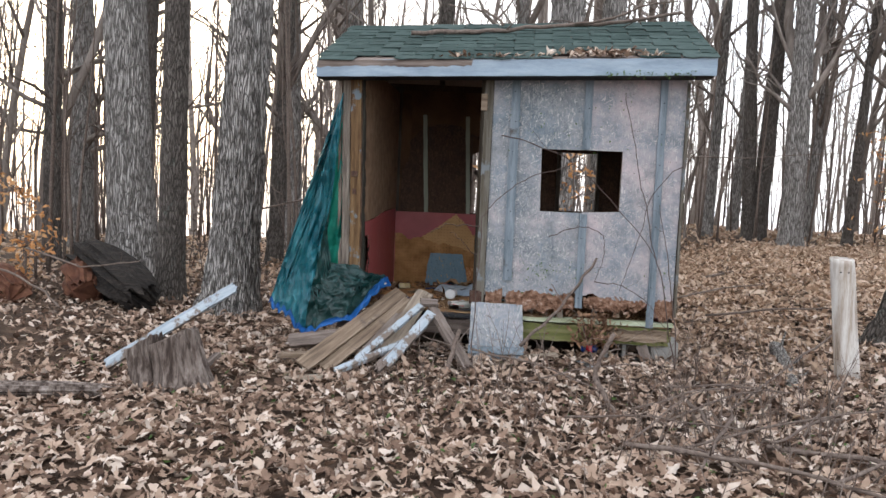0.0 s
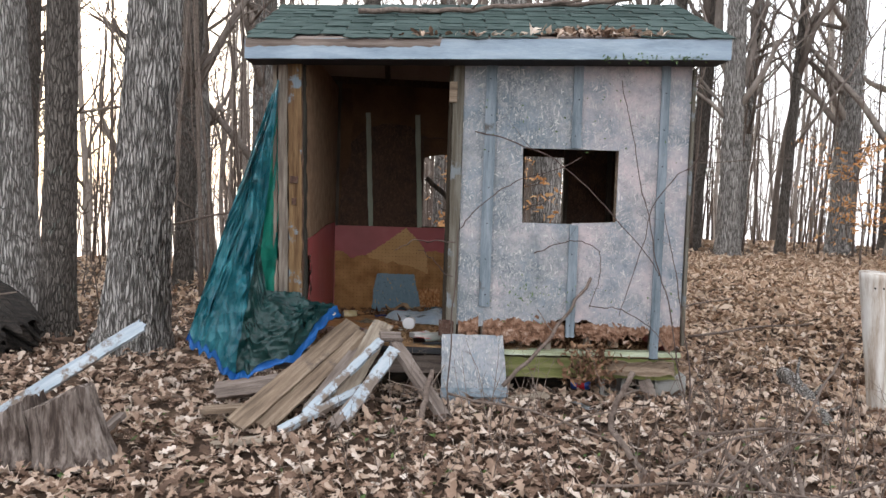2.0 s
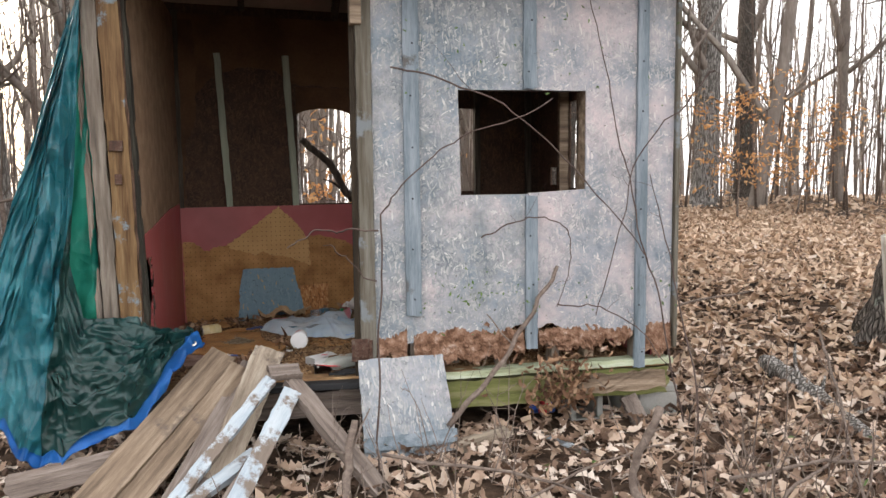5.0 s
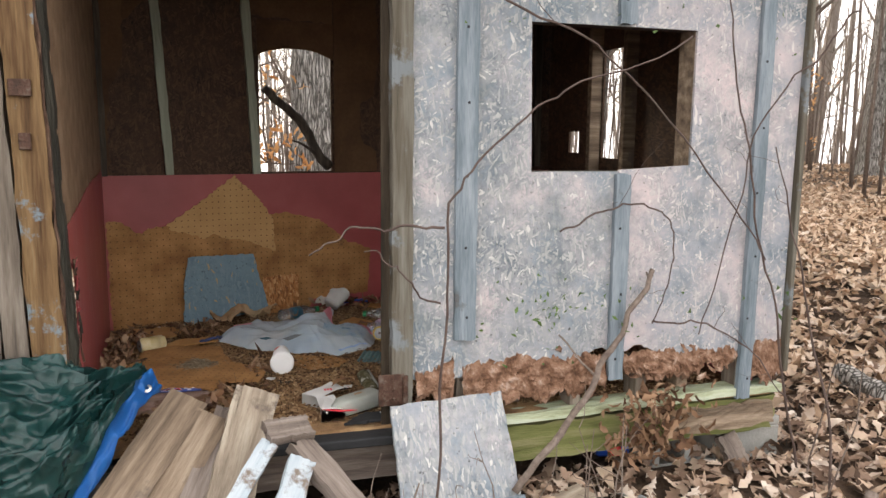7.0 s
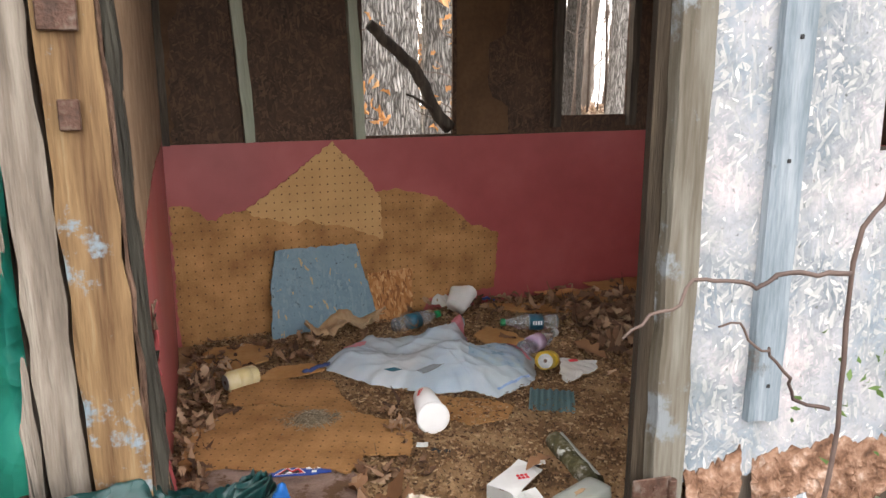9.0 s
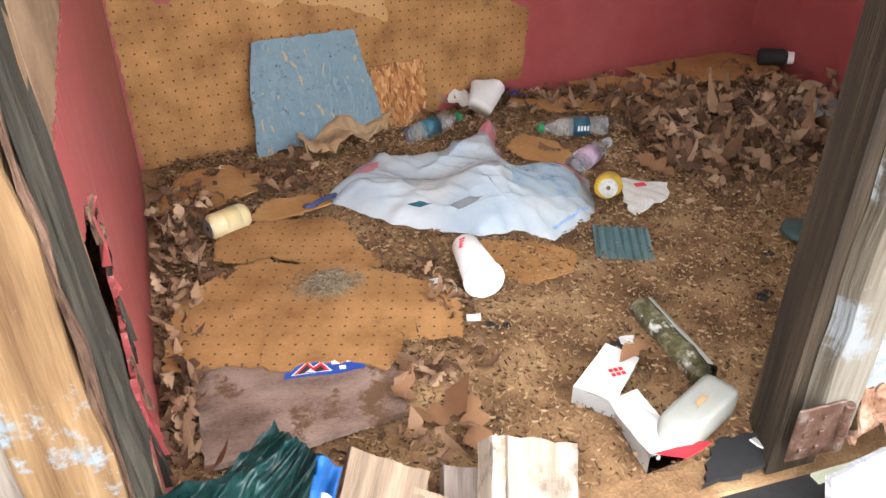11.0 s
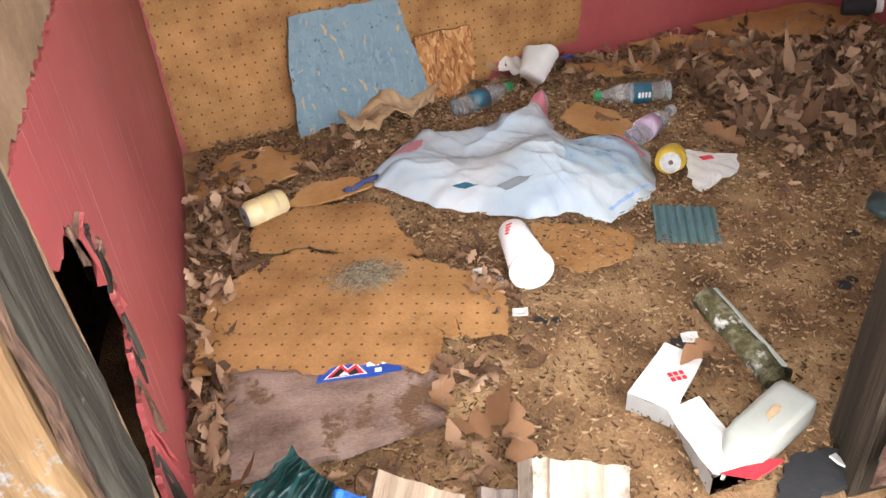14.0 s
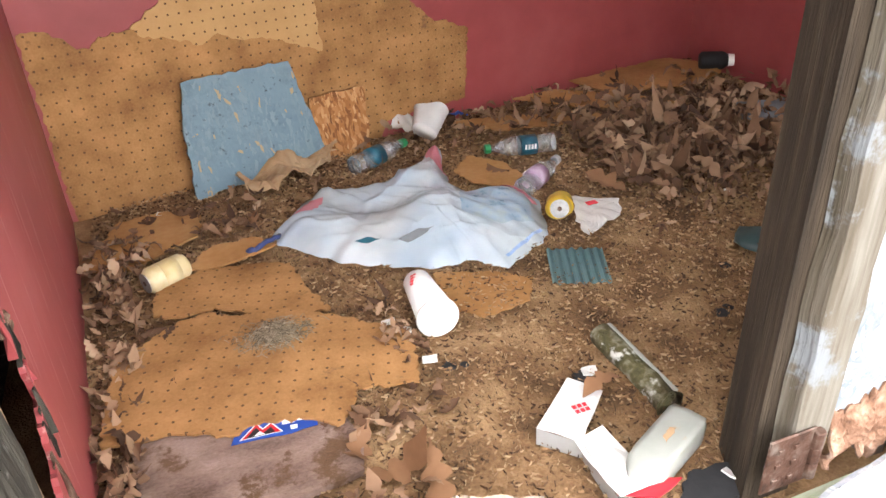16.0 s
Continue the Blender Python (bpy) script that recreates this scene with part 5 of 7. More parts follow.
def tarp_sheet(name, u0, u1, nu, nv, material, label, hem=False, lift=0.0):
    bm = bmesh.new()
    g = []
    for i in range(nu + 1):
        u = u0 + (u1 - u0) * i / nu
        h = hem_v(u, 0.048)
        lo, hi = (h, 1.0) if hem else (0.0, h + 0.006)
        g.append([bm.verts.new(tarp_point(u, lo + (hi - lo) * j / nv) - Vector((0, lift, -lift))) for j in range(nv + 1)])
    for i in range(nu):
        for j in range(nv):
            bm.faces.new((g[i][j], g[i][j + 1], g[i + 1][j + 1], g[i + 1][j]))
    bmesh.ops.solidify(bm, geom=bm.faces[:], thickness=0.0015)
    return part(name, bm, material, tarp, label, True)


tarp = thing("tarp", "crumpled blue-green tarpaulin hanging beside the door", "tarp")
tarp_sheet("hanging_sheet", 0, 0.5, 100, 130, M_tarp2, "teal weathered plastic sheet")
tarp_sheet("folded_sheet", 0.5, 1.0, 130, 100, M_tarp, "dark green shiny plastic sheet")
tarp_sheet("hem", 0, 0.5, 100, 4, M_hem, "bright blue hem", True, 0.002)
tarp_sheet("hem", 0.5, 1.0, 130, 6, M_hem, "bright blue hem", True, 0.003)
bm = bmesh.new()
gc = [[bm.verts.new((-0.165 - 0.20 * (j / 20) * (1 - i / 8) - 0.02 * (1 - i / 8), 0.0 + 0.012 * math.sin(i * 1.3 + j * 0.5), 1.88 - 1.30 * j / 20)) for j in range(21)] for i in range(9)]
for i in range(8):
    for j in range(20):
        bm.faces.new((gc[i][j], gc[i][j + 1], gc[i + 1][j + 1], gc[i + 1][j]))
bmesh.ops.solidify(bm, geom=bm.faces[:], thickness=0.0015)
part("inner_layer", bm, M_teal, tarp, "bright teal inner face of the sheet", True)
bm = bmesh.new()
bmesh.ops.create_circle(bm, segments=20, radius=0.013)
ring = bmesh.ops.extrude_edge_only(bm, edges=bm.edges[:])
for q in ring["geom"]:
    if isinstance(q, bmesh.types.BMVert):
        q.co *= 0.45
        q.co.z += 0.003
gp = tarp_point(0.965, (hem_v(0.965, 0.048) + 1) / 2)
bm.transform(Matrix.Translation(gp + Vector((0.0, -0.012, 0.012))) @ Matrix.Rotation(radians(48), 4, "X"))
part("grommet", bm, M_grommet, tarp, "pale metal eyelet ring")


# ---------------------------------------------------------------- boards in front of the door
def plank(a, b, w, th, material, label, seed, ragged=0.006, up=(0, 0, 1), category="board", name="plank", group="boards in front of the door"):
    bm = board(a, b, w, th, ragged=ragged, seg=18, seed=seed, rough=0.003)
    ob = part(name, bm, material)
    ob.matrix_basis = along(a, b, up)
    return tagged(ob, label, category, group)


plank((-0.17, -0.80, -0.06), (0.325, 0.13, 0.395), 0.125, 0.022, M_tanwood, "wide tan plank leaning on the door sill", 1, up=(0.3, -0.5, 1))
plank((-0.04, -0.72, -0.09), (0.40, 0.08, 0.345), 0.11, 0.022, M_tanwood, "brown plank lying under another plank", 2, up=(0.3, -0.5, 1))
plank((0.22, -0.62, -0.03), (0.47, 0.12, 0.34), 0.13, 0.02, M_greywood_x, "grey-brown board leaning on the sill", 3, up=(0.2, -0.5, 1))
plank((0.36, -0.48, 0.02), (0.545, 0.09, 0.41), 0.115, 0.022, M_palewood, "pale short board with a knot hole", 4, up=(0.3, -0.6, 1))
plank((0.31, -0.46, 0.04), (0.475, 0.11, 0.415), 0.022, 0.05, M_palewood, "pale narrow split lath on edge", 5, up=(0.3, -0.6, 1))
plank((0.19, -0.66, -0.02), (0.555, -0.17, 0.34), 0.05, 0.03, M_bluewood, "thin flaking blue-white strip", 6, up=(0.2, -0.8, 1))
plank((0.10, -0.86, -0.06), (0.50, -0.36, 0.09), 0.055, 0.03, M_bluewood, "flaking pale blue trim board on the leaves", 7, up=(0, -0.5, 1))
plank((0.42, -0.72, -0.03), (0.645, -0.20, 0.29), 0.075, 0.035, M_bluewood, "flaking pale blue board propped up", 8, up=(0.4, -0.5, 1))
plank((0.36, -0.80, -0.06), (0.60, -0.26, 0.20), 0.06, 0.04, M_greywood_x, "grey split board under a painted one", 9, 0.06, up=(0.4, -0.5, 1))
plank((0.54, -0.16, 0.365), (0.68, -0.12, 0.36), 0.075, 0.03, M_greywood_x, "short grey block across the boards", 10, 0.015, up=(0, -0.5, 1))
plank((0.625, -0.13, 0.335), (1.0, -0.52, -0.06), 0.075, 0.045, M_greywood_x, "grey weathered timber slanting to the ground", 11, 0.04, up=(0.3, -0.6, 1))
plank((-0.42, -0.42, 0.03), (0.05, -0.36, 0.10), 0.10, 0.09, M_greywood_x, "pale grey timber under the tarp", 12, 0.03, up=(0, -1, 0.4))
plank((-0.46, -0.52, -0.06), (-0.10, -0.50, -0.03), 0.11, 0.03, M_tanwood, "brown board end lying flat", 13, 0.02)
plank((1.36, -0.20, 0.0), (1.62, -0.10, 0.02), 0.09, 0.035, M_palewood, "pale wood offcut on the ground", 14, 0.02)
plank((-0.25, -0.98, -0.12), (0.02, -0.88, -0.1), 0.08, 0.02, M_palewood, "pale splintered chip of wood", 15, 0.05)
plank((-0.86, -0.95, -0.10), (-0.80, -0.80, -0.02), 0.05, 0.03, M_greywood_x, "small grey wood stub", 16, 0.045)
plank((1.74, -0.02, -0.02), (1.93, -0.32, -0.03), 0.05, 0.02, M_bluewood, "small flaking blue strip on the leaves", 17, 0.03)

# loose painted panel leaning on the sill
pan = thing("loose_board", "loose painted strand-board panel leaning on the sill", "panel")
bm = slab(outline([(0, 0), (0.43, 0), (0.415, 0.47), (0.018, 0.475)], 0.03, 0.003, 91), 0.011)
ob = part("board", bm, M_osb, pan)
pm = Matrix.Translation((0.945, -0.25, -0.06)) @ Matrix.Rotation(radians(10), 4, "Z") @ Matrix.Rotation(radians(68), 4, "X")
ob.matrix_basis = pm
ob = part("cross_strip", board((0, 0, 0), (0.43, 0, 0), 0.06, 0.016, seed=92, rough=0.002), M_batten, pan, "blue-grey nailed strip")
ob.matrix_basis = pm @ Matrix.Translation((0.0, 0.10, 0.0195))

# ---------------------------------------------------------------- under and beside the shed
def block(x, y, rz):
    """A hollow concrete block on its side."""
    z = ground_z(x, y) - 0.03
    bm = bmesh.new()
    for c, s in (((0, 0, 0.02), (0.20, 0.30, 0.035)), ((0, 0, 0.165), (0.20, 0.30, 0.035)), ((0, -0.135, 0.092), (0.20, 0.03, 0.11)), ((0, 0, 0.092), (0.20, 0.03, 0.11)), ((0, 0.135, 0.092), (0.20, 0.03, 0.11))):
        add_box(bm, c, s, None, 0.004)
    ob = part("concrete_block", bm, M_block)
    ob.matrix_basis = pose(x, y, z, 0, 0, rz)
    tagged(ob, "hollow grey concrete block under the floor beam", "block", "blocks under the shed")


block(2.12, 0.16, 90)
block(2.42, 0.20, 0)
block(0.20, 0.24, 0)
block(1.05, 1.2, 0)
plank((2.30, -0.06, -0.04), (2.24, 0.02, 0.13), 0.08, 0.03, M_greywood_x, "short weathered prop under the beam", 93, 0.03, up=(0, -1, 0.3))


def can(name, a, b, body_mat, band_mat, label, crush=0.0):
    a, b = Vector(a), Vector(b)
    ln = (b - a).length
    t = thing(name, label, "can")
    t.matrix_world = along(a, b)
    bm = lathe([(0, 0.024), (0.004, 0.026), (0.012, 0.0325), (ln - 0.010, 0.0325), (ln - 0.003, 0.027), (ln, 0.026)])
    for q in bm.verts:
        if crush:
            q.co.z *= 1 - crush * math.sin(math.pi * min(1, max(0, q.co.x / ln)))
            q.co.y += 0.006 * math.sin(q.co.x * 90)
    part("body", bm, body_mat, t, "", True)
    part("lid", lathe([(-0.001, 0.0245), (0.002, 0.0245), (0.0025, 0.022)]), M_alu, t, "bare aluminium lid")
    bm = lathe([(-0.0025, 0.006), (-0.001, 0.006)], 12)
    part("ring_pull", bm, M_metal, t, "dull ring pull")
    bm = lathe([(ln * 0.35, 0.0330), (ln * 0.75, 0.0330)])
    for q in bm.verts:
        if crush:
            q.co.z *= 1 - crush * math.sin(math.pi * min(1, max(0, q.co.x / ln)))
            q.co.y += 0.006 * math.sin(q.co.x * 90)
    part("printed_band", bm, band_mat, t, "printed band", True)
    return t


M_alu = mat("bare_aluminium", ((0.20, 0.20, 0.195), (0.42, 0.42, 0.41)), 40, fine=120, rough=0.55, bump=0.3, metal=0.7)
M_yellow = mat("yellow_can_paint", ((0.62, 0.40, 0.03), (0.75, 0.52, 0.06)), 10, fine=60, rough=0.4, bump=0.1, metal=0.2)
M_cream = mat("faded_yellow_print", ((0.52, 0.40, 0.16), (0.66, 0.58, 0.40)), 14, fine=60, rough=0.5, bump=0.1)
M_whitepl = mat("white_foam", ((0.72, 0.71, 0.70), (0.82, 0.81, 0.80)), 5, fine=40, rough=0.5, bump=0.06)
M_paper = mat("white_printed_card", ((0.52, 0.51, 0.49), (0.66, 0.65, 0.63)), 6, fine=50, rough=0.7, bump=0.1)
M_redink = mat("red_print", ((0.55, 0.015, 0.03), (0.65, 0.03, 0.045)), 8, fine=50, rough=0.6, bump=0)
M_greenblue = mat("blue_green_plastic", ((0.12, 0.25, 0.27), (0.18, 0.33, 0.35)), 8, fine=60, rough=0.5, bump=0.15, spot=(0.20, 0.13, 0.08), spot_scale=12, spot_cut=0.64)
M_blue = mat("blue_printed_plastic", ((0.015, 0.055, 0.28), (0.02, 0.085, 0.40)), 6, fine=60, rough=0.35, bump=0.05)
M_dkblue = mat("dark_blue_plastic", ((0.02, 0.03, 0.10), (0.04, 0.07, 0.2)), 8, rough=0.5, bump=0.1)
M_white = mat("white_ink", ((0.75, 0.75, 0.75), (0.8, 0.8, 0.8)), 6, rough=0.5, bump=0)
M_ink = mat("black_ink", ((0.015, 0.015, 0.015), (0.03, 0.03, 0.03)), 6, rough=0.5, bump=0)
M_jug = mat("dirty_white_jug", ((0.34, 0.36, 0.32), (0.47, 0.48, 0.44)), 6, fine=30, rough=0.5, bump=0.1, spot=(0.46, 0.36, 0.22), spot_scale=9, spot_cut=0.68, through_light=0.25)
M_cardb = mat("torn_cardboard", ((0.22, 0.12, 0.06), (0.38, 0.24, 0.135), (0.50, 0.36, 0.22)), 8, fine=50, rough=0.9, bump=0.4)
M_moss = mat("mossy_blackened_tube", ((0.02, 0.02, 0.012), (0.09, 0.08, 0.035), (0.30, 0.28, 0.22)), 22, fine=90, rough=0.9, bump=0.8, spot=(0.50, 0.50, 0.46), spot_scale=14, spot_cut=0.60)
M_straw = mat("dry_grass", ((0.06, 0.045, 0.03), (0.20, 0.155, 0.10), (0.40, 0.33, 0.24)), 20, rough=0.9, bump=0.1, island=0.6)
M_bag = mat("white_plastic_bag", ((0.50, 0.63, 0.76), (0.64, 0.73, 0.80), (0.78, 0.81, 0.84)), 6, fine=14, rough=0.18, bump=0.04, through_light=0.35)
crumple(M_bag, ((7, 0.028),))
M_bagpink = mat("pink_print_on_bag", ((0.70, 0.16, 0.22), (0.70, 0.36, 0.42)), 6, fine=20, rough=0.4, bump=0.05, through_light=0.3)
M_bagblue = mat("pale_blue_print_on_bag", ((0.26, 0.42, 0.58), (0.42, 0.55, 0.66), (0.52, 0.60, 0.58)), 22, fine=60, rough=0.3, bump=0.05, through_light=0.3)
M_blueline = mat("blue_line_on_bag", ((0.35, 0.55, 0.85), (0.45, 0.62, 0.88)), 8, fine=60, rough=0.3, bump=0)
M_debris = mat("floor_crumbs", ((0.03, 0.016, 0.010), (0.13, 0.07, 0.036), (0.30, 0.18, 0.092), (0.46, 0.33, 0.20)), 20, rough=0.95, bump=0.1, island=0.85, spread=0.03)
M_grey = mat("grey_board", ((0.14, 0.15, 0.16), (0.22, 0.24, 0.26)), 6, fine=60, rough=0.8, bump=0.2)


def glass_mat(name, tint):
    m = bpy.data.materials.new(name)
    m.use_nodes = True
    b = m.node_tree.nodes["Principled BSDF"]
    b.inputs["Base Color"].default_value = (*tint, 1)
    b.inputs["Roughness"].default_value = 0.12
    b.inputs["IOR"].default_value = 1.25
    b.inputs["Transmission Weight"].default_value = 0.85
    return m


M_clear = glass_mat("clear_bottle_plastic", (0.80, 0.84, 0.86))
M_capgreen = mat("green_cap", ((0.01, 0.20, 0.07), (0.02, 0.28, 0.10)), 8, rough=0.4, bump=0)
M_label = mat("bottle_label", ((0.008, 0.05, 0.09), (0.02, 0.15, 0.21)), 26, fine=90, rough=0.4, bump=0)
M_purple = mat("purple_label", ((0.25, 0.08, 0.22), (0.55, 0.45, 0.55)), 22, fine=90, rough=0.4, bump=0)
M_cap = mat("clear_grey_cap", ((0.3, 0.3, 0.3), (0.4, 0.4, 0.4)), 8, rough=0.4, bump=0)


def bottle(a, b, cap_mat, label_mat, label, crush=0.1):
    """A drink bottle lying from cap a to base b."""
    a, b = Vector(a), Vector(b)
    ln = (b - a).length
    t = thing("drink_bottle", label, "bottle", "drink bottles on the floor")
    t.matrix_world = along(a, b)
    prof = [(0.018, 0.011), (0.03, 0.012), (0.05, 0.020), (0.07, 0.029), (0.085, 0.031)]
    k = 0.085
    while k < ln - 0.012:
        prof += [(k + 0.006, 0.0305), (k + 0.010, 0.0285), (k + 0.014, 0.0305)]
        k += 0.018
    prof += [(ln - 0.004, 0.027), (ln, 0.020)]
    bm = lathe(prof, 24)
    for q in bm.verts:
        q.co.z *= 1 - crush * math.sin(q.co.x * 30) ** 2
    part("body", bm, M_clear, t, "clear thin plastic", True)
    part("cap", lathe([(0, 0.0135), (0.002, 0.0145), (0.018, 0.0145), (0.019, 0.012)], 18), cap_mat, t, "green screw cap" if cap_mat is M_capgreen else "")
    bm = lathe([(ln * 0.50, 0.0316), (ln * 0.72, 0.0316)], 24)
    part("label_band", bm, label_mat, t, "printed label", True)
    for i in range(4):
        bm = box((ln * 0.55 + i * 0.010, -0.029 - 0.0035, 0.006), (0.006, 0.002, 0.016), None, 0)
        part("lettering", bm, M_white, t)
    return t


FZ = 0.292
bottle((0.905, 1.595, 0.325), (0.705, 1.49, 0.322), M_capgreen, M_label, "clear drink bottle with green cap and blue label")
bottle((1.11, 1.425, 0.325), (1.335, 1.385, 0.322), M_capgreen, M_label, "clear drink bottle with green cap and dark blue label")
bottle((1.27, 1.25, 0.33), (1.09, 1.125, 0.320), M_cap, M_purple, "crumpled clear bottle with a purple label", 0.25)
can("drink_can", (0.083, 1.055, 0.325), (0.178, 1.105, 0.325), M_cream, M_cream, "faded silver and yellow drink can among leaves")
can("drink_can", (1.098, 0.925, 0.352), (1.155, 1.018, 0.318), M_yellow, M_yellow, "crushed bright yellow drink can", 0.15)
can("drink_can", (1.80, 0.20, 0.035), (1.92, 0.16, 0.045), M_blue, M_redink, "blue and red drink can under the beam")

# foam cup on its side
cup = thing("foam_cup", "white foam cup with red print lying on the floor", "cup", at=along((0.657, 0.785, 0.333), (0.648, 0.607, 0.337)))
part("body", lathe([(0, 0.030), (0.004, 0.032), (0.150, 0.043)], 40), M_whitepl, cup, "", True)
part("lid", lathe([(0.148, 0.0435), (0.152, 0.0465), (0.158, 0.0465), (0.162, 0.043), (0.163, 0.037)], 40), M_whitepl, cup, "white lid")
for i in range(4):
    part("red_stroke", box((0.022 + 0.010 * i, -0.004 * i, 0.0332 + 0.0008 * i), (0.005, 0.014 - 0.002 * i, 0.0015), pose(0, 0, 0, 22, 0, 0), 0), M_redink, cup)

# carrier bag
bag = thing("carrier_bag", "crumpled translucent white plastic carrier bag holding litter", "bag")
BAG = [(0.396, 1.194), (0.46, 1.28), (0.55, 1.36), (0.64, 1.34), (0.74, 1.33), (0.82, 1.385), (0.90, 1.42), (0.955, 1.44), (0.935, 1.30), (0.975, 1.19), (1.04, 1.15), (1.122, 1.10), (1.09, 0.99), (1.052, 0.895), (0.97, 0.845), (0.889, 0.80), (0.826, 0.865), (0.725, 0.87), (0.632, 0.93), (0.535, 0.99), (0.467, 1.07), (0.419, 1.135)]


def film_mesh(cx, cy, pts, rings, hgt, seed):
    """A thin film over an outline, pulled into creases that run towards its corner."""
    bm = bmesh.new()
    edge = []
    for i in range(len(pts)):
        a, b = Vector(pts[i]), Vector(pts[(i + 1) % len(pts)])
        for k in range(7):
            e = a.lerp(b, k / 7)
            edge.append(e + Vector((noise.noise(Vector((e.x * 30, e.y * 30, 1))), noise.noise(Vector((e.x * 30, e.y * 30, 5))))) * 0.012)
    n = len(edge)
    c = bm.verts.new((cx, cy, FZ + hgt))
    prev = None
    for r in range(1, rings + 1):
        f = r / rings
        ring = []
        for e in edge:
            x, y = cx + (e.x - cx) * f, cy + (e.y - cy) * f
            ang = math.atan2(y - 1.475, x - 0.955)
            w = ang * 7 + 2.0 * noise.noise(Vector((x * 5, y * 5, seed)))
            fold = (1 - abs(math.sin(w))) ** 3 * 0.016
            cell = 1 - min(1, abs(noise.noise(Vector((x * 11 + y * 4, y * 15, seed + 3)))) * 4)
            small = 1 - min(1, abs(noise.noise(Vector((x * 30, y * 22 + x * 12, seed + 8)))) * 4)
            lump = noise.noise(Vector((x * 5.5, y * 5.5, seed + 6)))
            z = hgt * (1 - f ** 4.5) + (0.45 * fold + 0.006 * cell + 0.001 * small + 0.055 * lump) * (1 - 0.9 * f ** 7) + 0.06 * math.exp(-((x - 0.945) ** 2 + (y - 1.44) ** 2) / 0.005)
            ring.append(bm.verts.new((x, y, FZ + 0.006 + max(0.0, z))))
        for i in range(n):
            j = (i + 1) % n
            if prev is None:
                bm.faces.new((c, ring[i], ring[j]))
            else:
                bm.faces.new((prev[i], ring[i], ring[j], prev[j]))
        prev = ring
    bmesh.ops.recalc_face_normals(bm, faces=bm.faces[:])
    return bm


bm = film_mesh(0.76, 1.13, BAG, 44, 0.062, 3)
bm.normal_update()
on_film = BVHTree.FromBMesh(bm)
part("film", bm, M_bag, bag, "thin white film", True)


def film_print(name, pts, material, label, seed, ragged=0.004):
    """A printed area that follows the film's creases."""
    pts = outline(pts, 0.012, ragged, seed)
    cx, cy = sum(p.x for p in pts) / len(pts), sum(p.y for p in pts) / len(pts)
    bm = bmesh.new()
    drop = lambda x, y: (on_film.ray_cast(Vector((x, y, 2)), Vector((0, 0, -1)))[0] or Vector((x, y, FZ + 0.006))) + Vector((0, 0, 0.0045))
    c, prev, n = bm.verts.new(drop(cx, cy)), None, len(pts)
    for r in range(1, 13):
        ring = [bm.verts.new(drop(cx + (p.x - cx) * r / 12, cy + (p.y - cy) * r / 12)) for p in pts]
        for i in range(n):
            k = (i + 1) % n
            if prev is None:
                bm.faces.new((c, ring[i], ring[k]))
            else:
                bm.faces.new((prev[i], ring[i], ring[k], prev[k]))
        prev = ring
    bmesh.ops.recalc_face_normals(bm, faces=bm.faces[:])
    return part(name, bm, material, bag, label, True)


film_print("handle_print", [(0.90, 1.39), (0.945, 1.45), (0.95, 1.36), (0.94, 1.30), (0.91, 1.33)], M_bagpink, "faded pink printed handle", 6)
film_print("handle_print", [(0.97, 1.21), (1.0, 1.19), (1.075, 1.12), (1.095, 1.04), (1.075, 1.03), (1.05, 1.09), (0.99, 1.16)], M_bagpink, "pink printed edge", 7)
film_print("handle_print", [(0.465, 1.19), (0.50, 1.255), (0.56, 1.27), (0.545, 1.22), (0.51, 1.175)], M_bagpink, "pink printed mark", 8)
film_print("picture_print", [(0.85, 0.98), (0.90, 1.13), (1.02, 1.10), (1.06, 1.02), (1.03, 0.93), (0.93, 0.92)], M_bagblue, "pale blue printed picture", 9, 0.002)
film_print("blue_line", [(0.90, 0.83), (0.905, 0.825), (1.04, 0.905), (1.035, 0.91)], M_blueline, "pale blue printed line", 12, 0.001)
film_print("torn_gap", [(0.675, 0.97), (0.695, 0.955), (0.735, 0.952), (0.77, 0.965), (0.72, 0.975)], M_grey, "torn opening showing grey litter", 10)
film_print("torn_gap", [(0.575, 1.01), (0.605, 0.995), (0.64, 0.995), (0.61, 1.015)], M_label, "torn opening showing a blue wrapper", 11)

# leaning boards at the back wall
ob = part("blue_board", slab(outline([(-0.02, 0), (0.32, 0.035), (0.40, 0.06), (0.345, 0.335), (0.02, 0.335), (-0.01, 0.2)], 0.02, 0.005, 101), 0.010), M_blueboard)
ob.matrix_basis = Matrix.Translation((0.262, 1.545, 0.285)) @ Matrix.Rotation(radians(12), 4, "Z") @ Matrix.Rotation(radians(76), 4, "X")
tagged(ob, "blue painted strand-board offcut leaning on the pegboard", "board")
ob = part("strand_board", slab(outline([(0, 0), (0.175, -0.005), (0.185, 0.21), (0.0, 0.205)], 0.015, 0.005, 102), 0.010), M_osb_raw)
ob.matrix_basis = Matrix.Translation((0.635, 1.655, 0.285)) @ Matrix.Rotation(radians(6), 4, "Z") @ Matrix.Rotation(radians(78), 4, "X")
tagged(ob, "bare orange strand-board piece leaning on the wall", "board")


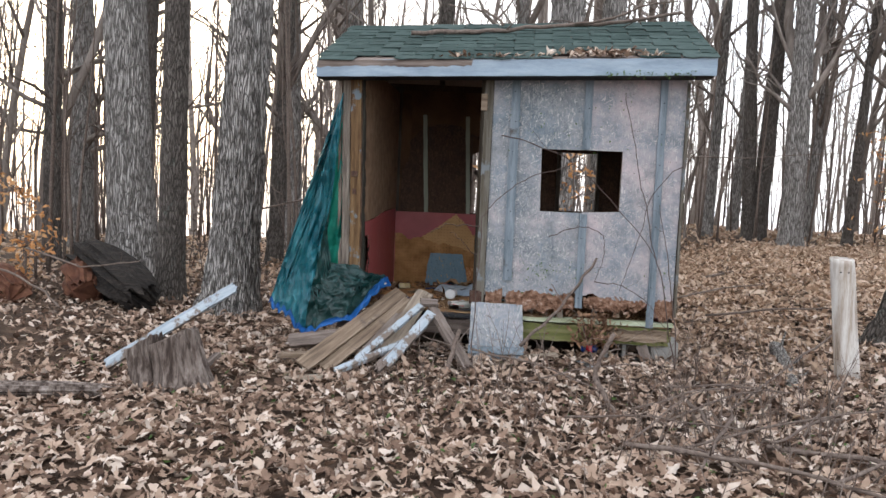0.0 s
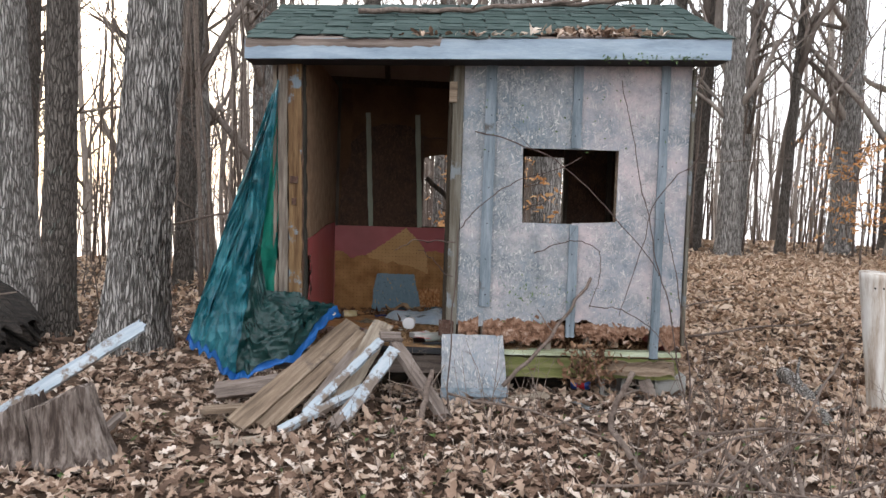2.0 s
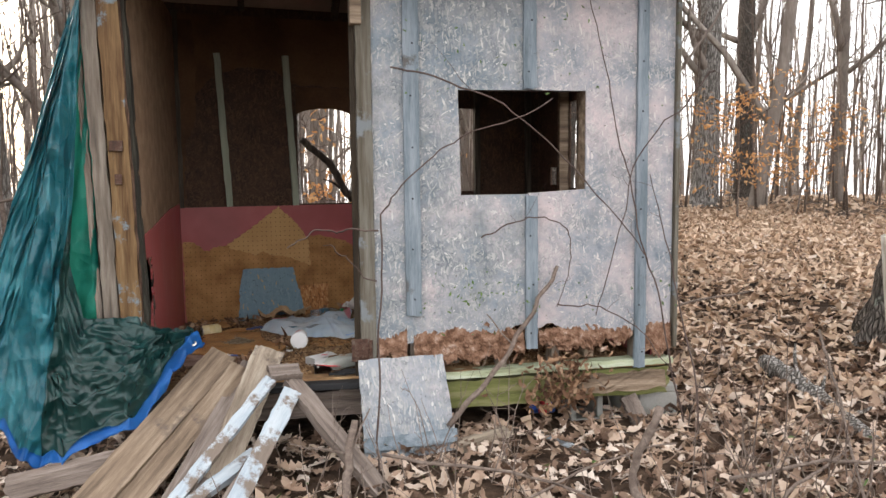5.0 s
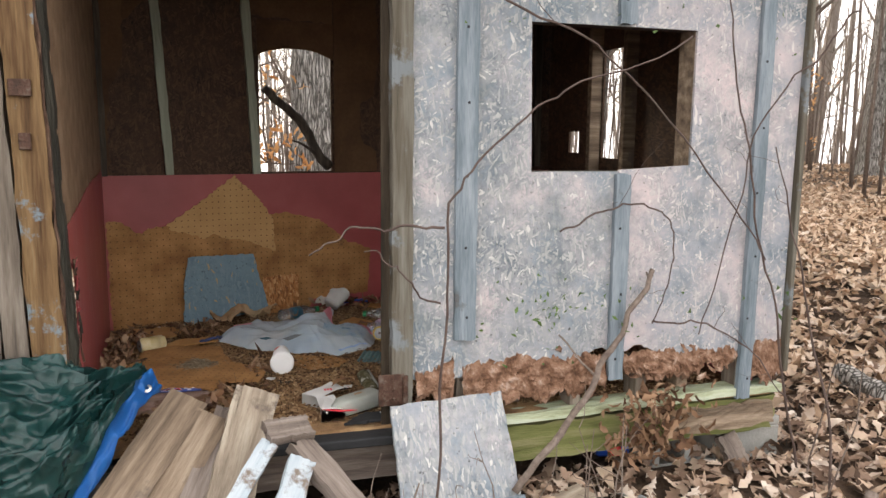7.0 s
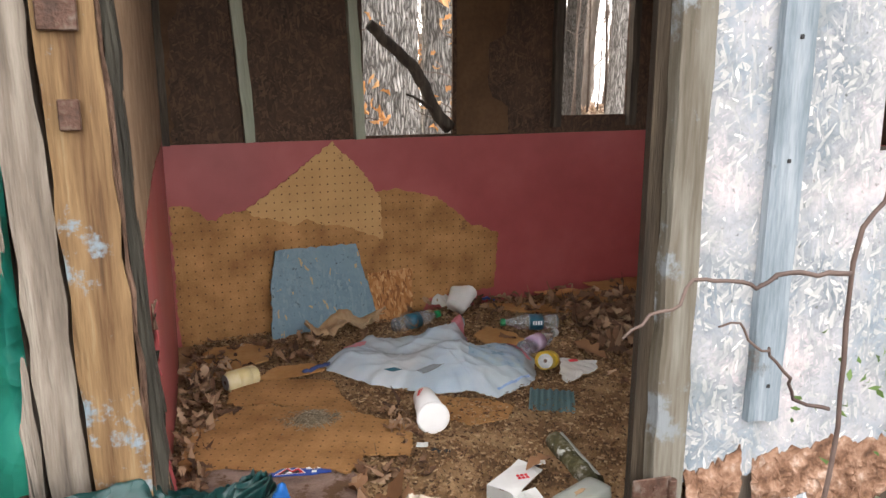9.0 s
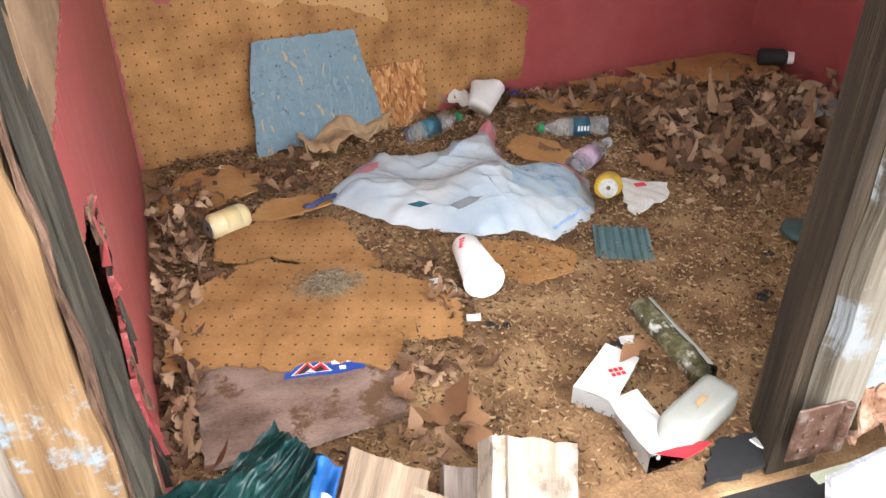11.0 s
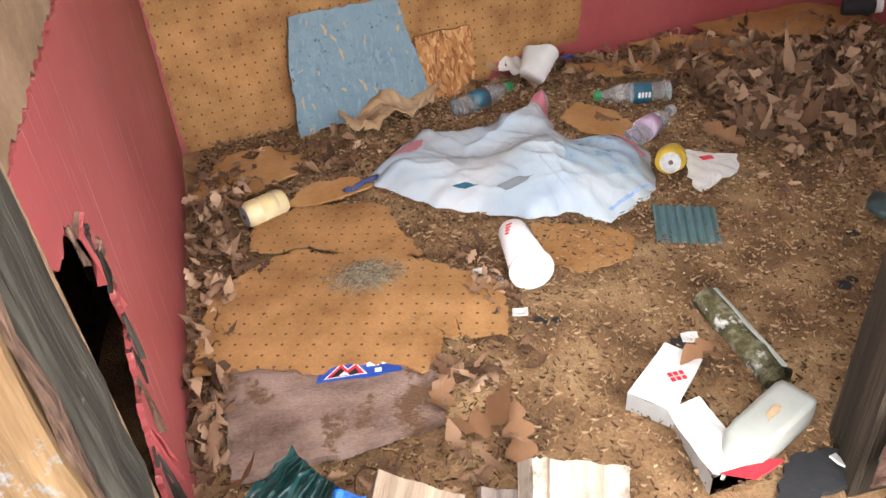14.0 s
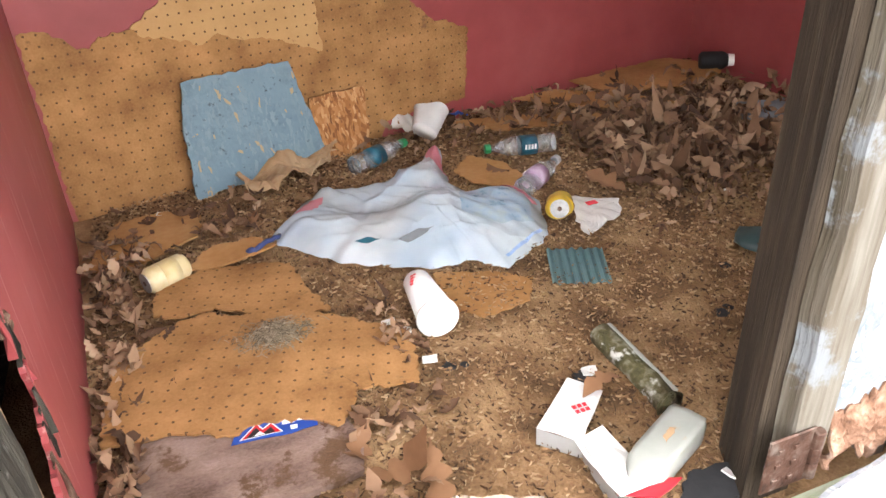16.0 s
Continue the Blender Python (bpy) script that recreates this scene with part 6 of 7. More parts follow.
def crumpled(name, pts, material, label, category, hgt=0.04, seed=1, rings=9):
    """A torn sheet, buckled and lying on the floor."""
    pts = outline(pts, 0.015, 0.006, seed)
    cx, cy = sum(p.x for p in pts) / len(pts), sum(p.y for p in pts) / len(pts)
    bm = bmesh.new()
    c = bm.verts.new((cx, cy, FZ + hgt * 0.5))
    prev, n = None, len(pts)
    for r in range(1, rings + 1):
        f = r / rings
        ring = []
        for p in pts:
            x, y = cx + (p.x - cx) * f, cy + (p.y - cy) * f
            z = FZ + 0.004 + hgt * (0.5 + 0.9 * noise.noise(Vector((x * 11, y * 11, seed))) + 0.06 * math.sin(x * 150 + y * 60)) * (0.5 + 0.5 * f)
            ring.append(bm.verts.new((x, y, max(FZ + 0.003, z))))
        for i in range(n):
            j = (i + 1) % n
            if prev is None:
                bm.faces.new((c, ring[i], ring[j]))
            else:
                bm.faces.new((prev[i], ring[i], ring[j], prev[j]))
        prev = ring
    bmesh.ops.recalc_face_normals(bm, faces=bm.faces[:])
    bmesh.ops.solidify(bm, geom=bm.faces[:], thickness=0.003)
    return tagged(part(name, bm, material, None, "", False), label, category)


crumpled("cardboard", [(0.36, 1.55), (0.38, 1.43), (0.48, 1.44), (0.57, 1.47), (0.64, 1.56), (0.70, 1.66), (0.62, 1.67), (0.56, 1.62), (0.50, 1.60)], M_cardb, "torn corrugated cardboard crumpled on the floor", "cardboard", 0.085, 2)
crumpled("paper_bowl", [(0.90, 1.74), (0.95, 1.80), (1.02, 1.76), (1.06, 1.66), (1.0, 1.63), (0.95, 1.68)], M_paper, "crushed white paper tray", "litter", 0.05, 3)
cp = thing("paper_cup", "crushed white paper cup lying by the wall", "cup", at=along((0.975, 1.60, 0.345), (1.045, 1.70, 0.385)) @ Matrix.Diagonal((1, 1, 0.75, 1)))
bm = lathe([(0, 0.040), (0.004, 0.041), (0.10, 0.058), (0.104, 0.060), (0.106, 0.057)], 28)
for q in bm.verts:
    q.co.z += 0.012 * math.sin(q.co.x * 40 + q.co.y * 50)
part("body", bm, M_paper, cp, "", True)
crumpled("paper_cup", [(1.15, 0.93), (1.207, 1.06), (1.255, 1.02), (1.302, 0.962), (1.265, 0.90), (1.241, 0.875), (1.15, 0.86)], M_paper, "flattened white paper cup with red print", "cup", 0.03, 4)
part_ = box((1.205, 0.945, FZ + 0.045), (0.03, 0.018, 0.002), pose(0, 0, 0), 0)
tagged(part("red_mark", part_, M_redink, bpy.data.objects["paper_cup.001"]), "red printed mark")


def floor_sheet(name, pts, th, z, material, label, category, seed, step=0.012, amp=0.006, rot=0.0, bend=0.0):
    pts = outline(pts, step, amp, seed)
    cx, cy = sum(p.x for p in pts) / len(pts), sum(p.y for p in pts) / len(pts)
    R = Matrix.Rotation(-rot, 4, "Z")
    bm = slab([(R @ Vector((p.x - cx, p.y - cy, 0))).to_2d() for p in pts], th)
    if bend:
        bmesh.ops.subdivide_edges(bm, edges=[e for e in bm.edges if e.calc_length() > 0.06], cuts=3)
        for q in bm.verts:
            q.co.z += bend * noise.noise(Vector((q.co.x * 6, q.co.y * 6, seed)))
    ob = part(name, bm, material)
    ob.matrix_basis = Matrix.Translation((cx, cy, z)) @ Matrix.Rotation(rot, 4, "Z")
    return tagged(ob, label, category)


PEG_LOW = [(-0.015, 0.535), (-0.01, 0.68), (0.02, 0.80), (0.06, 0.815), (0.10, 0.845), (0.14, 0.875), (0.20, 0.885), (0.24, 0.86), (0.27, 0.84), (0.36, 0.83), (0.42, 0.79), (0.50, 0.72), (0.585, 0.64), (0.57, 0.54), (0.555, 0.475),
           (0.50, 0.49), (0.44, 0.51), (0.42, 0.46), (0.38, 0.425), (0.33, 0.465), (0.26, 0.488), (0.20, 0.475), (0.14, 0.505), (0.09, 0.525), (0.04, 0.525)]
floor_sheet("pegboard_sheet", PEG_LOW, 0.005, FZ + 0.020, M_peg, "torn brown pegboard sheet lying on the floor", "pegboard", 111, rot=radians(-17))
floor_sheet("pegboard_sheet", [(0.09, 0.93), (0.10, 1.03), (0.20, 1.085), (0.32, 1.07), (0.415, 1.03), (0.43, 0.90), (0.46, 0.80), (0.40, 0.80), (0.28, 0.86), (0.22, 0.91), (0.15, 0.90)], 0.005, FZ + 0.013, M_peg,
            "second torn pegboard sheet overlapped on the floor", "pegboard", 112, rot=radians(-17))
floor_sheet("floor_board", [(0.03, 0.55), (0.40, 0.45), (0.415, 0.40), (0.395, 0.315), (0.24, 0.29), (0.05, 0.285)], 0.014, FZ + 0.002, M_oldboard, "greyish worn board end on the floor", "board", 113, 0.02, 0.004)
floor_sheet("hardboard_scrap", [(-0.06, 1.22), (0.02, 1.45), (0.14, 1.47), (0.24, 1.40), (0.22, 1.28), (0.12, 1.22), (0.05, 1.17)], 0.005, FZ + 0.008, M_hardboard, "torn brown hardboard scrap on the floor", "hardboard", 114)
floor_sheet("hardboard_scrap", [(0.17, 1.11), (0.25, 1.20), (0.36, 1.20), (0.40, 1.14), (0.30, 1.10), (0.22, 1.09)], 0.005, FZ + 0.012, M_hardboard, "small torn hardboard scrap", "hardboard", 115)
floor_sheet("hardboard_scrap", [(0.70, 0.72), (0.72, 0.86), (0.86, 0.80), (0.93, 0.74), (0.88, 0.66), (0.76, 0.64)], 0.004, FZ + 0.002, M_hardboard, "brown hardboard scrap under dust", "hardboard", 116)
floor_sheet("hardboard_scrap", [(1.12, 1.73), (1.24, 1.58), (1.50, 1.53), (1.68, 1.50), (1.55, 1.62), (1.30, 1.70)], 0.005, FZ + 0.014, M_hardboard, "long brown hardboard piece among leaves", "hardboard", 117)
floor_sheet("hardboard_scrap", [(1.40, 1.82), (1.55, 1.66), (1.75, 1.52), (1.92, 1.52), (1.78, 1.68), (1.58, 1.84)], 0.005, FZ + 0.024, M_hardboard, "brown hardboard strip among leaves", "hardboard", 127)
floor_sheet("hardboard_scrap", [(1.66, 1.87), (1.76, 1.68), (1.98, 1.63), (2.22, 1.69), (2.27, 1.80), (2.17, 1.95), (1.9, 1.92)], 0.005, FZ + 0.034, M_hardboard, "brown hardboard piece by the back wall", "hardboard", 118, bend=0.012)
floor_sheet("hardboard_scrap", [(0.98, 1.36), (1.06, 1.45), (1.14, 1.36), (1.16, 1.22), (1.08, 1.18), (1.0, 1.26)], 0.004, FZ + 0.008, M_hardboard, "brown hardboard scrap behind the bag", "hardboard", 119)
floor_sheet("grey_scrap", [(1.92, 1.22), (2.02, 1.36), (2.20, 1.32), (2.16, 1.18)], 0.006, FZ + 0.05, M_grey, "grey board scrap on the leaves", "board", 120)
floor_sheet("black_scrap", [(0.80, 0.02), (0.88, 0.10), (0.96, 0.09), (0.97, 0.03)], 0.01, FZ + 0.002, M_black, "dark grey scrap by the jamb", "scrap", 121)

# blue wrapper with a printed mark, half under the pegboard
wrap = thing("wrapper", "bright blue wrapper with a red and black peak mark", "wrapper", at=pose(0.275, 0.462, FZ + 0.019, 0, 0, -12))
part("film", slab(outline([(-0.075, -0.022), (-0.03, -0.016), (0.03, -0.012), (0.075, 0.0), (0.07, 0.06), (-0.06, 0.06)], 0.02, 0.002, 122), 0.002), M_blue, wrap)
for pts, m_, z in ((((-0.062, -0.016), (-0.034, 0.024), (-0.022, 0.008), (-0.008, 0.022), (0.014, -0.006), (-0.006, -0.008)), M_white, 0.0022), (((-0.057, -0.014), (-0.034, 0.020), (-0.022, 0.004), (-0.008, 0.018), (0.009, -0.005), (-0.006, -0.006)), M_redink, 0.0026),
                   (((-0.050, -0.013), (-0.034, 0.012), (-0.022, -0.006), (-0.008, 0.009), (0.0, -0.004), (-0.010, -0.008)), M_ink, 0.0030), (((-0.036, -0.010), (-0.027, 0.001), (-0.017, -0.008)), M_white, 0.0034)):
    bm = slab(pts, 0.0004)
    bm.transform(Matrix.Translation((0, 0, z)))
    part("printed_peak", bm, m_, wrap)


for bx, by, bw_, bh in ((0.024, 0.017, 0.022, 0.014), (0.048, 0.018, 0.016, 0.012), (0.033, -0.002, 0.012, 0.010)):
    part("print_bar", box((bx, by, 0.0026), (bw_, bh, 0.0006), pose(0, 0, 0, 0, 0, 6), 0), M_white, wrap)

# ribbed plastic scrap
bm = bmesh.new()
nr = 36
g = [[bm.verts.new((0.19 * (i / nr - 0.5), 0.20 * (j / 8 - 0.5) + 0.004 * math.sin(i * 0.9), 0.004 * math.sin(i / nr * 2 * math.pi * 7))) for j in range(9)] for i in range(nr + 1)]
for i in range(nr):
    for j in range(8):
        bm.faces.new((g[i][j], g[i + 1][j], g[i + 1][j + 1], g[i][j + 1]))
bmesh.ops.solidify(bm, geom=bm.faces[:], thickness=0.002)
ob = part("ribbed_scrap", bm, M_greenblue)
ob.matrix_basis = pose(1.045, 0.735, FZ + 0.010, 2, 0, -22) @ Matrix.Diagonal((0.72, 0.74, 0.8, 1))
tagged(ob, "broken blue-green ribbed plastic piece on the floor", "scrap")

# mossy tube
tb = thing("old_tube", "mossy blackened tube with a pale strip on the floor", "tube", at=along((0.945, 0.475, 0.310), (0.95, 0.25, 0.305)) @ Matrix.Diagonal((0.85, 0.85, 0.85, 1)))
bm = lathe([(0, 0.027), (0.004, 0.030), (0.07, 0.031), (0.14, 0.029), (0.20, 0.030), (0.268, 0.028), (0.27, 0.036)], 22)
for q in bm.verts:
    q.co += Vector((0, 0.004 * noise.noise(q.co * 40), 0.005 * noise.noise(q.co * 30 + Vector((3, 0, 0)))))
part("body", bm, M_moss, tb, "", True)
part("pale_strip", box((0.13, 0.022, 0.022), (0.26, 0.012, 0.006), None, 0.002, 0.002), M_jug, tb, "pale worn strip")

# crushed carton
ct = thing("food_carton", "crushed white and red food carton on the floor", "carton")
for pts, m_, lab, z, tl in ((((0.69, 0.265), (0.80, 0.355), (0.845, 0.305), (0.745, 0.205)), M_paper, "white printed side", FZ + 0.036, 0), (((0.735, 0.215), (0.795, 0.225), (0.815, 0.085), (0.735, 0.075)), M_paper, "white folded flap", FZ + 0.035, 0),
                            (((0.735, 0.085), (0.815, 0.098), (0.855, 0.082), (0.79, 0.055)), M_redink, "red printed edge", FZ + 0.030, 0)):
    bm = slab(outline(pts, 0.03, 0.002, 5), 0.002)
    for q in bm.verts:
        q.co.z += z + 0.02 * noise.noise(q.co * 9)
    part("panel", bm, m_, ct, lab)
for a, b in (((0.69, 0.265), (0.745, 0.205)), ((0.745, 0.205), (0.735, 0.075)), ((0.69, 0.265), (0.80, 0.355)), ((0.735, 0.075), (0.815, 0.085))):
    bm = bmesh.new()
    q = [bm.verts.new(v) for v in ((*a, FZ), (*b, FZ), (*b, FZ + 0.036), (*a, FZ + 0.037))]
    bm.faces.new(q)
    bmesh.ops.solidify(bm, geom=bm.faces[:], thickness=0.002)
    part("side_flap", bm, M_paper, ct)
bm = bmesh.new()
for i in range(6):
    add_box(bm, (0.772 + 0.010 * (i % 3), 0.268 + 0.012 * (i // 3), FZ + 0.0425), (0.007, 0.008, 0.001), pose(0, 0, 0))
tagged(part("red_print", bm, M_redink, ct, "small red printed mark"), kind="stuff")

# jug
jg = thing("plastic_jug", "dirty white plastic bottle lying on the floor", "bottle", at=along((0.745, 0.085, 0.322), (0.955, 0.185, 0.332)) @ Matrix.Diagonal((0.88, 0.70, 0.74, 1)))
bm = lathe([(0, 0.015), (0.003, 0.017), (0.020, 0.017), (0.022, 0.0155), (0.030, 0.018), (0.055, 0.036), (0.075, 0.050), (0.10, 0.052), (0.225, 0.053), (0.24, 0.047), (0.245, 0.035)], 32)
for q in bm.verts:
    sq = max(abs(q.co.y), abs(q.co.z)) / max(1e-6, math.hypot(q.co.y, q.co.z))
    k = min(1.0, max(0.0, (q.co.x - 0.05) / 0.03)) * 0.75
    q.co.y *= 1 - k + k * 0.92 / sq
    q.co.z *= (1 - k + k * 0.92 / sq) * 0.74
    q.co.z -= 0.004 * math.sin(max(0.0, q.co.x - 0.09) * 22) * (q.co.z > 0)
part("body", bm, M_jug, jg, "", True)
part("neck_ring", lathe([(0.005, 0.0185), (0.008, 0.0185)], 24), M_jug, jg)
part("worn_print", slab(outline([(0.13, -0.012), (0.175, -0.006), (0.17, 0.008), (0.14, 0.004)], 0.006, 0.003, 6), 0.001), M_cardb, jg, "flaked remains of print").matrix_basis = Matrix.Translation((0, 0, 0.0405))
crumpled("paper_scrap", [(0.93, 0.08), (0.985, 0.10), (0.99, 0.05), (0.95, 0.03)], M_paper, "torn white paper scrap by the jamb", "litter", 0.04, 9)

# small floor things
def pebble(x, y, r, material, label, category, flat=0.6, name="lump", z=FZ):
    bm = bmesh.new()
    bmesh.ops.create_icosphere(bm, subdivisions=2, radius=r)
    for q in bm.verts:
        q.co += q.co.normalized() * r * 0.5 * noise.noise(q.co / r * 1.3 + Vector((x * 9, y * 9, 0)))
        q.co.z *= flat
        q.co += Vector((x, y, z + r * flat * 0.7))
    return tagged(part(name, bm, material, None, "", True), label, category)


M_disc = mat("dark_green_plastic", ((0.018, 0.04, 0.04), (0.035, 0.075, 0.075)), 8, fine=60, rough=0.45, bump=0.1)
pebble(1.50, 0.645, 0.065, M_disc, "dark green round plastic lid on the floor", "lid", 0.35, "plastic_disc")
for x, y, r in ((1.23, 0.45, 0.016), (0.63, 0.52, 0.014), (0.85, 0.385, 0.018), (1.36, 0.60, 0.014), (1.255, 0.46, 0.012), (0.66, 0.515, 0.009)):
    pebble(x, y, r, M_black, "small lump of charred black debris", "debris", 0.3, "charred_lump")
for x, y in ((0.14, 1.46), (0.60, 0.55), (0.87, 0.39), (0.56, 0.70), (0.10, 0.31), (1.62, 0.9), (0.585, 0.665)):
    crumpled("white_scrap", [(x - 0.018, y - 0.008), (x + 0.012, y - 0.012), (x + 0.018, y + 0.008), (x - 0.012, y + 0.012)], M_paper, "small white scrap of paper", "litter", 0.012, int(x * 100), 3)
bt = thing("spray_bottle", "dark round bottle with a white cap by the back wall", "bottle", at=along((2.30, 1.72, 0.36), (2.18, 1.80, 0.35)))
part("body", lathe([(0.02, 0.02), (0.04, 0.034), (0.12, 0.036), (0.13, 0.027)]), M_black, bt, "", True)
part("cap", lathe([(0, 0.022), (0.022, 0.024)]), M_whitepl, bt, "white cap")
stick("rope", [(0.93, 1.77, FZ + 0.03), (1.02, 1.79, FZ + 0.05), (1.12, 1.75, FZ + 0.035), (1.20, 1.77, FZ + 0.02)], 0.006, 0.006, M_blue, "loop of blue cord on the floor", "cord")
stick("rope", [(0.33, 1.13, FZ + 0.02), (0.37, 1.14, FZ + 0.025), (0.41, 1.18, FZ + 0.015)], 0.008, 0.006, M_dkblue, "dark blue strip among leaves", "cord", seed=4)
# nest of dry grass
v, f = [], []
rng = random.Random(31)
for _ in range(900):
    a, r = rng.uniform(0, 6.28), rng.gauss(0, 0.034)
    p = Vector((0.325 + r * math.cos(a), 0.735 + 0.7 * r * math.sin(a), FZ + 0.026 + abs(rng.gauss(0, 0.013)) * max(0.2, 1 - abs(r) / 0.07)))
    d = Vector((rng.uniform(-1, 1), rng.uniform(-1, 1), rng.uniform(-0.3, 0.3))).normalized() * rng.uniform(0.005, 0.024)
    tube_data([p - d, p + Vector((rng.uniform(-0.004, 0.004), rng.uniform(-0.004, 0.004), 0.005)), p + d], [0.0008, 0.0008, 0.0005], 3, v, f)
tagged(raw("grass_nest", v, f, M_straw), "small tangled nest of dry grass on the pegboard", "nest", kind="stuff")

# dead leaves and crumbs indoors
rs = np.random.RandomState(8)
spots = []
for cx, cy, sx, sy, n in ((1.65, 1.15, 0.25, 0.15, 380), (1.95, 1.30, 0.25, 0.20, 260), (0.52, 0.92, 0.05, 0.05, 60), (0.30, 1.30, 0.09, 0.05, 30), (0.02, 0.92, 0.035, 0.20, 110), (0.03, 1.18, 0.05, 0.08, 60), (0.56, 0.62, 0.02, 0.06, 24), (1.35, 1.66, 0.3, 0.10, 130), (0.47, 0.42, 0.05, 0.04, 26), (0.01, 0.40, 0.02, 0.10, 60), (0.25, 0.17, 0.12, 0.04, 40),
                          (0.45, 1.38, 0.10, 0.05, 24), (1.5, 0.92, 0.15, 0.10, 36), (2.1, 1.0, 0.15, 0.3, 120)):
    spots += [(min(2.30, max(-0.04 - 0.05 * y, x)), min(1.58 + 0.17 * x, max(0.08, y)), FZ + 0.004) for x, y in zip(rs.normal(cx, sx, n), rs.normal(cy, sy, n))]
big = [(min(2.30, max(1.2, x)), min(1.55 + 0.17 * x, max(0.8, y)), FZ + 0.006) for x, y in zip(rs.normal(1.74, 0.28, 620), rs.normal(1.27, 0.17, 620))]
clear_of = lambda p: not (1.03 < p[0] < 1.38 and 0.85 < p[1] < 1.50) and not (0.38 < p[0] < 1.13 and 0.82 < p[1] < 1.40)
big, spots = [p for p in big if clear_of(p)], [p for p in spots if clear_of(p)]
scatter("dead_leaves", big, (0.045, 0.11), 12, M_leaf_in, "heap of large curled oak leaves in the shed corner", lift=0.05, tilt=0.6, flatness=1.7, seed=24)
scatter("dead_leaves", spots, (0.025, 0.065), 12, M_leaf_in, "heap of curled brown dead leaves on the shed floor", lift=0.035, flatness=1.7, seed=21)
ob = scatter("oak_leaf", [(0.45, 0.285, FZ + 0.006)], (0.12, 0.1201), 12, M_leaf_big, "", tilt=0.25, flatness=1.0, seed=5)
tagged(ob, "large brown oak leaf on the shed floor", "leaf")
for lx, ly, sz, sd in ((0.50, 0.25, 0.13, 6), (0.40, 0.36, 0.10, 7), (1.33, 1.07, 0.14, 8), (0.84, 0.30, 0.09, 9), (0.36, 1.27, 0.12, 10), (0.06, 0.27, 0.09, 11), (1.10, 1.30, 0.11, 12)):
    ob = scatter("oak_leaf", [(lx, ly, FZ + (0.045 if sd == 9 else 0.006))], (sz, sz * 1.001), 12, M_leaf_big, "", tilt=0.2, flatness=0.8, seed=sd)
    tagged(ob, "lobed brown oak leaf lying on the shed floor", "leaf", "oak leaves on the floor")
k = 42000
cx = rs.uniform(-0.05, 2.3, k)
cy = rs.uniform(0.04, 1.0, k) * (1.60 + 0.17 * cx)
v, f = [], []
for x, y in zip(cx, cy):
    a, ln, w = rs.uniform(0, 6.28), rs.uniform(0.0015, 0.0075), rs.uniform(0.00025, 0.0007)
    c, s = math.cos(a), math.sin(a)
    z = 0.293 - 0.03 * y / 1.7 * max(0, 0.6 - x) + rs.uniform(0, 0.008)
    b = len(v)
    for (p, q, h) in ((-1, -1, 0), (1, -1, rs.uniform(-0.004, 0.005)), (1, 1, 0.002), (-1, 1, 0.003)):
        v.append((x + p * ln * c - q * w * s, y + p * ln * s + q * w * c, z + h))
    v.append((x, y, z - 0.003))
    f += [(b, b + 1, b + 2, b + 3), (b, b + 4, b + 1), (b + 2, b + 4, b + 3)]
tagged(raw("floor_crumbs", v, f, M_debris), "wood shreds and crumbs scattered over the floor", "debris", kind="stuff")

# ---------------------------------------------------------------- canes, sticks and logs
G = "canes in front of the wall"
stick("bramble_cane", [(1.00, -0.40, -0.12), (1.005, -0.40, 0.35), (1.02, -0.40, 0.75), (1.02, -0.40, 1.05), (1.12, -0.40, 1.18), (1.27, -0.40, 1.31), (1.42, -0.40, 1.385), (1.73, -0.40, 1.51)], 0.0042, 0.0025, M_cane, "thin brown bramble cane arching across the wall", "cane", G, 0, 1)
stick("bramble_cane", [(1.01, -0.40, 0.985), (0.90, -0.41, 0.995), (0.82, -0.42, 0.99), (0.73, -0.42, 0.965), (0.65, -0.42, 0.925)], 0.004, 0.002, M_cane, "thin reddish bramble twig reaching across the door", "cane", G, 0, 2)
stick("bramble_cane", [(1.0, -0.40, 0.78), (0.92, -0.41, 0.84), (0.86, -0.42, 0.89), (0.79, -0.42, 0.93)], 0.003, 0.0015, M_cane, "thin reddish bramble twig", "cane", G, 0, 3)
stick("bramble_cane", [(2.50, -0.10, -0.06), (2.40, -0.07, 0.40), (2.31, -0.06, 0.76), (2.21, -0.06, 1.19), (2.13, -0.06, 1.47), (2.06, -0.06, 1.80), (2.01, -0.06, 2.02)], 0.0048, 0.002, M_cane, "thin bramble cane climbing the wall", "cane", G, 4, 4)
stick("bramble_cane", [(2.62, -0.07, 1.68), (2.55, -0.06, 1.61), (2.38, -0.05, 1.45), (2.22, -0.05, 1.2), (2.15, -0.05, 0.88), (2.05, -0.06, 0.54)], 0.004, 0.002, M_cane, "thin bramble cane crossing the wall", "cane", G, 3, 5)
stick("bramble_cane", [(1.10, -0.05, 1.68), (1.32, -0.06, 1.63), (1.61, -0.06, 1.52), (1.83, -0.06, 1.34), (2.17, -0.06, 0.98), (2.30, -0.07, 0.80)], 0.0045, 0.0025, M_cane, "thin bramble cane across the window", "cane", G, 4, 6)
stick("bramble_cane", [(1.5, -0.06, 0.92), (1.62, -0.07, 0.98), (1.72, -0.07, 1.01), (1.87, -0.07, 0.98), (1.92, -0.07, 0.91), (1.91, -0.07, 0.73), (1.86, -0.06, 0.59)], 0.0035, 0.002, M_cane, "thin looping bramble cane", "cane", G, 5, 7)
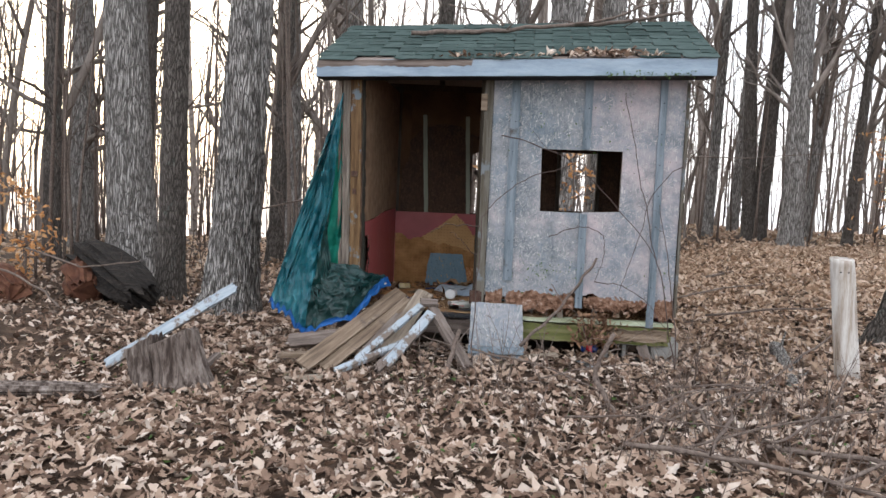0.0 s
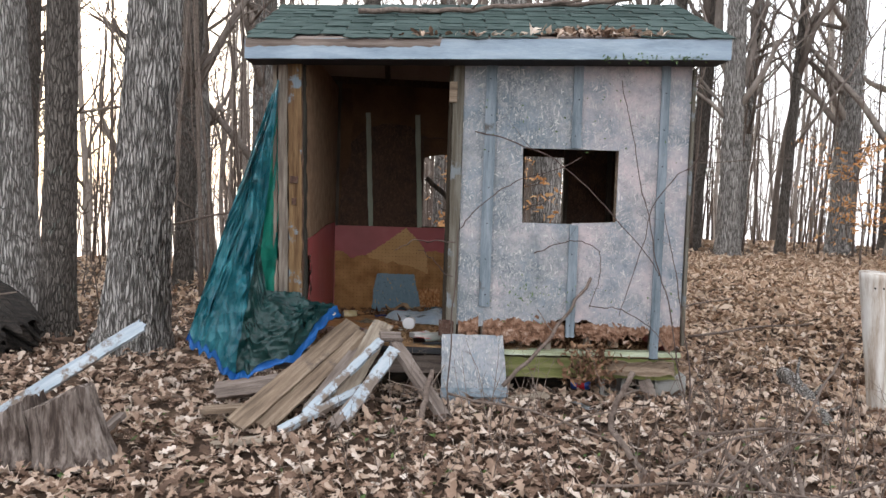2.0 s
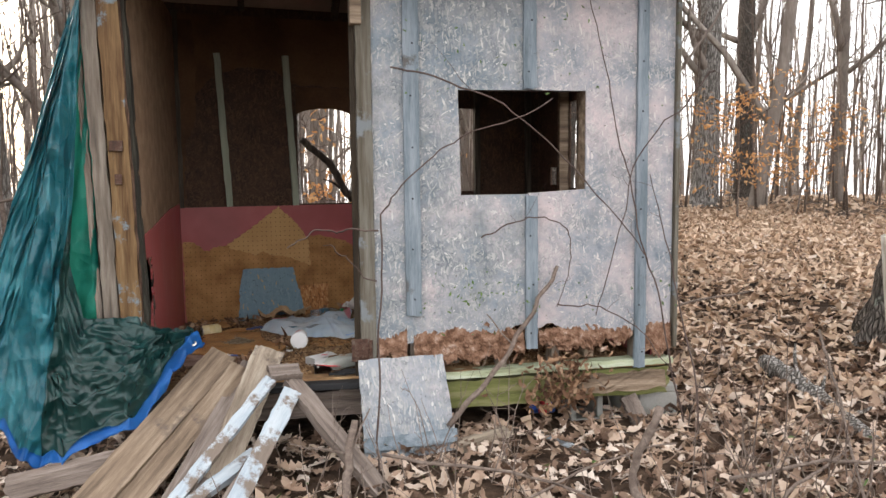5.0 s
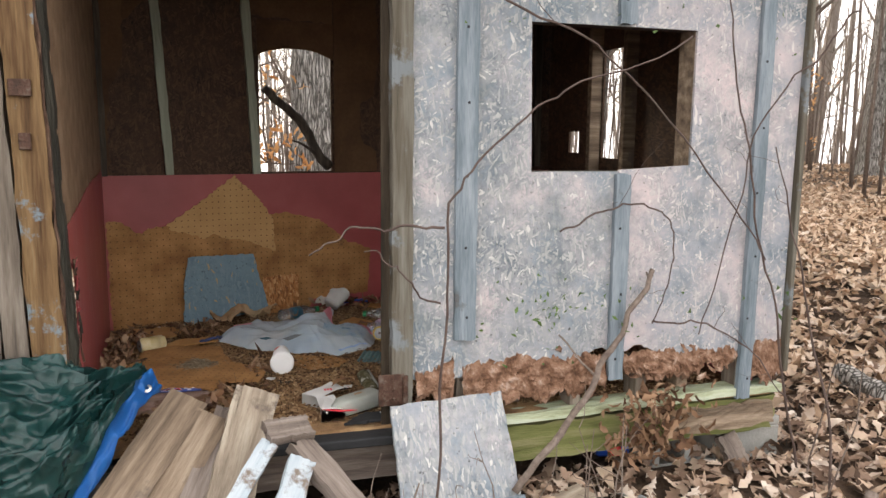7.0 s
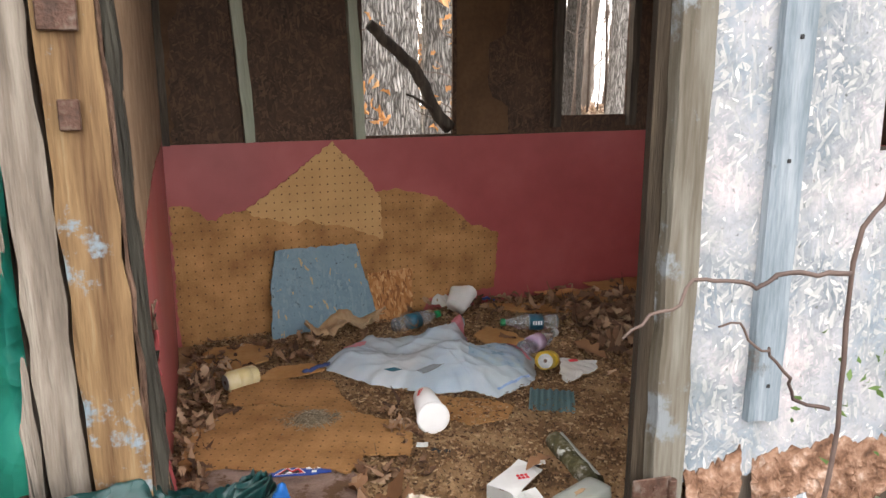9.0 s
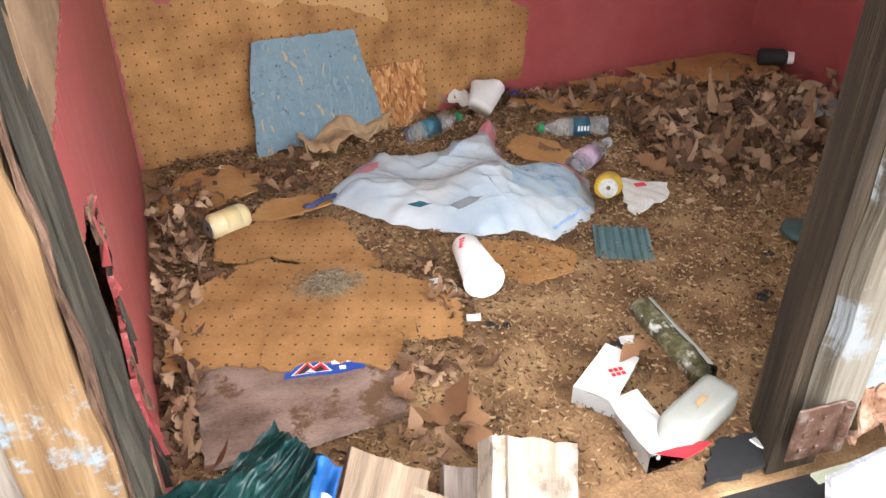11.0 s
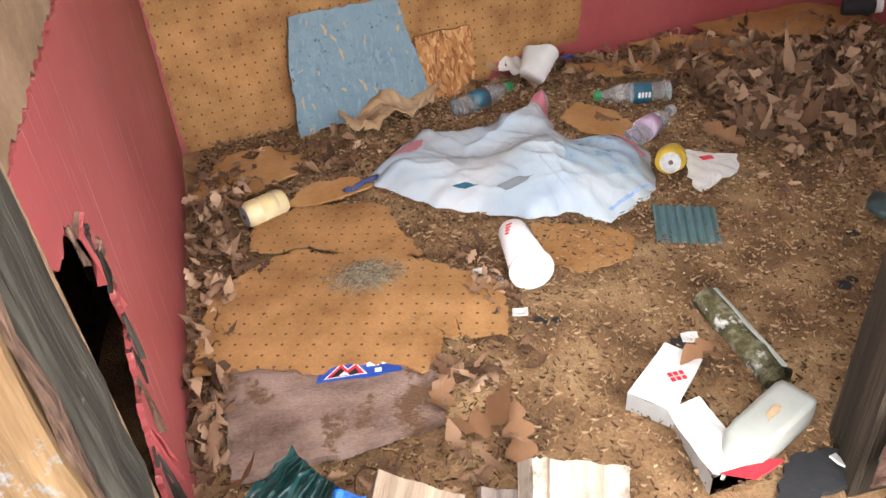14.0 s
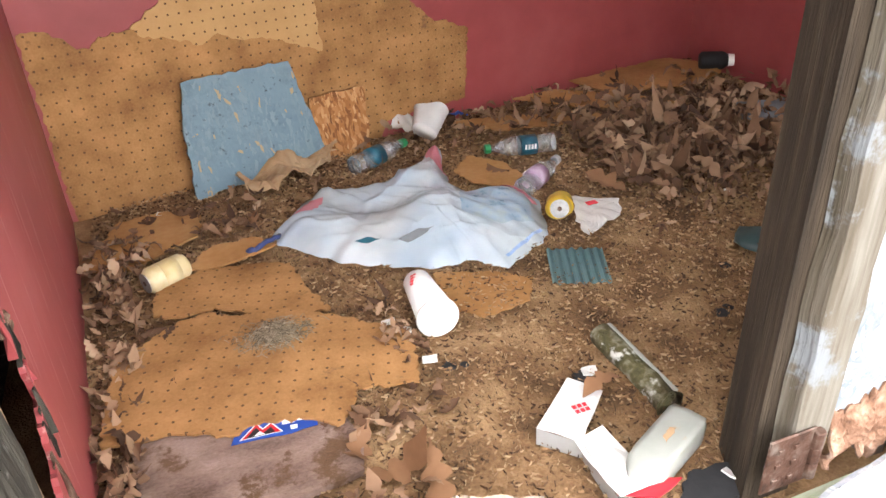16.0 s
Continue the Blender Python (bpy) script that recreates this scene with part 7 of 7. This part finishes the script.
stick("bramble_cane", [(1.86, -0.06, 0.60), (2.0, -0.08, 0.60), (2.15, -0.08, 0.54), (2.3, -0.10, 0.42), (2.42, -0.12, 0.25)], 0.0035, 0.002, M_cane, "thin looping bramble cane", "cane", G, 5, 8)
stick("bramble_cane", [(2.46, -0.30, -0.05), (2.42, -0.2, 0.5), (2.36, -0.12, 0.9), (2.30, -0.08, 1.2)], 0.005, 0.002, M_cane, "thin bramble cane by the corner", "cane", G, 3, 9)
stick("leaning_stick", [(1.33, -0.15, 0.08), (1.50, -0.12, 0.25), (1.66, -0.07, 0.46), (1.77, -0.05, 0.63), (1.87, -0.03, 0.775)], 0.013, 0.009, M_twig, "grey bare stick leaning on the wall", "stick", "", 2, 10)
stick("leaning_stick", [(0.845, -0.66, -0.12), (0.87, -0.50, 0.05), (0.90, -0.42, 0.22)], 0.019, 0.015, M_twig, "short grey forked stick against the boards", "stick", "", 2, 11)
stick("forked_stick", [(2.02, -1.22, -0.10), (1.93, -1.05, 0.0), (1.88, -0.90, 0.10), (1.92, -0.90, 0.22), (1.985, -0.90, 0.355)], 0.016, 0.015, M_twig, "pale forked stick standing in the leaves", "stick", "", 1, 12)
stick("branch", [(0.66, 1.72, 1.46), (0.78, 1.76, 1.36), (0.90, 1.78, 1.20), (1.00, 1.80, 1.06)], 0.022, 0.028, M_darkwood, "dark broken branch across the back window", "branch", "", 1, 13)
stick("fallen_branch", [(0.25, 0.42, 2.545), (0.55, 0.50, 2.575), (0.86, 0.55, 2.60), (1.20, 0.56, 2.635), (1.60, 0.58, 2.66), (2.0, 0.60, 2.69), (2.45, 0.58, 2.76)], 0.020, 0.014, M_twig, "grey fallen branch lying on the roof", "branch", "branches on the roof", 7, 14)
stick("fallen_branch", [(1.0, 0.62, 2.66), (0.92, 0.66, 2.74), (0.78, 0.70, 2.80), (0.5, 0.72, 2.86)], 0.013, 0.006, M_twig, "thin grey branch on the roof", "branch", "branches on the roof", 3, 15)
stick("fallen_branch", [(1.6, 0.56, 2.66), (1.9, 0.52, 2.70), (2.1, 0.48, 2.78), (2.4, 0.46, 2.82)], 0.012, 0.006, M_twig, "thin grey branch on the roof", "branch", "branches on the roof", 3, 16)
stick("log", [(3.36, 0.62, 0.08), (3.33, 0.30, 0.06), (3.30, 0.0, 0.03), (3.24, -0.45, -0.03)], 0.055, 0.04, M_bark, "short mossy broken limb on the leaves", "log", "", 3, 17, 12)
for i, (a, b, r) in enumerate((((2.25, -1.80, -0.07), (2.62, -2.25, -0.06), 0.012), ((2.64, -1.42, 0.02), (2.28, -2.36, -0.05), 0.011), ((2.75, -1.75, -0.04), (3.6, -2.15, -0.02), 0.016), ((2.45, -1.02, -0.02), (2.50, -1.60, -0.06), 0.014),
                               ((2.35, -0.75, 0.0), (3.1, -0.85, 0.05), 0.009), ((3.9, 0.9, 0.2), (2.75, -1.0, -0.02), 0.009), ((2.1, -1.2, -0.05), (2.9, -0.7, 0.06), 0.008), ((1.0, -0.5, 0.1), (1.9, -1.0, 0.0), 0.008),
                               ((2.3, -1.4, -0.04), (2.9, -1.1, 0.12), 0.007), ((2.0, -1.9, -0.06), (2.5, -1.2, 0.1), 0.006), ((3.0, -1.5, -0.04), (3.4, -0.8, 0.05), 0.008), ((1.4, -0.8, -0.04), (2.2, -0.6, 0.1), 0.006),
                               ((2.0, -2.0, -0.02), (3.1, -2.5, 0.0), 0.014), ((2.9, -2.3, -0.02), (3.9, -1.6, 0.05), 0.010), ((1.7, -1.5, -0.05), (2.6, -1.9, 0.08), 0.007), ((2.3, -1.9, -0.05), (3.5, -1.3, 0.10), 0.008), ((3.3, -1.2, 0.0), (2.7, -2.0, 0.06), 0.010), ((3.0, 1.8, 0.15), (4.6, 2.4, 0.24), 0.012), ((2.8, 2.6, 0.2), (3.9, 3.4, 0.35), 0.010), ((4.2, 9.0, 0.35), (5.4, 10.2, 0.45), 0.04), ((3.6, 5.5, 0.2), (4.8, 6.6, 0.35), 0.02))):
    a, b = Vector(a), Vector(b)
    stick("fallen_stick", [a, a.lerp(b, 0.5) + Vector((0.02, 0.03, 0.03)), b], r, r * 0.6, M_twig, "bare grey fallen stick on the leaves", "stick", "sticks on the ground", 4, 40 + i)
rng = random.Random(12)
v, f = [], []
for _ in range(210):
    x, y = (rng.gauss(2.5, 0.55), rng.gauss(-1.4, 0.6)) if rng.random() < 0.55 else (rng.uniform(0.4, 4.2), rng.uniform(-2.4, -0.25))
    z = ground_z(x, y)
    h = rng.uniform(0.15, 0.6)
    d = Vector((rng.uniform(-0.5, 0.5), rng.uniform(-0.5, 0.5), 1)).normalized()
    p = wander((x, y, z - 0.02), Vector((x, y, z)) + d * h, 5, 0.012, rng)
    tube_data(p, [0.0038, 0.0034, 0.003, 0.0024, 0.0018, 0.001], 4, v, f)
    for _ in range(2):
        q = p[rng.randrange(1, 6)]
        e = Vector((rng.uniform(-1, 1), rng.uniform(-1, 1), rng.uniform(0, 0.8))).normalized()
        tube_data(wander(q, q + e * rng.uniform(0.05, 0.2), 3, 0.01, rng), [0.0016, 0.0014, 0.0011, 0.0007], 3, v, f)
tagged(raw("dry_stems", v, f, M_twig), "thin dry weed stems standing in the leaves", "stems", kind="stuff")
pts = [(rng.gauss(1.88, 0.09), rng.gauss(-0.07, 0.03), rng.uniform(0.08, 0.34)) for _ in range(240)]
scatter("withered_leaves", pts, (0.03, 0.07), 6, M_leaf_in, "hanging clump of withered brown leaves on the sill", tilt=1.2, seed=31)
pts = [(rng.uniform(1.15, 2.45), rng.uniform(-0.09, -0.05), rng.choice((rng.uniform(0.45, 0.75), rng.uniform(1.5, 2.0)))) for _ in range(70)] + [(rng.gauss(1.5, 0.12), -0.06, rng.gauss(0.62, 0.08)) for _ in range(40)] + [(rng.uniform(1.85, 2.5), -0.23, rng.gauss(2.12, 0.015)) for _ in range(70)]
scatter("bramble_leaves", pts, (0.012, 0.03), 3, M_green, "tiny fresh green leaves on the canes", tilt=1.2, seed=32)
pts = [(x, y, ground_z(x, y) + 0.03) for x, y in ((rng.uniform(-2.2, 4.0), rng.uniform(-3.0, -0.3)) for _ in range(420))]
scatter("green_seedlings", pts, (0.015, 0.045), 3, M_green, "scattered small green weeds among the leaves", tilt=0.8, seed=33)
pts = [tuple(ROOF @ on_roof(rng.gauss(1.78, 0.14), abs(rng.gauss(0.04, 0.05)), 0.012)) for _ in range(120)] + [tuple(ROOF @ on_roof(rng.uniform(0.6, 2.2), abs(rng.gauss(0.0, 0.03)), 0.012)) for _ in range(60)]
scatter("roof_leaves", pts, (0.04, 0.09), 6, M_leaf, "brown leaves caught at the roof edge", tilt=0.6, seed=34)

# fence post
fp = thing("fence_post", "pale debarked wooden post leaning slightly", "post")
rng = random.Random(4)
v, f = [], []
N = 28
for i in range(25):
    t = i / 24
    for k in range(N):
        a = 2 * math.pi * k / N
        r = 0.082 * (1 + 0.05 * math.sin(3 * a + 1) + 0.05 * noise.noise(Vector((math.cos(a) * 3, math.sin(a) * 3, t * 2))) + 0.02 * noise.noise(Vector((math.cos(a) * 14, math.sin(a) * 14, t * 3)))) * (1 - 0.04 * t)
        v.append((3.665 - 0.105 * t + r * math.cos(a), -0.15 + r * math.sin(a), -0.02 + 0.90 * t + (0.012 * math.sin(a) if i == 24 else 0)))
for i in range(24):
    for k in range(N):
        f.append((i * N + k, i * N + (k + 1) % N, (i + 1) * N + (k + 1) % N, (i + 1) * N + k))
f.append(tuple(24 * N + k for k in range(N)))
raw("shaft", v, f, M_post, fp, True)
for dx in (-0.03, 0.02):
    part("nail_hole", lathe([(0, 0.006), (0.004, 0.006)], 8), M_black, fp).matrix_basis = along((3.565 + dx, -0.226, 0.79), (3.565 + dx, -0.24, 0.79))

# stump with a board across it
st = thing("stump", "split weathered tree stump on the ground", "stump")
v, f = [], []
N = 40
for part_i, (cx, cy, a0, a1) in enumerate(((-1.08, -1.19, 0.35, 0.0), (-0.85, -1.20, 0.0, 0.0))):
    base = len(v)
    for i in range(13):
        t = i / 12
        for k in range(N):
            a = 2 * math.pi * k / N
            rx, ry = (0.105, 0.15) if part_i == 0 else (0.16, 0.16)
            d = 1 + 0.22 * noise.noise(Vector((math.cos(a) * 4, math.sin(a) * 4, t * 0.8 + part_i * 5))) + 0.3 * (1 - t) ** 3 - 0.10 * abs(noise.noise(Vector((math.cos(a) * 6, math.sin(a) * 6, t * 1.6 + part_i))))
            v.append((cx - 0.09 * t + rx * d * math.cos(a), cy + ry * d * math.sin(a), -0.16 + t * ((0.26 if part_i == 0 else 0.32) + 0.07 * math.cos(a)) + (0.04 * noise.noise(Vector((a * 3, t, 7))) if i == 12 else 0)))
    for i in range(12):
        for k in range(N):
            f.append((base + i * N + k, base + i * N + (k + 1) % N, base + (i + 1) * N + (k + 1) % N, base + (i + 1) * N + k))
    f.append(tuple(base + 12 * N + k for k in range(N)))
raw("body", v, f, M_stump, st, False)
plank((-1.60, -0.98, -0.14), (-0.85, -0.43, 0.43), 0.075, 0.035, M_bluewood, "pale blue-white board propped over the stump", 131, 0.03, up=(0.2, -1, 0.5), group="", name="propped_board")

# rotten logs
def rotten_log(a, b, r, material, label, seed, squash=0.8):
    a, b = Vector(a), Vector(b)
    v, f = [], []
    N, R = 44, 46
    d = (b - a).normalized()
    s = Vector((-d.y, d.x, 0)).normalized()
    u = d.cross(s) * -1 if d.cross(s).z < 0 else d.cross(s)
    for i in range(R + 1):
        t = i / R
        p = a.lerp(b, t)
        end = 0.62 + 0.38 * math.sin(math.pi * min(1, max(0, t))) ** 0.5
        for k in range(N):
            an = 2 * math.pi * k / N
            q = 1 + 0.35 * noise.noise(Vector((math.cos(an) * 2, math.sin(an) * 2, t * 1.2 + seed))) + 0.5 * abs(noise.noise(Vector((math.cos(an) * 6, math.sin(an) * 6, t * 1.5 + seed)))) - 0.12
            e = 0.3 * noise.noise(Vector((math.cos(an) * 3, math.sin(an) * 3, seed))) if i in (0, R) else 0
            v.append(p + d * e + (s * math.cos(an) + u * math.sin(an) * squash) * r * q * end)
    for i in range(R):
        for k in range(N):
            f.append((i * N + k, i * N + (k + 1) % N, (i + 1) * N + (k + 1) % N, (i + 1) * N + k))
    f.append(tuple(reversed(range(N))))
    f.append(tuple(R * N + k for k in range(N)))
    return tagged(raw("rotten_log", v, f, material), label, "log", "rotten logs")


rotten_log((-2.45, 0.9, 0.06), (-3.75, 1.9, 0.40), 0.23, M_rotlog, "black rotten log with stringy grain", 1)
rotten_log((-3.0, 1.4, 0.0), (-4.3, 2.5, 0.16), 0.26, M_rotlog, "large dark rotten log fallen among leaves", 2)
rotten_log((-3.25, 1.15, 0.05), (-3.8, 1.9, 0.22), 0.22, M_rotlog_r, "crumbling red-brown rotten heartwood", 3)
rotten_log((-3.9, 0.95, 0.0), (-4.9, 1.7, 0.1), 0.20, M_rotlog_r, "crumbling red-brown rotten log end", 4)
rotten_log((-1.22, -1.62, -0.13), (-2.6, -2.1, -0.12), 0.075, M_stump, "grey weathered log lying in the leaves", 5)
stick("thin_branch", [(-4.9, 1.0, 0.35), (-3.9, 0.8, 0.25), (-3.3, 0.6, 0.10), (-3.0, 0.4, 0.0)], 0.014, 0.008, M_twig, "pale bent branch over the rotten log", "branch", "", 4, 61)
stick("thin_branch", [(-3.6, 0.7, 0.5), (-3.0, 0.7, 0.35), (-2.5, 0.9, 0.42)], 0.010, 0.006, M_twig, "thin grey branch over the rotten log", "branch", "", 4, 62)
stick("thin_branch", [(-1.6, 1.5, 0.95), (-1.2, 2.2, 1.10), (-0.8, 2.7, 1.6), (-0.5, 2.9, 2.2)], 0.012, 0.008, M_twig, "bent bare branch beside the shed", "branch", "", 5, 63)
stick("thin_branch", [(2.6, 3.2, 1.75), (3.6, 3.6, 1.80), (5.0, 4.0, 1.95)], 0.008, 0.003, M_twig, "long thin bare branch reaching past the shed", "branch", "", 8, 64)
